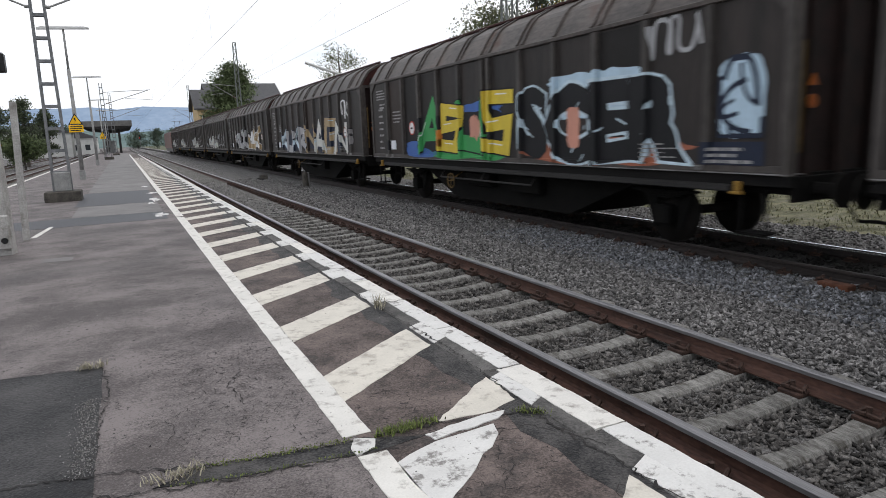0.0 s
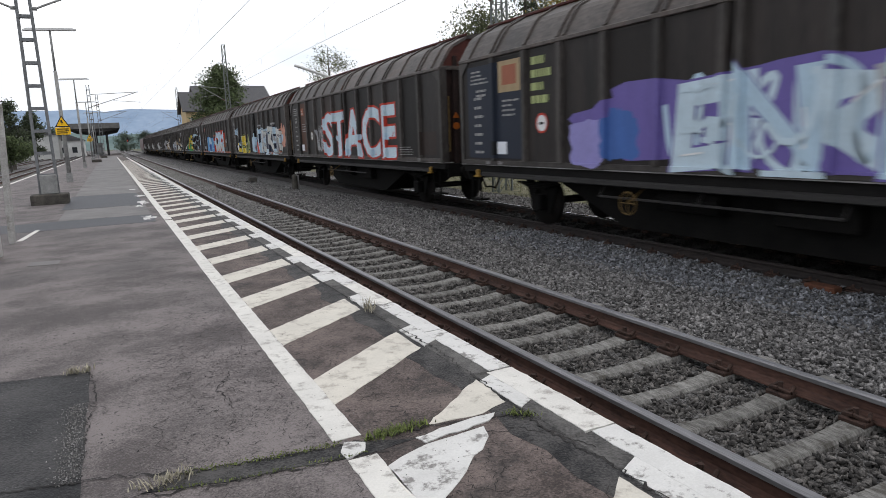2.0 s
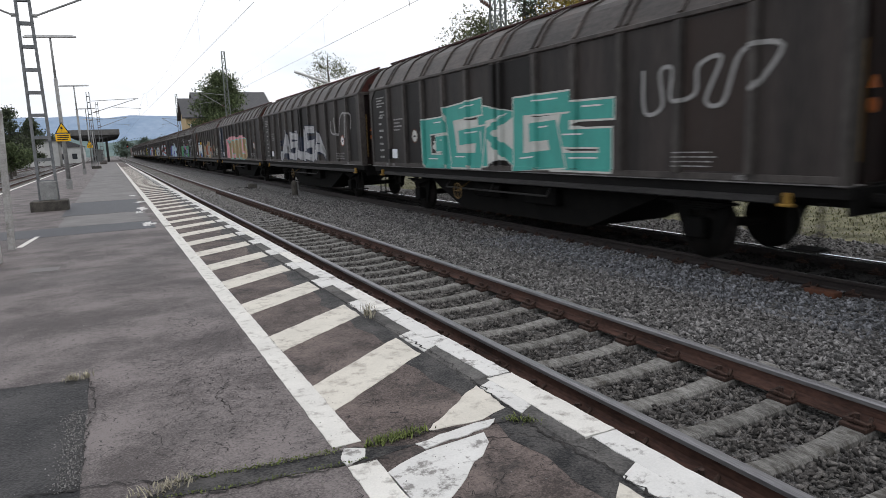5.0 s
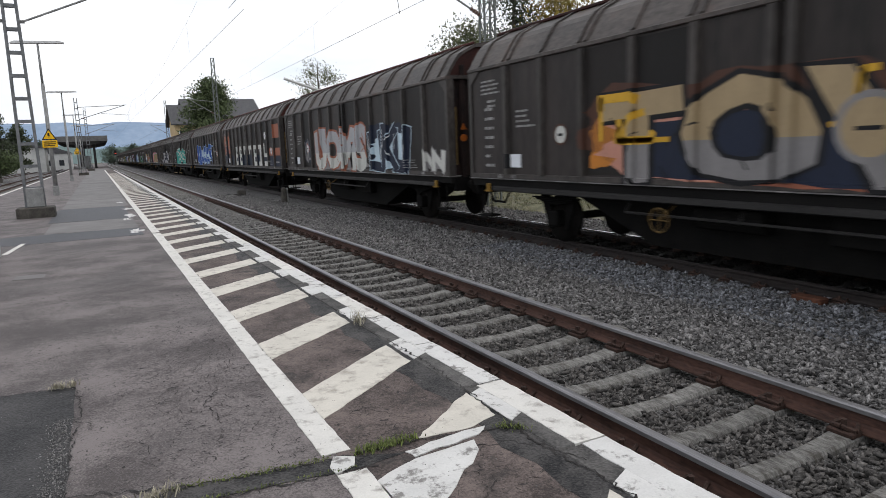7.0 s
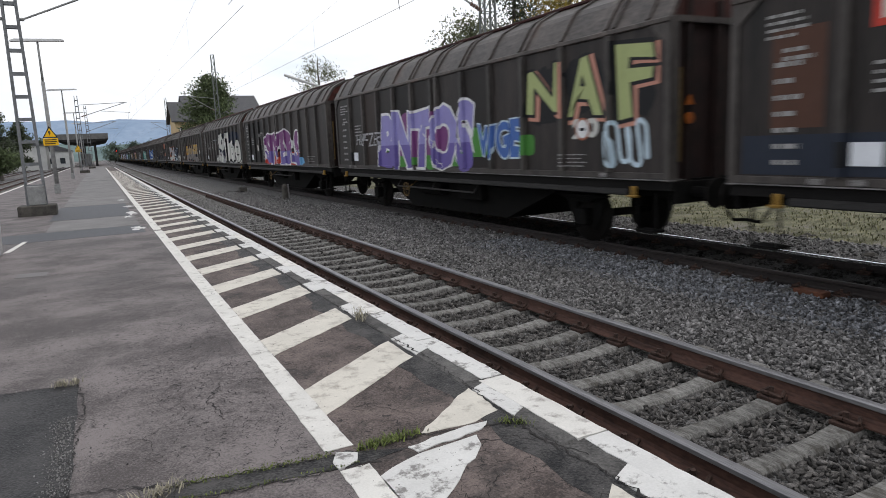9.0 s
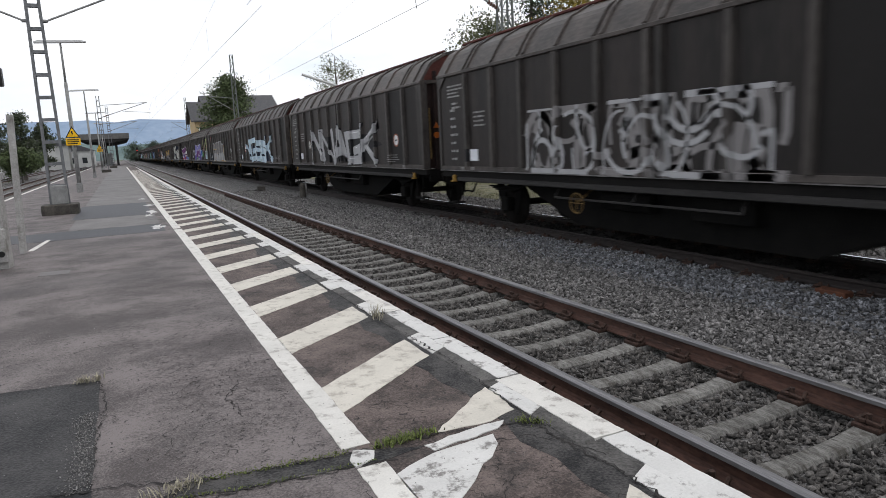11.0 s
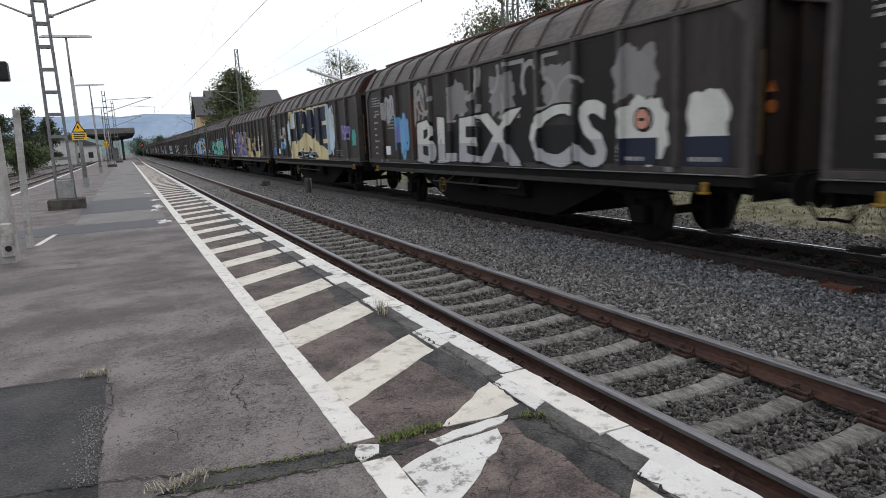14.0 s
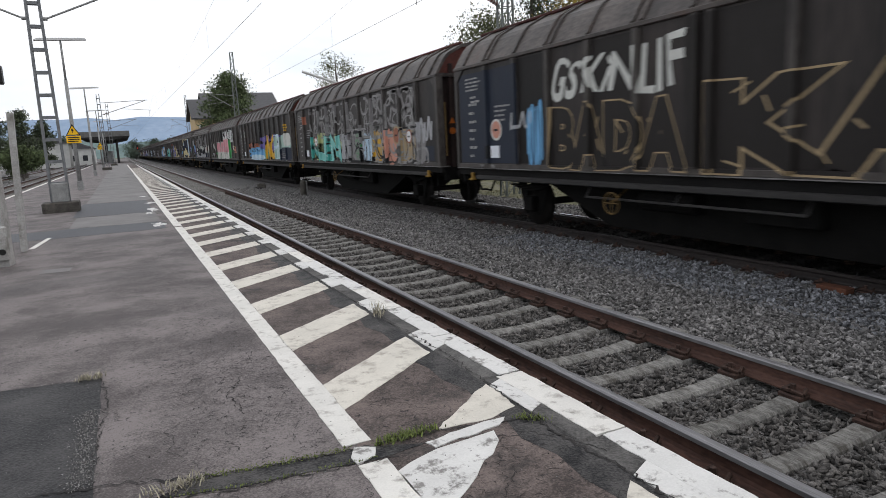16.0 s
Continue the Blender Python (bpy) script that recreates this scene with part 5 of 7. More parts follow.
FORMS = (((0.1, 0.0), (0.2, 1.0), (0.9, 0.85), (0.25, 0.5), (0.95, 0.1)), ((0.0, 0.95), (0.15, 0.1), (0.8, 0.0), (0.9, 1.0)), ((0.9, 0.95), (0.1, 0.9), (0.15, 0.05), (0.9, 0.1), (0.85, 0.5), (0.45, 0.45)),
         ((0.1, 0.0), (0.5, 1.0), (0.95, 0.0), (0.75, 0.35), (0.3, 0.35)), ((0.1, 0.05), (0.1, 1.0), (0.9, 0.05), (0.9, 1.0)), ((0.9, 0.9), (0.2, 1.0), (0.15, 0.55), (0.85, 0.5), (0.8, 0.0), (0.05, 0.05)),
         ((0.1, 1.0), (0.15, 0.0), (0.2, 0.45), (0.9, 1.0), (0.35, 0.5), (0.95, 0.0)))


def blocks(w, n, s0, s1, h0, h1, fill, edge, seed=1, fill2=None, layer=2, over=0.12):
    """Overlapping angular sprayed forms with rims, where lettering cannot be made out."""
    r = random.Random(seed)
    step = (s1 - s0) / n
    high = h1 - h0
    shines = []
    patch(w, s0 - 0.15, s1 + 0.15, h0, h0 + 0.8 * high, edge, 0.3, seed * 0.7, layer - 1)
    shine = "white" if fill not in ("white", "offwhite", "ice") else "pale"
    for i in range(n):
        a, b = s0 + step * i - over * step, s0 + step * (i + 1) + over * step
        lo, hi = h0 + r.uniform(0.02, 0.10) * high, h1 - r.uniform(0.0, 0.22) * high
        lean = r.uniform(-0.12, 0.18) * step
        thick = min(0.17, 0.13 * step + 0.035) * r.uniform(0.85, 1.2)
        form = [(a + (b - a) * min(0.93, max(0.07, u + r.uniform(-0.1, 0.1))) + lean * q, lo + (hi - lo) * min(0.95, max(0.05, q + r.uniform(-0.09, 0.09)))) for u, q in FORMS[r.randrange(len(FORMS))]]
        colour = fill if i % 2 or not fill2 else fill2
        k = layer + 3 * (i % 2)
        stroke(w, form, thick + 0.035, edge, k, "sprayed rims in " + edge)
        stroke(w, form, thick, colour, k + 1, "angular sprayed forms in " + colour)
        if step > 0.8:
            g = thick * 0.45
            shines += [([(x0 + 0.1 * (x1 - x0) - g, y0 + 0.1 * (y1 - y0) + g), (x0 + 0.55 * (x1 - x0) - g, y0 + 0.55 * (y1 - y0) + g)], 0.014) for (x0, y0), (x1, y1) in list(zip(form, form[1:]))[::2]]
    fine_strokes(w, shines, shine, layer + 6, "thin sprayed highlights")


def arcs(w, s0, s1, h0, h1, colour, n, seed, thick=0.03, layer=3):
    """Loose nested curves sprayed by a wide cap."""
    r = random.Random(seed)
    runs = []
    for i in range(n):
        cs, ch = r.uniform(s0, s1), r.uniform(h0, h1)
        rs, rh = r.uniform(0.25, 0.6), r.uniform(0.3, 0.8)
        a0, turn = r.uniform(0, 6.28), r.uniform(1.6, 3.4)
        pts = [(min(s1, max(s0, cs + rs * math.cos(a0 + turn * k / 9))), min(h1, max(h0, ch + rh * math.sin(a0 + turn * k / 9)))) for k in range(10)]
        runs.append((pts, thick * r.uniform(0.6, 1.5)))
    fine_strokes(w, runs, colour, layer, "faded sprayed arcs in " + colour)


def standard_marks(w, k):
    """Faded or repainted panels and the data lettering that every wagon carries."""
    r = random.Random(900 + k)
    ends = [0.35] + [c + 0.275 for c in RIBS[1:6]] + [7.56] + [c + 0.275 for c in RIBS[6:-1]] + [15.3]
    for i in r.sample(range(len(ends) - 1), 4):
        panel(w, ends[i], ends[i + 1] - 0.15, 0.13, 2.28, r.choice(("umber", "wagon", "sooty", "wagon", "sooty", "sooty")), -1)
    bars(w, 0.72, 1.55, 1.80, 2.14, 4, "chalk", k, solid_row=0.45)
    bars(w, 0.95, 1.45, 1.52, 1.72, 2, "chalk", k + 70, solid_row=0.5)
    for i in range(7):
        bars(w, 0.85, 1.25, 0.25 + 0.2 * i, 0.36 + 0.2 * i, 1, "chalk", k + i)
    bars(w, 2.05, 2.75, 1.05, 1.45, 4, "chalk", k + 20, solid_row=0.4)
    bars(w, 12.95, 13.75, 0.18, 0.45, 4, "chalk", k + 40, solid_row=0.3)
    lay_on(w, "plate_dark", [(1.70, 0.22), (1.80, 0.22), (1.80, 0.52), (1.70, 0.52)], [(0, 1, 2, 3)], "black", 4, "black plate edge")
    if k % 3 != 1 and k not in (5, 6, 10, 15, 16, 20, 22, 24, 26, 28):
        disc(w, 3.5, 0.86, 0.2, "white" if k % 2 else "offwhite", "red" if k % 2 else "rust")
    if k % 3 != 2:
        disc(w, 13.55, 0.84, 0.2, "white", "brick" if k % 4 else "black")


def paint_wagons():
    words = set()

    def wt(w, text, *a, fat=0.05, rim=0.035, **kw):
        words.add((text, fat))
        words.add((text, round(fat + rim, 4)))
        jobs.append((w, text, a, dict(fat=fat, rim=rim, **kw)))
    jobs = []
    W = WAGONS
    for k in W:
        standard_marks(W[k], k)
    # leading wagons
    for k in (-7, -6, -5, -4):
        blocks(W[k], 4, 3.5, 9.5, 0.1, 1.2, "offwhite", "grey", 284)
        tag(W[k], 10, 14, 0.2, 1.3, "silver", 100 - k)
    panel(W[-3], 3, 6, 0.1, 1.6, "dim")
    blocks(W[-3], 3, 3.6, 8.4, 0.1, 1.4, "silver", "black", 281)
    blocks(W[-3], 2, 9.4, 13.0, 0.15, 1.5, "sand", "white", 279)
    blocks(W[-2], 4, 2.7, 7.6, 0.02, 1.25, "silver", "navy", 299, fill2="ice")
    blocks(W[-2], 4, 7.9, 13.6, 0.02, 1.45, "offwhite", "navy", 303, fill2="sand")
    tag(W[-2], 13.1, 14.3, 1.4, 2.05, "white", 5)
    wt(W[-2], "S", 13.9, 14.5, 0.4, 1.0, "grey", "black")
    # wagon with the green piece and the tall black letters
    w = W[-1]
    patch(w, 3.0, 5.2, 0.02, 0.5, "blue", 0.1, 1)
    patch(w, 3.9, 9.0, 0.0, 0.75, "green", 0.16, 2)
    patch(w, 5.6, 8.8, 0.6, 1.45, "blue", 0.3, 3)
    blocks(w, 4, 4.1, 9.0, 0.15, 1.55, "yellow", "black", 307, fill2="green")
    patch(w, 7.0, 7.6, 0.5, 1.1, "salmon", 0.3, 4, 6)
    patch(w, 5.1, 5.5, 0.3, 0.8, "orange", 0.3, 5, 6)
    patch(w, 9.2, 14.0, 0.0, 0.55, "brick", 0.2, 6)
    patch(w, 10.2, 13.2, 0.8, 1.75, "pale", 0.28, 7)
    wt(w, "SCER", 9.3, 13.9, 0.05, 1.50, "black", "ice", fat=0.065, rim=0.03, wave=0.10)
    patch(w, 10.9, 11.3, 0.3, 1.1, "salmon", 0.1, 8, 7)
    patch(w, 14.40, 15.2, 0.45, 1.60, "pale", 0.08, 109, 5)
    arcs(w, 14.45, 15.15, 0.5, 1.55, "navy", 6, 9, 0.03, 7)
    tag(w, 13.0, 14.2, 1.72, 2.26, "silver", 12, 0.035)
    panel(w, 14.1, 15.2, 0.10, 0.42, "navy", 3)
    bars(w, 14.3, 15.1, 0.12, 0.38, 3, "chalk", 4)
    # white and red piece
    w = W[0]
    panel(w, 2.1, 2.6, 1.74, 2.10, "red", 4)
    panel(w, 2.2, 2.5, 1.82, 2.02, "offwhite", 5)
    blocks(w, 3, 4.0, 7.6, 0.05, 1.30, "ice", "blue", 270, fill2="sky")
    patch(w, 6.9, 13.2, 0.0, 0.4, "red", 0.3, 11)
    wt(w, "OKS", 8.0, 12.9, 0.06, 1.55, "ice", "red", fat=0.06, rim=0.045, wave=0.12, shade="brick", fill2="offwhite", slant=0.15)
    arcs(w, 8.2, 12.9, 0.15, 1.4, "pale", 14, 111, 0.06, 5)
    arcs(w, 6.6, 8.6, 0.05, 1.3, "brick", 9, 112, 0.06, 2)
    panel(w, 0.7, 15.2, 0.0, 0.1, "brick", 0)
    panel(w, 4.6, 6.2, 0.0, 0.1, "pale", 1)
    panel(w, 11.0, 13.0, 0.0, 0.1, "ice", 1)
    # yellow, pale blue
    w = W[1]
    patch(w, 1.7, 6.6, 0.02, 0.85, "yellow", 0.25, 13)
    blocks(w, 3, 3.3, 6.2, 0.10, 1.15, "yellow", "black", 272, fill2="lime", layer=3)
    disc(w, 3.15, 0.62, 0.32, "navy", "black", 10)
    tag(w, 2.95, 3.35, 0.45, 0.8, "ice", 14, 0.02, 5, 14)
    tag(w, 1.75, 2.3, 1.2, 1.6, "pale", 16, 0.04, 5)
    patch(w, 6.7, 8.4, 0.02, 1.25, "pale", 0.3, 15)
    patch(w, 8.0, 9.2, 0.0, 0.75, "red", 0.3, 17)
    patch(w, 8.4, 14.8, 0.0, 1.5, "pale", 0.2, 18, 1)
    patch(w, 11.4, 14.6, 0.0, 0.5, "brick", 0.3, 19, 2)
    blocks(w, 6, 8.7, 14.4, 0.04, 1.60, "offwhite", "navy", 266, fill2="ice", layer=4)
    arcs(w, 8.8, 14.4, 0.1, 1.6, "silver", 14, 24, 0.04, 12)
    patch(w, 14.0, 15.3, 0.3, 1.6, "salmon", 0.4, 14)
    # block letters
    w = W[2]
    panel(w, 1.85, 2.6, 0.2, 2.25, "rust", 0)
    panel(w, 1.95, 2.35, 1.75, 2.05, "brick", 4)
    bars(w, 2.0, 2.3, 1.8, 2.0, 2, "offwhite", 2)
    wt(w, "STACE", 5.3, 12.5, 0.04, 1.68, "ice", "red", fat=0.03, rim=0.03, wave=0.02)
    for i in range(6):
        patch(w, 5.5 + 1.2 * i, 6.0 + 1.2 * i, 0.1 + 0.5 * (i % 2), 0.35 + 0.5 * (i % 2), "pale", 0.3, 260 + i, 6, 18)
    tag(w, 4.15, 5.1, 0.25, 1.15, "silver", 17, 0.035, 9)
    panel(w, 14.3, 15.2, 0.18, 0.8, "umber", 1)
    # blue end, violet field and pale letters
    w = W[3]
    panel(w, 0.55, 2.9, 0.15, 2.2, "slate", 0)
    panel(w, 1.9, 2.75, 1.55, 2.2, "sand", 2)
    panel(w, 2.05, 2.6, 1.7, 2.1, "brick", 3)
    bars(w, 3.15, 3.95, 1.25, 2.25, 4, "lime", 9, solid_row=0.6)
    patch(w, 4.2, 12.5, 0.05, 1.55, "violet", 0.35, 18)
    patch(w, 4.3, 5.5, 0.0, 0.9, "lilac", 0.2, 19, 1)
    patch(w, 5.2, 6.2, 0.1, 1.1, "blue", 0.3, 20, 2)
    for i, c in enumerate(("pale", "ice", "pale", "silver", "ice")):
        tag(w, 6.6 + 1.05 * i, 8.2 + 1.1 * i, 0.08, 1.3 + 0.1 * i, c, 400 + i, 0.055, 5, 3 + i)
    blocks(w, 6, 7.0, 13.2, 0.02, 1.32, "pale", "violet", 407, fill2="ice", layer=4)
    arcs(w, 7.0, 13.2, 0.05, 1.3, "ice", 18, 408, 0.04, 14)
    # green letters
    w = W[4]
    panel(w, 1.9, 3.0, 0.2, 2.2, "umber", 0)
    patch(w, 3.9, 12.0, 0.0, 1.35, "lilac", 0.28, 122)
    patch(w, 5.6, 7.0, 0.7, 1.6, "grey", 0.35, 123)
    arcs(w, 4.2, 11.8, 0.1, 1.3, "rose", 12, 124, 0.05, 2)
    wt(w, "FOR", 4.15, 8.0, 0.04, 1.28, "mint", "black", fat=0.05, rim=0.045, wave=0.10, layer=4)
    wt(w, "CE", 8.15, 11.8, 0.04, 1.22, "mint", "black", fat=0.05, rim=0.045, wave=0.10, layer=4)
    tag(w, 3.1, 3.95, 0.95, 1.5, "chalk", 126, 0.025, 8)
    tag(w, 5.55, 6.9, 1.58, 2.0, "chalk", 21, 0.035, 7)
    tag(w, 11.9, 15.1, 1.15, 1.85, "silver", 146, 0.035, 12)
    patch(w, 11.7, 13.0, 0.02, 1.0, "lilac", 0.3, 22)
    tag(w, 5.0, 6.5, 1.4, 1.9, "chalk", 27)
    # white block in a spiky frame
    w = W[5]
    panel(w, 1.86, 3.1, 0.2, 2.25, "rust", 0)
    patch(w, 3.4, 6.45, 0.02, 1.55, "black", 0.03, 23)
    patch(w, 3.5, 6.4, 0.05, 1.42, "ice", 0.05, 24, 1)
    patch(w, 3.6, 5.0, 0.05, 0.35, "orange", 0.2, 25, 2)
    patch(w, 5.0, 6.3, 0.05, 0.38, "blue", 0.2, 26, 2)
    patch(w, 4.3, 5.4, 1.05, 1.4, "blue", 0.3, 27, 2)
    patch(w, 5.3, 6.3, 1.1, 1.42, "gold", 0.3, 28, 2)
    wt(w, "IPNO", 3.62, 6.3, 0.16, 1.22, "white", "navy", fat=0.08, rim=0.03, wave=0.01, fill2="ice", layer=3)
    blocks(w, 4, 8.0, 12.4, 0.06, 1.35, "brick", "chalk", 303, fill2="sand")
    patch(w, 9.2, 12.5, 0.9, 1.5, "dim", 0.4, 29)
    disc(w, 13.55, 0.84, 0.24, "sand", "brick", 9)
    tag(w, 14.4, 15.2, 0.3, 0.75, "offwhite", 30, 0.03)
    # dark blue end, tan bubble letters on pink
    w = W[6]
    panel(w, 0.4, 2.9, 0.12, 2.25, "slate", 0)
    bars(w, 0.7, 1.7, 1.75, 2.2, 3, "offwhite", 3, solid_row=0.35)
    patch(w, 3.3, 11.6, 0.0, 1.6, "pink", 0.18, 31)
    disc(w, 4.75, 1.12, 0.2, "black", "black", 9)
    wt(w, "YARLS", 4.3, 11.3, 0.06, 1.30, "sand", "aqua", fat=0.065, rim=0.035, wave=0.06)
    for k, a, b in ((7, "silver", "navy"), (8, "teal", "offwhite"), (9, "blue", "ice")):
        blocks(W[k], 5, 4.2, 11.4, 0.05, 1.5, a, b, 300 + k)
        tag(W[k], 12, 14.6, 1.0, 1.8, "chalk", 30 + k)
    # plain white capitals
    w = W[10]
    panel(w, 2.0, 2.8, 0.3, 2.2, "rust", 0)
    panel(w, 14.3, 15.2, 1.45, 2.1, "brick", 0)
    panel(w, 14.3, 15.2, 0.5, 0.9, "rust", 0)
    panel(w, 0.6, 1.9, 0.2, 1.3, "slate", 0)
    panel(w, 0.5, 1.45, 0.75, 1.95, "brick", 0)
    panel(w, 1.85, 2.6, 0.8, 1.9, "brick", 1)
    for a, b in ((3.0, 3.95), (4.2, 5.1), (5.4, 6.3), (6.6, 7.5), (8.1, 9.05), (9.4, 10.3), (10.6, 11.5), (11.85, 12.75)):
        panel(w, a, b, 0.12, 0.68, "slate", 0)
    for a, b in ((13.1, 14.05), (14.36, 15.25)):
        panel(w, a, b, 0.62, 0.98, "brick", 1)
        panel(w, a, b, 0.10, 0.61, "navy", 1)
    panel(w, 14.4, 15.2, 1.62, 2.05, "brick", 1)
    bars(w, 14.4, 15.2, 0.26, 0.40, 1, "chalk", 7, solid_row=0.5)
    capital = dict(B=((0, 1, 0.92, 1.2), (0, 0.28, 0.1, 1.2), (0.3, 1, 0.55, 0.75), (0.25, 1, 0.1, 0.32), (0.72, 1, 0.32, 0.55)),
                   E=((0, 0.32, 0.1, 1.2), (0.3, 1, 0.98, 1.2), (0.3, 1, 0.56, 0.76), (0.3, 1, 0.1, 0.32)), G=((0, 0.3, 0.72, 1.2), (0.3, 1, 0.98, 1.2)),
                   T=((0, 1, 0.98, 1.2), (0.1, 0.3, 0.72, 0.98)), I=((0, 1, 0.98, 1.2), (0.32, 0.68, 0.3, 0.98), (0, 1, 0.1, 0.32)),
                   L=((0, 0.2, 0.72, 1.25), (0.75, 0.95, 1.05, 1.25), (0, 1, 0.1, 0.34), (0, 1, 0.55, 0.74), (0.8, 1, 0.3, 0.9)))
    for letter, a, b in (("B", 4.3, 5.05), ("E", 5.5, 6.3), ("G", 6.75, 7.6), ("T", 8.15, 9.1), ("E", 9.45, 10.35), ("I", 10.65, 11.6), ("L", 11.95, 12.85)):
        for u0, u1, lo, hi in capital[letter]:
            lay_on(w, "spray_lettering", [(a + u0 * (b - a), lo), (a + u1 * (b - a), lo), (a + u1 * (b - a), hi), (a + u0 * (b - a), hi)], [(0, 1, 2, 3)], "offwhite", 3, "square white sprayed capitals")
    disc(w, 12.4, 1.62, 0.2, "white", "offwhite", 9)
    # silver bubble letters with red rims
    w = W[11]
    patch(w, 3.0, 4.1, 0.25, 1.3, "navy", 0.3, 33)
    tag(w, 3.05, 4.0, 0.3, 1.25, "grey", 34, 0.04)
    patch(w, 4.3, 10.2, 0.0, 0.6, "grey", 0.3, 35)
    wt(w, "UOMS", 4.5, 10.0, 0.03, 1.52, "silver", "brick", fat=0.065, rim=0.04, wave=0.08, fill2="offwhite")
    patch(w, 10.2, 13.4, 0.0, 1.55, "navy", 0.2, 36)
    blocks(w, 3, 10.4, 13.2, 0.05, 1.48, "navy", "ice", 279)
    blocks(w, 2, 14.2, 15.2, 0.15, 0.6, "offwhite", "grey", 245)
    # orange and sand
    w = W[12]
    patch(w, 3.9, 9.6, 0.1, 1.7, "rust", 0.3, 37)
    patch(w, 4.2, 5.4, 0.2, 1.2, "orange", 0.35, 38)
    patch(w, 6.0, 12.5, 0.0, 0.5, "brick", 0.3, 39)
    patch(w, 4.2, 12.8, 0.0, 1.3, "salmon", 0.3, 139, 1)
    patch(w, 5.0, 12.6, 0.05, 1.1, "navy", 0.2, 140, 2)
    wt(w, "TOVES", 4.6, 12.6, 0.06, 1.52, "sand", "black", fat=0.05, rim=0.04, wave=0.10, fill2="grey", layer=4)
    arcs(w, 4.6, 12.6, 0.7, 1.4, "gold", 12, 142, 0.05, 8)
    disc(w, 9.0, 0.75, 0.42, "sand", "grey", 10)
    # tall silver letters
    w = W[13]
    panel(w, 0.4, 6.3, 0.1, 2.1, "dim", 0)
    for i, sd in enumerate((3.0, 4.2, 5.4)):
        tag(w, sd, sd + 0.7, 0.9, 1.5, "chalk", 40 + i, 0.02, 4)
    patch(w, 6.3, 14.7, 0.0, 0.5, "grey", 0.25, 41)
    patch(w, 7.2, 15.2, 0.1, 2.05, "navy", 0.2, 141, 1)
    blocks(w, 5, 6.5, 14.9, 0.02, 0.72, "silver", "grey", 147, fill2="offwhite")
    wt(w, "9flee", 7.75, 15.0, 0.08, 2.02, "offwhite", "black", fat=0.03, rim=0.04, fill2="offwhite", wave=0.04, layer=8)
    arcs(w, 4.2, 7.4, 0.15, 1.0, "dim", 9, 148, 0.05)
    arcs(w, 3.9, 7.5, 1.1, 1.6, "silver", 6, 149, 0.018)
    # violet letters with white rims, red field
    w = W[14]
    panel(w, 0.4, 5.2, 0.1, 2.2, "sooty", 0)
    patch(w, 4.4, 12.0, 0.0, 0.7, "red", 0.25, 42)
    patch(w, 5.0, 9.0, 0.3, 1.4, "black", 0.3, 43)
    wt(w, "SIVERS", 5.3, 11.8, 0.06, 1.5, "purple", "white", fat=0.06, rim=0.04, wave=0.12, fill2="violet")
    patch(w, 10.8, 12.2, 0.0, 0.4, "sky", 0.3, 44)
    arcs(w, 4.1, 5.6, 0.3, 1.6, "grey", 7, 144, 0.035, 2)
    patch(w, 5.2, 7.2, 0.1, 1.45, "black", 0.15, 145, 1)
    # violet, green and lime pieces
    w = W[15]
    wt(w, "HEFZER", 2.1, 4.3, 0.72, 1.12, "silver", None, fat=0.0, wave=0.05, slant=0.1)
    patch(w, 3.9, 10.6, 0.0, 1.2, "grass", 0.3, 45)
    patch(w, 4.3, 9.5, 0.3, 1.6, "purple", 0.25, 46, 1)
    wt(w, "BNTOS", 4.2, 9.7, 0.03, 1.62, "lilac", "white", fat=0.06, rim=0.035, wave=0.10, fill2="violet", slant=0.15)
    wt(w, "WGE", 9.9, 11.6, 0.35, 1.1, "blue", "ice", fat=0.05, wave=0.08)
    patch(w, 11.65, 12.1, 0.38, 0.8, "grass", 0.05, 47)
    patch(w, 11.8, 12.95, 0.95, 1.5, "black", 0.2, 48)
    for txt, a, b, lo, hi in (("N", 11.95, 12.85, 1.12, 2.02), ("A", 13.15, 14.05, 1.10, 2.08), ("F", 14.4, 15.25, 1.0, 2.16)):
        patch(w, a - 0.1, b + 0.1, lo - 0.05, hi + 0.05, "black", 0.25, a, 1)
        wt(w, txt, a, b, lo, hi, "lime", "black", fat=0.03, rim=0.04, wave=0.10, shade="salmon")
    wt(w, "20", 13.3, 14.0, 0.72, 1.05, "offwhite", None, fat=0.05)
    tag(w, 14.15, 15.25, 0.22, 0.9, "ice", 49, 0.04, 8)
    # brown and blue ends, silver swirl
    w = W[16]
    panel(w, 0.8, 1.5, 0.7, 1.9, "rust", 0)
    panel(w, 0.4, 3.4, 0.12, 0.62, "slate", 0)
    panel(w, 2.0, 2.5, 1.75, 2.1, "red", 4)
    panel(w, 2.1, 2.4, 1.83, 2.02, "offwhite", 5)
    wt(w, "MSR", 3.4, 10.2, 0.05, 1.55, "grey", "silver", fat=0.07, fill2="silver", wave=0.1, shade="gold")
    for k, a, b in ((17, "ice", "navy"), (18, "silver", "black")):
        blocks(W[k], 5, 4.0, 11.8, 0.05, 1.5, a, b, 320 + k)
    w = W[19]
    arcs(w, 4.3, 10.2, 0.05, 1.2, "grey", 34, 238, 0.07, 1)
    arcs(w, 4.3, 10.0, 0.05, 1.25, "silver", 30, 239, 0.035, 3)
    disc(w, 12.6, 0.9, 0.24, "offwhite", "brick", 9)
    # blue field with white capitals
    w = W[20]
    patch(w, 2.6, 15.2, 0.03, 1.5, "azure", 0.10, 51)
    patch(w, 3.0, 4.2, 0.05, 0.6, "blue", 0.3, 52, 1)
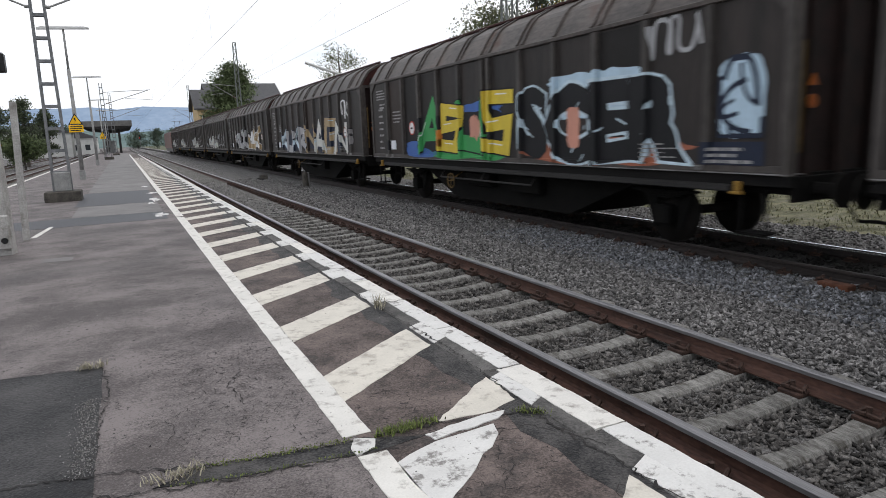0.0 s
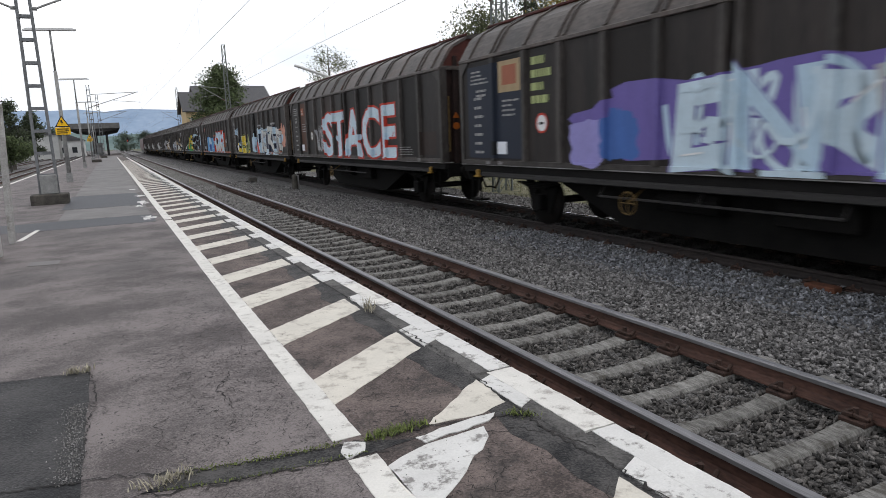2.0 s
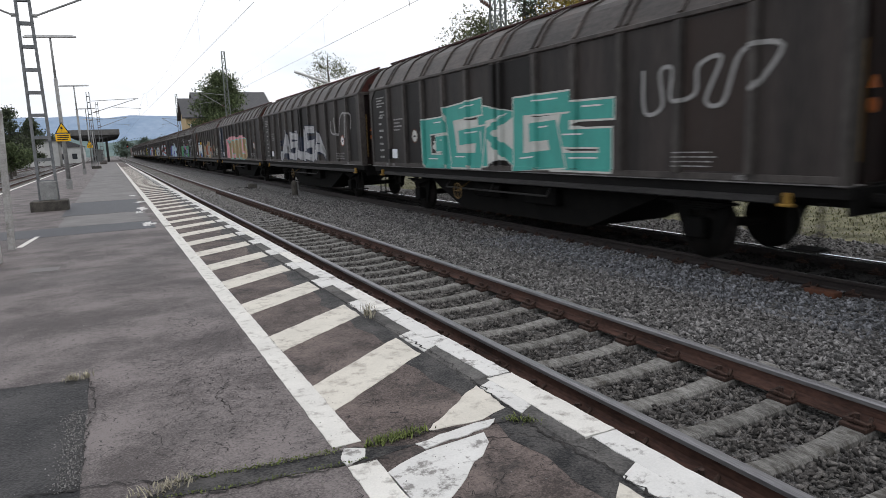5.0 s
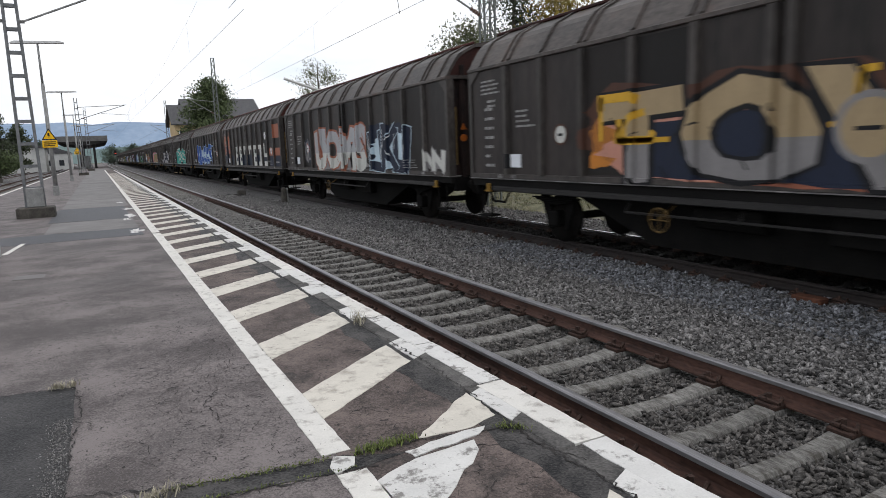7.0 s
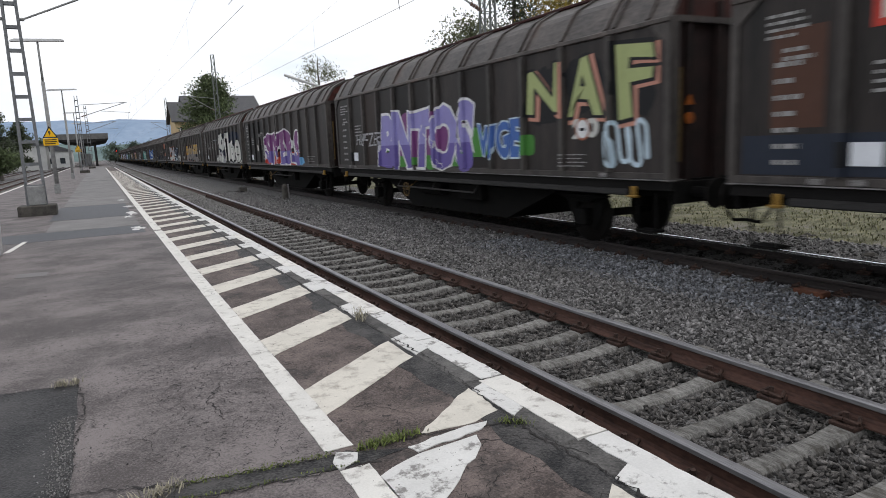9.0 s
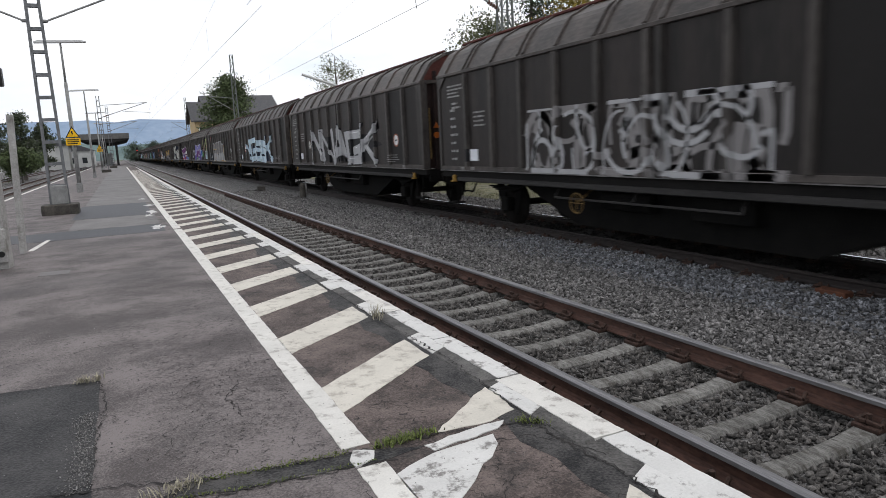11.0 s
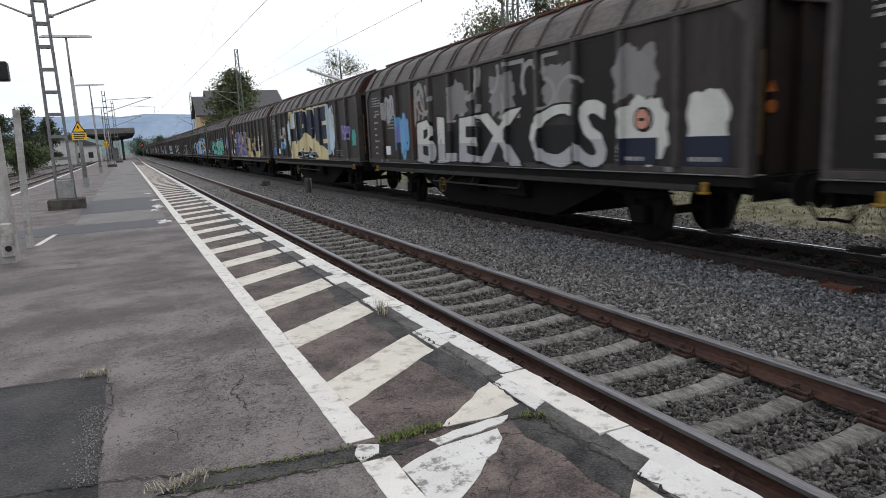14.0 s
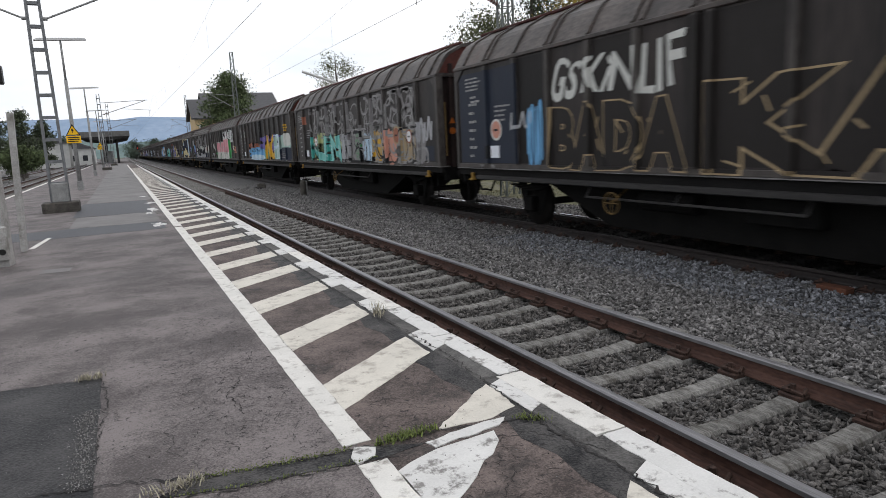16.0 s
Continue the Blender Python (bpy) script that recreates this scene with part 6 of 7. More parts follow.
    patch(w, 9.0, 15.2, 0.6, 1.85, "azure", 0.12, 151)
    for letter, a, b in (("H", 3.2, 4.15), ("E", 4.4, 5.15), ("R", 5.4, 6.45), ("Z", 6.65, 7.65)):
        wt(w, letter, a, b, 0.10, 1.43, "offwhite", "black", fat=0.03, rim=0.05, wave=0.08, layer=3)
        arcs(w, a, b, 0.15, 1.4, "ice", 2, int(a * 50), 0.02, 6)
    stroke(w, [(7.7, 0.95), (8.0, 1.1), (8.3, 0.2), (8.05, 1.7), (8.3, 0.9), (9.1, 0.75), (8.6, 1.0), (9.0, 1.05)], 0.02, "black", 6, "thin black sprayed strokes")
    for letter, a, b in (("F", 9.2, 10.1), ("E", 10.4, 11.6), ("O", 11.85, 13.4)):
        wt(w, letter, a, b, 0.08, 1.58, "offwhite", "black", fat=0.03, rim=0.05, wave=0.08, layer=3)
        arcs(w, a, b, 0.15, 1.6, "ice", 3, int(a * 50), 0.02, 6)
    blocks(w, 2, 13.6, 15.2, 0.08, 1.7, "offwhite", "black", 153)
    # teal bubble letters
    w = W[21]
    patch(w, 4.2, 12.9, 0.05, 1.2, "navy", 0.12, 53)
    wt(w, "ECASKEA", 4.4, 12.8, 0.10, 1.32, "aqua", "black", fat=0.055, rim=0.04, wave=0.10, shade="teal")
    for i in range(14):
        patch(w, 4.6 + 0.58 * i, 4.85 + 0.58 * i, 0.15 + 0.3 * (i % 3), 0.4 + 0.3 * (i % 3), "teal" if i % 4 else "gold", 0.3, 154 + i, 6, 14)
    for i in range(5):
        tag(w, 6.6 + 1.2 * i, 7.5 + 1.2 * i, 1.15, 1.5, "ice", 240 + i, 0.016, 3)
    for i in range(5):
        patch(w, 7.4 + i * 1.3, 7.9 + i * 1.3, 1.4, 2.0, "dim", 0.3, 54 + i)
    tag(w, 14.4, 15.2, 0.5, 1.5, "lilac", 55, 0.04, 9)
    # blue capitals with yellow rims, cream letters
    w = W[22]
    panel(w, 1.72, 2.2, 1.66, 2.0, "red", 4)
    panel(w, 1.82, 2.1, 1.74, 1.92, "offwhite", 5)
    tag(w, 2.95, 3.75, 1.42, 1.62, "white", 266, 0.018, 9)
    tag(w, 3.0, 3.5, 1.08, 1.34, "white", 267, 0.02, 6)
    tag(w, 3.0, 3.4, 0.75, 0.98, "white", 268, 0.02, 5)
    panel(w, 2.95, 3.65, 1.03, 1.055, "offwhite", 5)
    panel(w, 2.98, 3.5, 0.70, 0.725, "offwhite", 5)
    bars(w, 2.9, 3.7, 0.18, 0.55, 5, "chalk", 66, solid_row=0.35)
    tag(w, 2.2, 2.75, 0.66, 0.95, "offwhite", 269, 0.018, 6)
    tag(w, 0.5, 1.3, 0.15, 0.55, "offwhite", 56)
    wt(w, "FIRE", 3.8, 8.0, 0.06, 1.72, "indigo", "cream", fat=0.055, rim=0.02, wave=0.07, shade="sand")
    arcs(w, 3.9, 7.9, 0.15, 1.6, "violet", 16, 157, 0.07, 6)
    patch(w, 8.0, 13.6, 0.5, 1.2, "violet", 0.3, 57)
    blocks(w, 5, 8.3, 13.4, 0.05, 1.45, "cream", "black", 328, fill2="sand")
    # tall dark capitals on cream
    w = W[23]
    patch(w, 4.3, 12.2, 0.0, 2.30, "ice", 0.14, 58)
    patch(w, 4.7, 11.6, 0.0, 1.3, "cream", 0.10, 59, 1)
    wt(w, "HIPPIE", 4.8, 11.5, 0.08, 2.22, "navy", "cream", fat=0.07, rim=0.03, wave=0.03, fill2="slate")
    patch(w, 4.2, 5.0, 0.7, 2.0, "ice", 0.4, 158)
    patch(w, 11.3, 12.6, 0.1, 2.25, "ice", 0.35, 159)
    lay_on(w, "spray_field", [(4.8, 0.02), (5.7, 0.02), (8.0, 0.72), (10.3, 0.02), (11.5, 0.02), (11.5, 0.40), (8.05, 1.22), (4.8, 0.42)],
           [(0, 1, 2, 7), (2, 3, 6, 7), (3, 4, 5, 6)], "cream", 7, "cream sprayed chevron")
    patch(w, 6.1, 9.9, 0.0, 0.36, "sooty", 0.2, 60, 8)
    tag(w, 6.6, 9.4, 0.1, 0.4, "ice", 160, 0.015, 14, 9)
    tag(w, 11.9, 12.6, 1.2, 2.1, "offwhite", 61, 0.03, 8)
    tag(w, 13.4, 14.6, 0.8, 1.3, "lilac", 62, 0.04, 9)
    patch(w, 14.7, 15.2, 0.5, 1.2, "teal", 0.3, 63)
    panel(w, 0.5, 1.2, 0.15, 0.6, "blue", 1)
    tag(w, 2.9, 3.8, 0.9, 1.6, "offwhite", 64, 0.03)
    tag(w, 2.8, 3.8, 0.5, 0.85, "sky", 65, 0.05)
    # washed-out white capitals
    w = W[24]
    panel(w, 0.5, 2.9, 0.15, 2.0, "umber", 0)
    tag(w, 1.8, 2.6, 1.3, 2.0, "silver", 66, 0.06)
    patch(w, 2.8, 3.8, 0.3, 1.4, "lilac", 0.4, 67)
    tag(w, 2.8, 3.7, 0.2, 1.5, "sky", 68, 0.06, 8)
    patch(w, 3.9, 4.9, 0.2, 2.0, "rust", 0.3, 69)
    for i in range(4):
        patch(w, 6.4 + 2.1 * i, 7.6 + 2.1 * i, 1.1, 2.1, "grey", 0.35, 70 + i)
    arcs(w, 4.3, 13.0, 1.1, 2.2, "chalk", 22, 170, 0.05, 2)
    patch(w, 4.2, 13.2, 0.02, 0.9, "black", 0.2, 171, 2)
    wt(w, "BLEX", 4.4, 9.9, 0.05, 1.22, "offwhite", "black", fat=0.025, rim=0.03, wave=0.08, fill2="silver", layer=4)
    wt(w, "CS", 10.2, 12.7, 0.05, 1.25, "offwhite", "black", fat=0.025, rim=0.03, wave=0.08, fill2="silver", layer=4)
    patch(w, 12.9, 14.1, 0.1, 1.25, "offwhite", 0.25, 172, 3)
    patch(w, 14.4, 15.25, 0.3, 1.25, "offwhite", 0.2, 173, 3)
    for a in (13.0, 14.4):
        panel(w, a, a + 0.85, 0.12, 0.55, "navy", 8)
        bars(w, a + 0.1, a + 0.75, 0.18, 0.3, 1, "chalk", 12, 9)
    disc(w, 13.5, 0.85, 0.2, "salmon", "black", 10)
    # pink on green
    w = W[25]
    tag(w, 2.5, 3.9, 0.7, 1.3, "offwhite", 74, 0.03, 8)
    patch(w, 3.9, 13.2, 0.0, 0.7, "green", 0.2, 75)
    patch(w, 4.5, 7.0, 0.5, 1.5, "green", 0.4, 76)
    patch(w, 10.6, 13.0, 0.4, 1.5, "green", 0.4, 77)
    patch(w, 12.3, 13.0, 0.75, 1.3, "lime", 0.1, 78, 1)
    wt(w, "THE", 4.8, 8.9, 0.03, 1.35, "pink", "offwhite", fat=0.065, rim=0.03, wave=0.05, fill2="offwhite", shade="navy")
    patch(w, 8.7, 11.5, 0.0, 1.62, "offwhite", 0.04, 175, 4)
    patch(w, 8.85, 11.35, 0.5, 1.54, "pink", 0.05, 176, 5)
    patch(w, 9.7, 10.35, 0.35, 0.95, "navy", 0.15, 177, 6)
    patch(w, 9.85, 10.2, 0.42, 0.85, "green", 0.15, 178, 7)
    for i, a in enumerate((9.0, 10.3, 11.7)):
        tag(w, a, a + 0.9, 1.55, 2.15, "white", 79 + i, 0.04, 4)
    tag(w, 13.0, 13.8, 1.25, 2.2, "white", 83, 0.05, 4)
    bars(w, 14.0, 14.9, 0.45, 0.95, 3, "salmon", 84, solid_row=0.7)
    wt(w, "CO", 14.05, 14.4, 0.75, 0.98, "lime", None, fat=0.03)
    # gold capitals, sky and violet clouds
    w = W[26]
    tag(w, 2.2, 3.0, 1.4, 2.0, "offwhite", 85, 0.025, 8)
    patch(w, 3.7, 7.9, 0.3, 1.12, "brick", 0.3, 86)
    arcs(w, 4.1, 7.6, 0.55, 1.05, "black", 12, 186, 0.03, 3)
    patch(w, 4.0, 8.9, 0.0, 0.80, "sky", 0.12, 87, 1)
    patch(w, 4.1, 8.7, 0.0, 0.35, "ice", 0.12, 88, 2)
    patch(w, 7.6, 14.0, 0.4, 1.45, "violet", 0.25, 89, 1)
    patch(w, 8.4, 10.0, 0.05, 0.8, "mint", 0.3, 90, 2)
    wt(w, "NO", 9.2, 11.5, 0.05, 1.42, "gold", "black", fat=0.05, rim=0.035, wave=0.04, slant=0.35)
    patch(w, 11.4, 15.2, 0.0, 0.9, "navy", 0.2, 189, 1)
    patch(w, 11.6, 13.2, 0.04, 1.42, "celadon", 0.12, 211, 3)
    patch(w, 12.9, 15.3, 0.55, 1.35, "celadon", 0.10, 212, 3)
    patch(w, 13.6, 15.3, 0.75, 1.42, "offwhite", 0.12, 213, 4)
    patch(w, 12.9, 15.3, 0.0, 0.72, "navy", 0.12, 214, 5)
    patch(w, 12.15, 12.55, 0.75, 1.1, "navy", 0.2, 215, 5)
    patch(w, 12.2, 12.5, 0.78, 0.95, "white", 0.2, 216, 6)
    bars(w, 13.2, 14.6, 0.16, 0.55, 4, "chalk", 217, 7, 0.25)
    arcs(w, 11.7, 13.1, 0.1, 1.35, "ice", 7, 218, 0.04, 6)
    bars(w, 14.1, 15.0, 1.5, 1.9, 3, "gold", 91, solid_row=0.6)
    # pale arches over a small teal piece
    w = W[27]
    panel(w, 1.6, 2.1, 1.65, 2.0, "brick", 4)
    panel(w, 0.4, 1.6, 0.1, 2.2, "dim", 0)
    for i, (a, b) in enumerate(((2.95, 3.9), (4.2, 5.1), (5.4, 6.3), (6.6, 7.5), (8.1, 9.05), (9.4, 10.3), (10.6, 11.5), (11.85, 12.75), (13.1, 14.0))):
        patch(w, a - 0.05, b + 0.05, 0.7, 2.28, "dim", 0.15, 92 + i)
        arcs(w, a, b, 0.9, 2.2, "grey", 7, 97 + i, 0.045)
        arcs(w, a, b, 0.9, 2.2, "chalk", 4, 197 + i, 0.022, 5)
    patch(w, 2.7, 7.2, 0.05, 1.2, "lime", 0.25, 192, 1)
    blocks(w, 4, 2.9, 6.8, 0.08, 1.02, "aqua", "black", 283, fill2="teal")
    for a, b, c in ((6.9, 8.3, "silver"), (8.0, 9.6, "grey"), (9.3, 10.8, "pale"), (8.6, 9.4, "green"), (10.5, 11.5, "gold"), (11.5, 13.0, "salmon"), (12.6, 14.2, "sand"), (13.6, 14.8, "grey")):
        patch(w, a, b, 0.05, 1.15, c, 0.3, a * 3.0, 2)
        arcs(w, a, b, 0.08, 1.2, "chalk", 5, int(a * 10), 0.035, 4)
        arcs(w, a, b, 0.08, 1.1, "black", 3, int(a * 11), 0.03, 5)
    disc(w, 12.6, 0.9, 0.28, "brick", "sand", 9)
    tag(w, 14.2, 15.2, 0.7, 1.3, "silver", 103, 0.05, 8)
    panel(w, 14.1, 15.2, 0.15, 0.55, "slate", 0)
    # outlined capitals
    w = W[28]
    panel(w, 0.4, 3.0, 0.12, 2.2, "slate", 0)
    disc(w, 2.1, 0.86, 0.24, "salmon", "offwhite", 9)
    wt(w, "GSKiNLIF", 4.1, 7.5, 1.36, 2.1, "offwhite", None, fat=0.02, wave=0.12, slant=0.15)
    tag(w, 2.6, 3.6, 0.85, 1.2, "silver", 104, 0.035)
    tag(w, 3.3, 3.9, 0.1, 1.3, "sky", 105, 0.03, 10)
    wt(w, "BADA", 4.2, 7.6, 0.05, 1.22, "wagon", "sand", fat=0.06, rim=0.018, wave=0.03)
    wt(w, "KAPE", 7.95, 14.6, 0.05, 1.34, "wagon", "sand", fat=0.06, rim=0.018, wave=0.03)
    for k in (29, 30):
        blocks(W[k], 4, 4.0, 10.0, 0.05, 1.4, "silver", "navy", 330 + k)
    set_type([(t, f) for t, f in sorted(words)])
    for w, text, a, kw in jobs:
        word(w, text, *a, **kw)


PALE_GRIT = material("pale_grit", (0.14, 0.135, 0.13), (0.3, 0.29, 0.28), scale=30, rough=0.9, bump=0, vary=0.4, islands=True)

RUST_PLATE = material("rust_plate", (0.055, 0.024, 0.015), (0.11, 0.045, 0.026), scale=8, rough=0.85, bump=0.3)
RED_LENS = material("red_lens", (0.6, 0.02, 0.01), (0.7, 0.03, 0.02), scale=3, rough=0.3, bump=0)
RED_LENS.node_tree.nodes["Principled BSDF"].inputs["Emission Color"].default_value = (1.0, 0.05, 0.03, 1)
RED_LENS.node_tree.nodes["Principled BSDF"].inputs["Emission Strength"].default_value = 1.5

# ---- the place ----
LEAVES = leaf_shapes(np.random.default_rng(3))
STONES = stone_shapes(14, np.random.default_rng(4))
build_ground()
BX, BZ = build_ballast()
build_left_bed()
platform = build_platform()

# ridges in the haze-tinted hill colours
build_hill("hill_far", HILL_FAR, 1400, [(-1700, 40)] + [(-1500 + 60 * i, 96 + 14 * noise.noise((i * 0.23, 1, 0)) + 8 * noise.noise((i * 0.7, 5, 0)) - 0.012 * max(0, 60 * i - 1500)) for i in range(54)] + [(1900, 40)], "wooded hills on the horizon with blue haze in their colour")
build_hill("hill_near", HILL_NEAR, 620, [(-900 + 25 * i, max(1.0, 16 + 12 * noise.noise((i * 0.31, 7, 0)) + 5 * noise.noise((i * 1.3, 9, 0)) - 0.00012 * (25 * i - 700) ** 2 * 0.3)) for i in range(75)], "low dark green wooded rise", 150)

SLEEPER_ME, OILY_SHADE_ME, CLIP_ME = sleeper_mesh(), sleeper_mesh(OILY_SHADE_SLEEPER), clip_mesh()
build_track(C1, "rusty track with concrete sleepers beside the platform", -20, 215, 74, z=Z1)
build_track(C2, "track under the goods train with concrete sleepers", -18, 110, 44, shaded=True)
for xc in (-7.6, -12.6):
    build_track(xc, "dark track on the other side of the platform", 50, 90, 0, 0.65, 0.0)

# loose ballast
nr = np.random.default_rng(12)


def lay_stones(name, x0, x1, y0, y1, per, size, label, mat=STONE):
    n = int((x1 - x0) * (y1 - y0) * per)
    p = np.stack([nr.uniform(x0, x1, n), nr.uniform(y0, y1, n), np.zeros(n)], 1)
    p[:, 2] = np.interp(p[:, 0], BX, BZ) + nr.uniform(-0.012, 0.018, n)
    # sleepers of the near tracks stay clear
    ph = np.abs((p[:, 1] - FIRST + SLEEPER / 2) % SLEEPER - SLEEPER / 2)
    on1 = (np.abs(p[:, 0] - C1) < 1.28) & (ph < 0.10)
    on2 = (np.abs(p[:, 0] - C2) < 1.28) & (ph < 0.10)
    rails = np.zeros(n, bool)
    for c in (C1, C2):
        for s in (-1, 1):
            rails |= np.abs(p[:, 0] - c - s * 0.7535) < 0.10
    p = p[~(on1 | on2 | rails)]
    me = scatter(name, STONES, p, nr.uniform(0.55, 1.35, len(p)) * size, mat, nr, lie=0.45)
    return tagged(new(name, me), label, "ballast", kind="stuff")


lay_stones("ballast_stones", 2.35, 5.0, 0.6, 9.0, 850, 0.034, "loose dark crushed ballast stones between the rails", STONE_BROWN)
lay_stones("ballast_stones", 5.0, 6.9, 1.2, 9.0, 900, 0.034, "loose brownish grey crushed ballast stones", STONE)
lay_stones("ballast_stones", 6.7, 8.22, 2.0, 12.0, 620, 0.036, "loose fresh pale grey ballast stones beside the far rail", STONE_PALE)
lay_stones("ballast_stones", 2.5, 5.0, 9.0, 18.0, 520, 0.038, "loose dark crushed ballast stones between the rails", STONE_BROWN)
lay_stones("ballast_stones", 5.0, 7.2, 9.0, 18.0, 560, 0.038, "loose brownish grey crushed ballast stones", STONE)
lay_stones("ballast_stones", 7.0, 8.22, 12.0, 24.0, 330, 0.042, "loose grey ballast stones beside the far rail", STONE)
lay_stones("ballast_stones", 2.6, 7.2, 18.0, 36.0, 240, 0.048, "loose brownish grey crushed ballast stones", STONE)
lay_stones("ballast_stones", 10.0, 12.2, 2.5, 26.0, 170, 0.042, "loose grey ballast stones behind the far track", STONE)
# these stones take the same shade-darkened colour as the strip below
lay_stones("ballast_stones", 8.2, 10.0, 2.0, 24.0, 220, 0.036, "loose ballast stones under the train", OILY_SHADE_BALLAST)

# grass behind the train and low stones
pl = [(x, y, np.interp(x, [10.3, 11.2, 12.5, 15, 20], [-0.72, -0.62, -0.5, -0.42, -0.4])) for x, y in zip(nr.uniform(11.7, 17, 12000), nr.uniform(2, 32, 12000)) if noise.noise((x * 0.6, y * 0.6, 2)) > -0.15]
blades("grass", pl, 0.07, PALE_BLADE, "short rough grass behind the far track", 5, 0.7, 0.012)
blades("dry_grass", pl[::5], 0.10, DRY_BLADE, "dry bleached grass behind the far track", 6, 0.8, 0.010)
for i in range(6):
    bm = bmesh.new()
    bmesh.ops.create_icosphere(bm, subdivisions=2, radius=0.17)
    for v in bm.verts:
        v.co *= 1 + 0.7 * noise.noise(v.co * 6 + Vector((i * 7, 0, 0)))
        v.co.z *= 0.55
    bx, by = 11.0 + 3.2 * ((i * 0.37) % 1), 6.0 + 1.9 * i
    rock = solid("boulder", bm, POST_CONCRETE_DARK, "pale rough stone block lying in the grass", "stone", group="stones behind the track")
    rock.matrix_basis = pose(bx, by, -0.56, 0, 0, 40 * i)

# platform furniture
mast = build_ladder_mast(-1.72, 22.5, 8.6)
for s in (-1, 1):
    bm = bmesh.new()
    rod(bm, (s * 0.15, 0, 5.55), (s * 0.32, 0, 5.55), 0.05, None, 8)
    rod(bm, (s * 0.30, 0, 5.56), (s * 2.6, 0, 6.55), 0.028, None, 8)
    part("bracket_arm", bm, STEEL_GREY, mast)
bm = bmesh.new()
box(bm, -0.2, -0.22, 0.30, 0.24, 0.1, 0.86, 0.02)
part("junction_box", bm, STEEL_GREY, mast, "pale weathered junction box")
build_ladder_mast(-1.4, 83, 8.4, block=True)
build_ladder_mast(-0.9, 116, 9.6, block=True)
build_cantilever(-1.2, 83, 6.1, 4.8, 5.8)
build_cantilever(-1.2, 116, 5.6, 4.4, 5.8)

lamp = build_lamp()
lamp.matrix_basis = pose(-1.86, 36.2, 0)
for y in (61, 91, 118):
    copy_thing(lamp, pose(-1.88 - 0.001 * y, y, 0))
build_sign(-1.86, 36.02, 2.62)
build_sign(-1.97, 90.82, 2.75)

post = thing("platform_post", "weathered grey concrete post beside the platform with a switch box", "post", pose(-1.66, 11.75, 0))
bm = bmesh.new()
prism(bm, [(-0.26, -0.1), (-0.02, -0.12), (0.02, 0.12), (-0.24, 0.14)], -0.02, 2.25)
part("column", bm, POST_CONCRETE, post)
bm = bmesh.new()
box(bm, -0.17, -0.22, 0.10, 0.01, -0.115, 0.62, 0.02)
sb = part("switch_box", bm, POST_CONCRETE, post)
bm = bmesh.new()
rod(bm, (-0.07, -0.22, 0.24), (-0.07, -0.25, 0.24), 0.045, None, 12)
part("lock", bm, BLACK, sb)
pole = thing("sign_post", "slim grey steel post leaning on the platform", "post", pose(-1.69, 13.4, 0))
bm = bmesh.new()
prism(bm, [(-0.05, -0.05), (0.05, -0.05), (0.05, 0.05), (-0.05, 0.05)], -0.02, 2.38)
for v in bm.verts:
    if v.co.z > 1:
        v.co.x += 0.10
part("post", bm, POST_CONCRETE, pole)
spk = thing("loudspeaker_post", "black loudspeaker on a slim platform post", "loudspeaker", pose(-2.3, 14.0, 0))
bm = bmesh.new()
rod(bm, (-0.3, 0, -0.02), (-0.3, 0, 3.3), 0.05)
part("post", bm, STEEL_GREY, spk)
bm = bmesh.new()
box(bm, -0.3, -0.12, 2.92, 0.62, 0.12, 3.25, 0.02)
part("speaker_box", bm, BLACK, spk)
build_canopy()

# stub post between the tracks
stub = thing("marker_post", "short dark round-topped post between the tracks", "post", pose(7.17, 28.8, -0.6))
bm = bmesh.new()
rod(bm, (0, 0, -0.05), (0, 0, 0.62), 0.14, 0.12, 10)
rod(bm, (0, 0, 0.62), (0, 0, 0.70), 0.12, 0.06, 10)
part("post", bm, POST_CONCRETE_DARK, stub)
bm = bmesh.new()
rod(bm, (0.17, 0.1, -0.05), (0.17, 0.1, 0.66), 0.06, 0.05, 8)
part("cable_tube", bm, STEEL_GREY, stub)

# coiled cable and a box lying in the ballast, a rusty plate by the far track
coil = thing("cable_coil", "dark cable loop and small box lying on the ballast", "cable", pose(6.5, 36.5, -0.62))
bm = bmesh.new()
ring = [Vector((0.45 * math.cos(a * 0.35), 0.9 * math.sin(a * 0.35), 0.05 + 0.05 * math.sin(a))) for a in range(16)]
for a, b in zip(ring, ring[1:]):
    rod(bm, a, b, 0.05, None, 6)
part("cable", bm, IRON, coil)
bm = bmesh.new()
box(bm, 0.1, -0.2, -0.03, 0.5, 0.25, 0.3, 0.04)
part("box", bm, POST_CONCRETE_DARK, coil)
plate = thing("rusty_plate", "small rusty steel plate beside the far rail", "plate", pose(7.93, 5.05, -0.53))
bm = bmesh.new()
box(bm, -0.09, -0.2, -0.03, 0.09, 0.2, 0.05, 0.012)
part("plate", bm, RUST_PLATE, plate)
signal = thing("railway_signal", "distant black signal head on a mast showing red", "signal", pose(6.5, 276, -0.6))
bm = bmesh.new()
rod(bm, (0, 0, 0), (0, 0, 5.6), 0.09)
part("mast", bm, MAST_STEEL, signal)
bm = bmesh.new()
box(bm, -0.35, -0.1, 3.9, 0.35, 0.1, 5.7, 0.05)
head = part("signal_head", bm, BLACK, signal)
bm = bmesh.new()
rod(bm, (0, -0.1, 4.5), (0, -0.14, 4.5), 0.16, None, 12)
part("lens", bm, RED_LENS, head, "lit red signal lens")

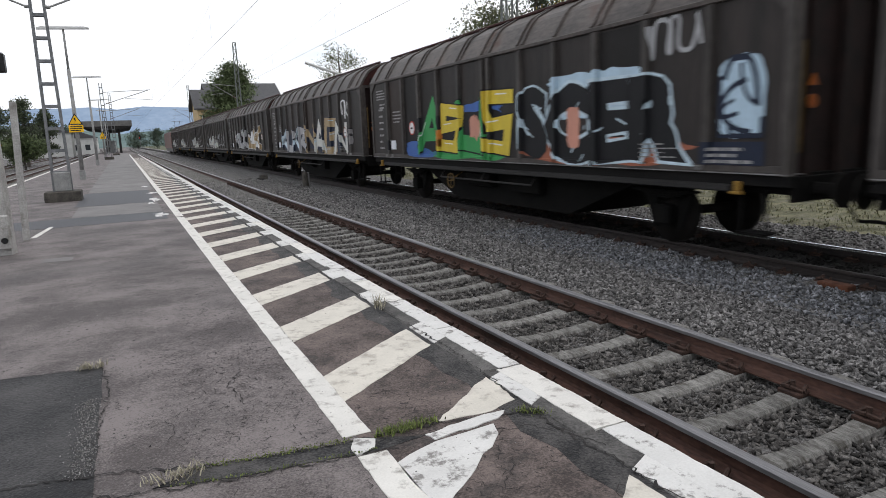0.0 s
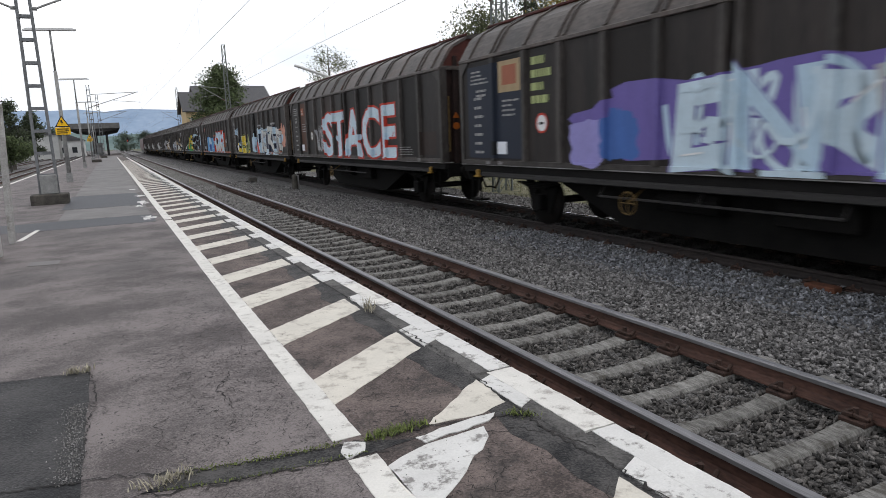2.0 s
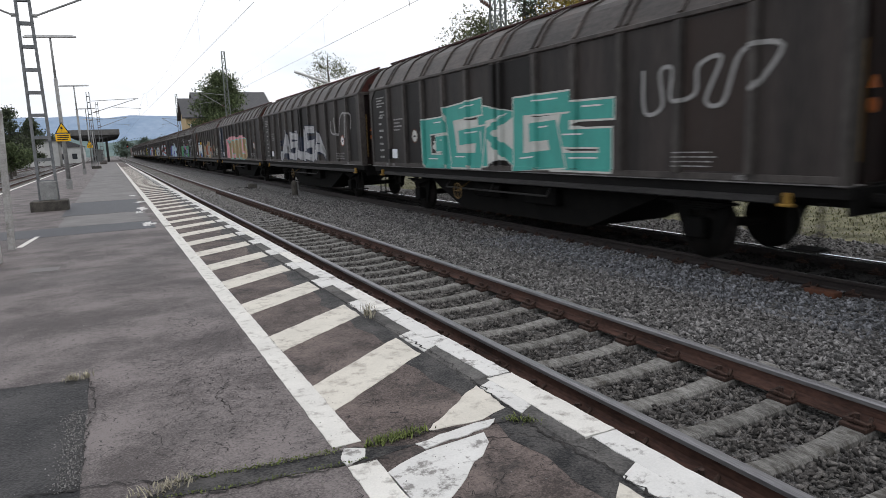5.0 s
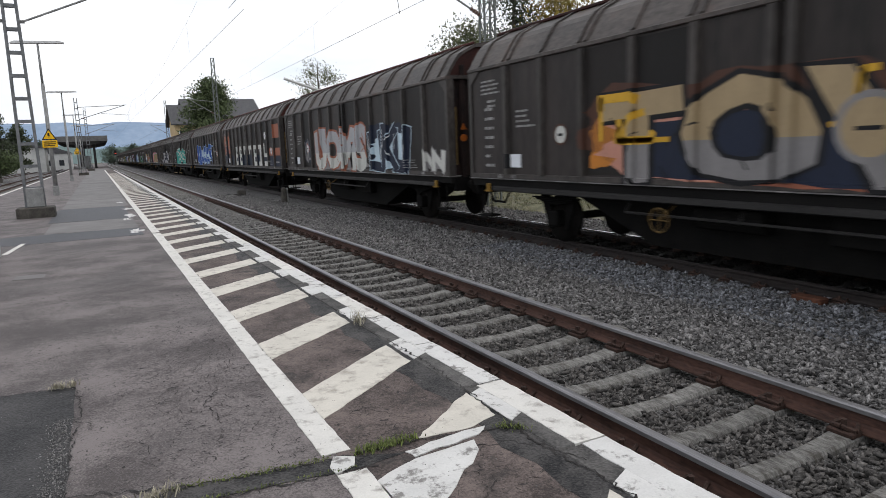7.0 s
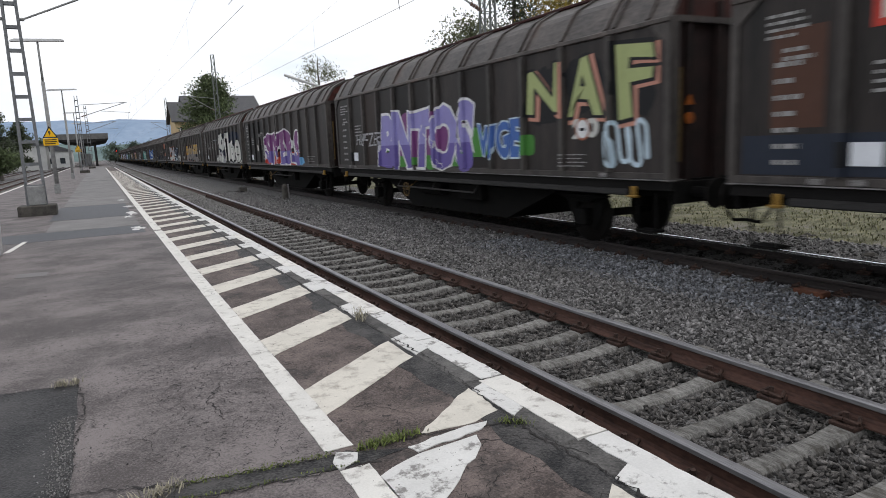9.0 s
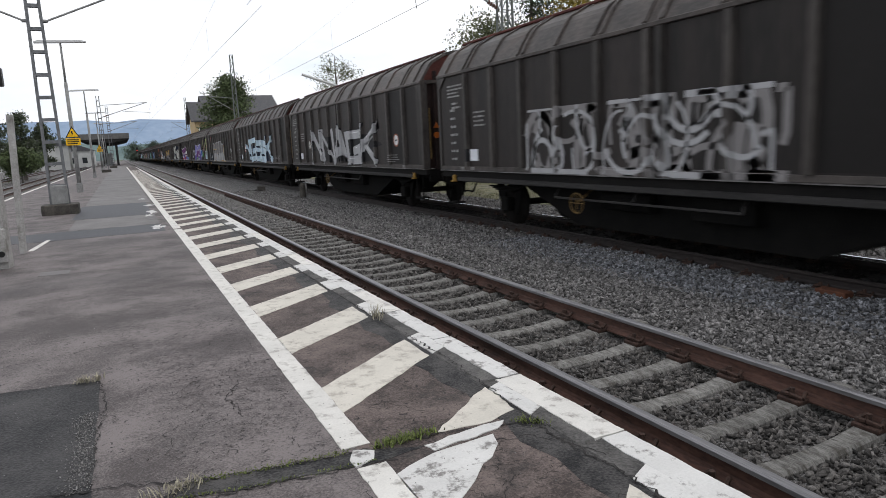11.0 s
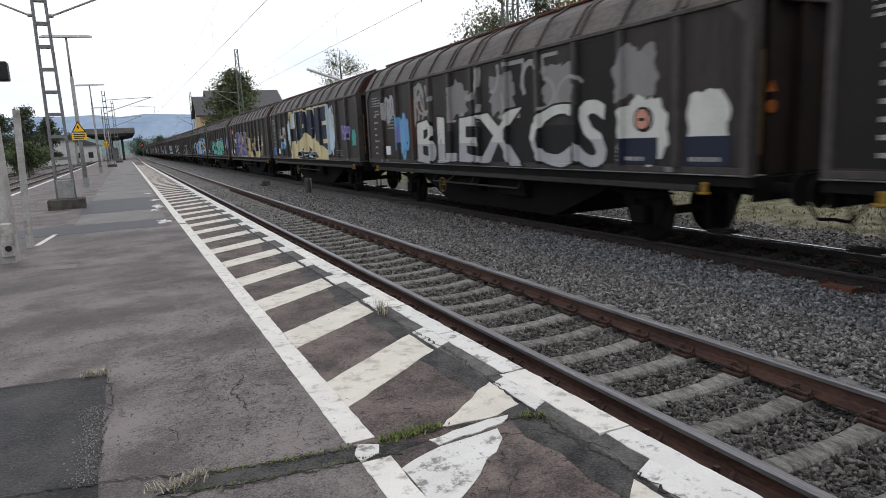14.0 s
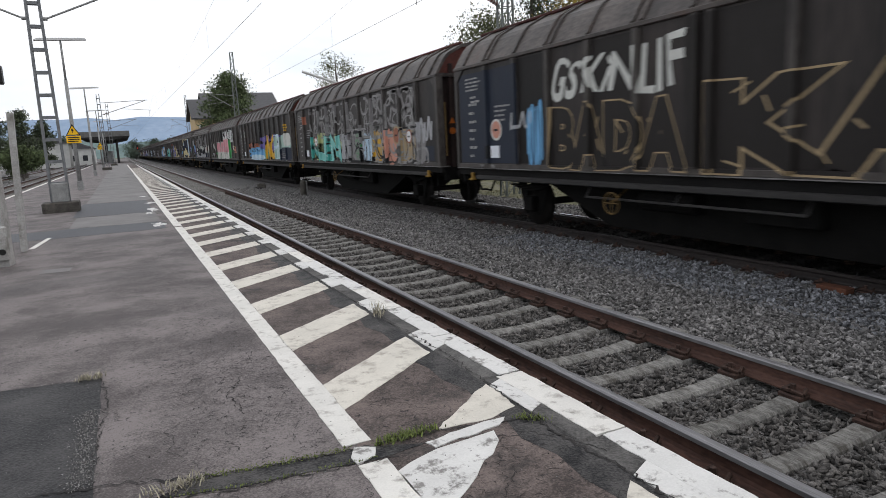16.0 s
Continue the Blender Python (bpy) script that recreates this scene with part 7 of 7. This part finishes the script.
# masts, brackets and wires beside the far track
MASTS = [(12.5, 20.0), (11.9, 74.0), (12.0, 130.0), (12.5, -34.0)]
for x, y in MASTS:
    build_lattice_mast(x, y, -0.6, 12.4)
    build_cantilever(x - 0.2, y, 6.0, C2 + 0.3 - x, 5.9)
for c, z in ((C1, 5.75), (C2, 5.92)):
    ys = [-34, 20, 74, 130, 190, 260]
    for a, b in zip(ys, ys[1:]):
        build_wire("contact_wire", [(p[0] + (0.42 if a == 20 and c == C1 else 0.0) * (1 - i / 12), p[1], p[2]) for i, p in enumerate(sag(c, a, b, z, 0.02))], 0.0065, "thin contact wire over the track")
        cat = sag(c, a, b, z + 1.7, 0.9)
        build_wire("catenary_wire", cat, 0.003, "sagging catenary wire over the track")
        for p in cat[2:-1:3]:
            build_wire("dropper_wire", [p, (p[0], p[1], z)], 0.0025, "thin dropper wire between overhead wires")

arm = thing("platform_lamp", "slim grey lamp post with a slanting pale arm behind the train", "lamp post", pose(12.0, 37.0, -0.5), group="platform lamps")
bm = bmesh.new()
rod(bm, (0, 0, 0), (0, 0, 5.5), 0.06, 0.05)
part("post", bm, STEEL_GREY, arm)
bm = bmesh.new()
rod(bm, (0.05, 0, 5.45), (-2.3, 0, 6.2), 0.075, 0.075, 8)
part("lamp_head", bm, LAMP_WHITE, arm)

# house, trees and distance
build_house(8.8, 92, -0.5)
build_tree(12.4, 82, -0.5, 11.6, 3.5, 0.2, LEAF, 15000, 21, 0.30, "linden_tree", "dense green broadleaf tree before the station house", 64)
build_tree(18.9, 60, -0.5, 11.4, 3.2, 0.4, LEAF_BIRCH, 3600, 22, 0.17, "birch_tree", "sparse thin-leaved birch tree", 34, 0.3)
build_tree(18.2, 31, -0.5, 9.2, 2.9, 0.3, LEAF_BIRCH, 9000, 23, 0.16, "birch_tree", "grey-green bushy tree behind the train", 40)
build_tree(20.9, 31.0, -0.5, 13.5, 2.8, 0.3, LEAF_DARK, 11000, 24, 0.18, "conifer_tree", "dark green tall tree behind the train", 44)
build_tree(21.6, 27.0, -0.5, 12.0, 3.0, 0.3, LEAF_AUTUMN, 9000, 25, 0.17, "maple_tree", "yellowing autumn tree behind the train", 44)
build_tree(20.5, 16.0, -0.5, 11.5, 3.2, 0.2, LEAF_DARK, 6000, 26, 0.2, "broadleaf_tree", "dark broadleaf tree behind the train", 40)
for i, (tx, ty, th, sp, lf) in enumerate(((-10.2, 92, 8.6, 2.4, LEAF_DARK), (-12.4, 88, 7.6, 2.2, LEAF_DARK), (-8.3, 97, 8.0, 1.6, LEAF_DARK), (-9.2, 80, 3.6, 2.2, LEAF),
                                          (-13.8, 80, 5.0, 2.4, LEAF_AUTUMN), (-11.8, 100, 4.4, 2.6, LEAF), (-16.5, 95, 7.5, 3.0, LEAF_DARK))):
    build_tree(tx, ty, -0.7, th, sp, 0.25, lf, 3600, 40 + i, 0.3, "pine_tree" if th > 7 else "shrub", "dark pine behind the far tracks" if th > 7 else "bushy green shrub beside the far tracks", 30)
# far trees wear the haze-paled leaf colour
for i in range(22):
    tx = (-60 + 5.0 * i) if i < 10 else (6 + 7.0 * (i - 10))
    build_tree(tx, 230 + 30 * noise.noise((i, 0, 0)) + (60 if tx > 0 else 0), -0.7, 8 + 3 * noise.noise((i * 1.3, 4, 0)), 5.0, 0.1, LEAF_FAR, 1500, 70 + i, 0.7, "far_tree", "distant tree along the railway, its green paled by haze", 24)
for hx_, hy_, w, d, h in ((-24, 170, 14, 10, 5.5), (-42, 190, 12, 10, 7), (-16, 205, 10, 10, 4.5)):
    b = thing("far_building", "pale low building beyond the tracks", "building", pose(hx_, hy_, -0.7))
    bm = bmesh.new()
    box(bm, 0, 0, 0, w, d, h)
    part("wall", bm, PLASTER, b)
    bm = bmesh.new()
    profile(bm, [(-0.4, h), (w + 0.4, h), (w / 2, h + 2.2)], -0.4, d + 0.4)
    part("roof", bm, ROOF_SLATE, b)
    for k in range(int(w / 3)):
        bm = bmesh.new()
        box(bm, 1 + 3 * k, -0.06, 1.2, 2.2 + 3 * k, 0.05, 2.7)
        part("window", bm, GLASS, b)

# the train
wagon = build_wagon()
WAGONS = {}
for k in range(-7, 31):
    WAGONS[k] = wagon if k == -7 else copy_thing(wagon, pose(C2, 0, ZT))
paint_wagons()
loco = build_loco()

build_edge(platform)
build_markings(platform)
crack(platform, [(-0.8, 3.5), (-0.2, 3.38), (0.15, 3.22), (0.56, 3.15), (0.92, 3.10), (1.36, 3.07), (1.8, 2.97), (1.95, 2.9)], 0.013, 3.0, 0.0075)
bm = bmesh.new()
prism(bm, outline([(-0.05, 3.12), (0.36, 3.02), (0.68, 2.985), (1.0, 2.93), (1.28, 2.97), (1.0, 3.09), (0.56, 3.15), (0.15, 3.22)], 0.04, 0.012, 77.0), -0.03, 0.0042)
part("asphalt_seal", bm, ASPHALT_SEAL, platform, "dark tar strip in the asphalt joint")
crack(platform, [(-0.6, 3.25), (0.0, 3.08), (0.36, 3.01), (0.7, 2.97), (0.92, 2.95), (1.1, 2.9)], 0.009, 8.0, 0.0056)
crack(platform, [(1.99, 1.2), (1.97, 2.3), (1.93, 2.6), (1.955, 3.14), (1.99, 3.66), (2.02, 4.3), (1.99, 5.0), (1.98, 5.7), (1.96, 7.0), (1.97, 9.0), (1.96, 14.0)], 0.010, 5.0, 0.0082)
crack(platform, [(-1.4, 5.3), (-0.9, 5.25), (-0.31, 5.15), (-0.25, 4.64), (-0.3, 4.0), (-0.31, 3.43)], 0.009, 6.0)
crack(platform, [(0.85, 4.5), (0.6, 4.6), (0.45, 4.3), (0.5, 4.0)], 0.005, 7.0)

for i in range(26):
    r = random.Random(500 + i)
    x, y = r.uniform(-0.2, 0.82), r.uniform(2.4, 6.5)
    a = r.uniform(0, 6.28)
    n = r.randint(2, 4)
    run = [(x, y)]
    for _ in range(n):
        a += r.uniform(-0.9, 0.9)
        x, y = min(0.85, x + 0.16 * math.cos(a)), y + 0.16 * math.sin(a)
        run.append((x, y))
    crack(platform, run, 0.0035, 20.0 + i)
for i in range(16):
    r = random.Random(600 + i)
    x, y = r.uniform(1.1, 1.75), 1.9 + 0.62 * i * r.uniform(0.7, 1.1)
    run = [(x, y), (x + r.uniform(0.05, 0.18), y + r.uniform(-0.2, 0.2)), (x + r.uniform(0.2, 0.35), y + r.uniform(-0.3, 0.3))]
    crack(platform, run, 0.004, 50.0 + i, 0.0046)
crack(platform, [(1.62, 2.84), (1.80, 2.80), (1.95, 2.66), (2.02, 2.4)], 0.008, 81.0, 0.0046)
for i in range(-3, 30):
    y = 3.60 + 1.04 * i
    if i % 2 == 0:
        crack(platform, [(1.99, y + 0.02), (2.12, y - 0.01), (2.283, y)], 0.006, 90.0 + i, 0.0088)
# short breaks all over the worn surface
cv, cf = [], []
cr = random.Random(321)
while len(cf) < 3400:
    x, y = cr.uniform(-0.3, 0.86) if cr.random() < 0.75 else cr.uniform(1.06, 1.8), cr.uniform(2.2, 9.5)
    if noise.noise((x * 1.6, y * 0.9, 12.0)) + 0.45 * (x - 0.2) * (x < 0.9) + cr.uniform(-0.25, 0.25) < 0.12:
        continue
    a = cr.uniform(0, math.tau)
    half = cr.uniform(0.0008, 0.0027)
    for _ in range(cr.randint(1, 4)):
        L = cr.uniform(0.008, 0.032)
        x2, y2 = x + L * math.cos(a), y + L * math.sin(a)
        nx, ny = -math.sin(a) * half, math.cos(a) * half
        k = len(cv)
        cv += [(x - nx, y - ny, 0.0044), (x2 - nx * 0.5, y2 - ny * 0.5, 0.0044), (x2 + nx * 0.5, y2 + ny * 0.5, 0.0044), (x + nx, y + ny, 0.0044)]
        cf.append((k, k + 1, k + 2, k + 3))
        x, y, a = x2, y2, a + cr.uniform(-1.1, 1.1)
breaks = new("surface_cracks", raw_mesh("surface_cracks", cv, cf, IRON))
breaks.parent = platform
tagged(breaks, "short dark breaks in the worn asphalt", kind="stuff")
# splashes of line paint beside the long line, an access cover
for i, (x, y, rx, ry) in enumerate(((0.66, 20.4, 0.16, 0.7), (0.62, 15.9, 0.18, 0.5), (0.70, 23.2, 0.12, 0.5), (0.55, 19.3, 0.1, 0.3), (0.6, 27.0, 0.14, 0.5))):
    bm = bmesh.new()
    pts = []
    for k in range(26):
        a = math.tau * k / 26
        q = 0.75 + 1.0 * noise.noise((math.cos(a) * 2.5, math.sin(a) * 2.5, i * 3.0)) + 0.3 * noise.noise((a * 5, i, 2))
        pts.append((x + rx * q * math.cos(a), y + ry * q * math.sin(a)))
    prism(bm, pts, -0.02, 0.0052)
    part("paint_splash", bm, CHIP_PAINT, platform, "splashed white paint remnant")
bm = bmesh.new()
prism(bm, outline([(-1.2, 10.5), (-0.82, 10.45), (-0.80, 10.8), (-1.18, 10.85)], 0.08, 0.01, 7.0), -0.03, 0.004)
part("access_cover", bm, ASPHALT_LIGHT, platform, "small pale concrete access cover")
bm = bmesh.new()
prism(bm, [(-1.66, 13.6), (-1.56, 13.6), (-1.42, 15.2), (-1.5, 15.2)], -0.03, 0.005)
part("line_marking", bm, LINE_PAINT, platform, "short white painted mark")
# scattered grit and small litter on the asphalt
gr = np.random.default_rng(77)
gp = np.stack([gr.uniform(-2.5, 1.9, 2600), gr.uniform(1.8, 9.0, 2600), np.full(2600, 0.004)], 1)
tagged(new("grit", scatter("grit", STONES, gp, gr.uniform(0.002, 0.006, 2600), STONE, gr)), "fine loose grit lying on the asphalt", "grit", kind="stuff")
gp = np.stack([-0.36 + 0.035 * gr.normal(size=900), gr.uniform(3.4, 4.5, 900), np.full(900, 0.006)], 1)
tagged(new("grit", scatter("grit", STONES, gp, gr.uniform(0.002, 0.0065, 900), PALE_GRIT, gr)), "pale loose gravel along a worn patch edge", "grit", kind="stuff")


def tuft_places(path, n, spread, seed):
    r = np.random.default_rng(seed)
    out = []
    for _ in range(n):
        i = r.integers(0, len(path) - 1)
        f = r.uniform()
        (x0, y0), (x1, y1) = path[i], path[i + 1]
        out.append((x0 + (x1 - x0) * f + r.normal() * spread, y0 + (y1 - y0) * f + r.normal() * spread, 0.008))
    return out


blades("moss_grass", tuft_places([(0.15, 3.22), (0.56, 3.15), (0.9, 3.12)], 420, 0.016, 1), 0.010, BLADE, "mossy grass growing in an asphalt joint", 1, 0.9, 0.003)
blades("moss_grass", tuft_places([(0.05, 3.09), (0.36, 3.02), (0.68, 2.985), (1.0, 2.95)], 260, 0.012, 11), 0.010, BLADE, "mossy grass growing in an asphalt joint", 11, 0.9, 0.003)
blades("grass_tuft", tuft_places([(1.05, 3.08), (1.38, 3.10)], 340, 0.026, 2), 0.028, BLADE, "green grass tuft in the cracked joint", 2, 1.0, 0.0035)
blades("grass_tuft", tuft_places([(-0.04, 3.14), (0.16, 3.2)], 130, 0.03, 3), 0.04, DRY_BLADE, "dry grass tuft in the asphalt joint", 3, 1.2, 0.003)
blades("grass_tuft", tuft_places([(1.86, 2.98), (1.96, 2.86)], 120, 0.025, 4), 0.025, BLADE, "small grass tuft by an edge stone", 4, 1.0, 0.003)
blades("dry_weed", tuft_places([(1.97, 5.45), (2.03, 5.75)], 90, 0.025, 5), 0.11, DRY_BLADE, "dry bleached weed growing by an edge stone", 5, 0.6, 0.0025)
blades("grass_tuft", tuft_places([(-0.45, 5.18), (-0.3, 5.15)], 120, 0.02, 6), 0.05, DRY_BLADE, "dry grass tuft at a patch corner", 6, 1.0, 0.003)
blades("grass_tuft", tuft_places([(-1.9, 9.2), (-2.0, 10.5)], 200, 0.08, 7), 0.1, BLADE, "green weeds at the foot of a post", 7, 0.8, 0.005)


def motions():
    """The goods train rolls away at an even speed."""
    for k, w in WAGONS.items():
        y = LEAD - PITCH * k - HALF
        walk(w, [(t, pose(C2, y + SPEED * t, ZT)) for t in (0.0, 4.0, 8.0, 12.0, 16.0)])
    y = LEAD + PITCH * 7 + 0.6 + 9.8
    walk(loco, [(t, pose(C2, y + SPEED * t, ZT)) for t in (0.0, 4.0, 8.0, 12.0, 16.0)])


motions()
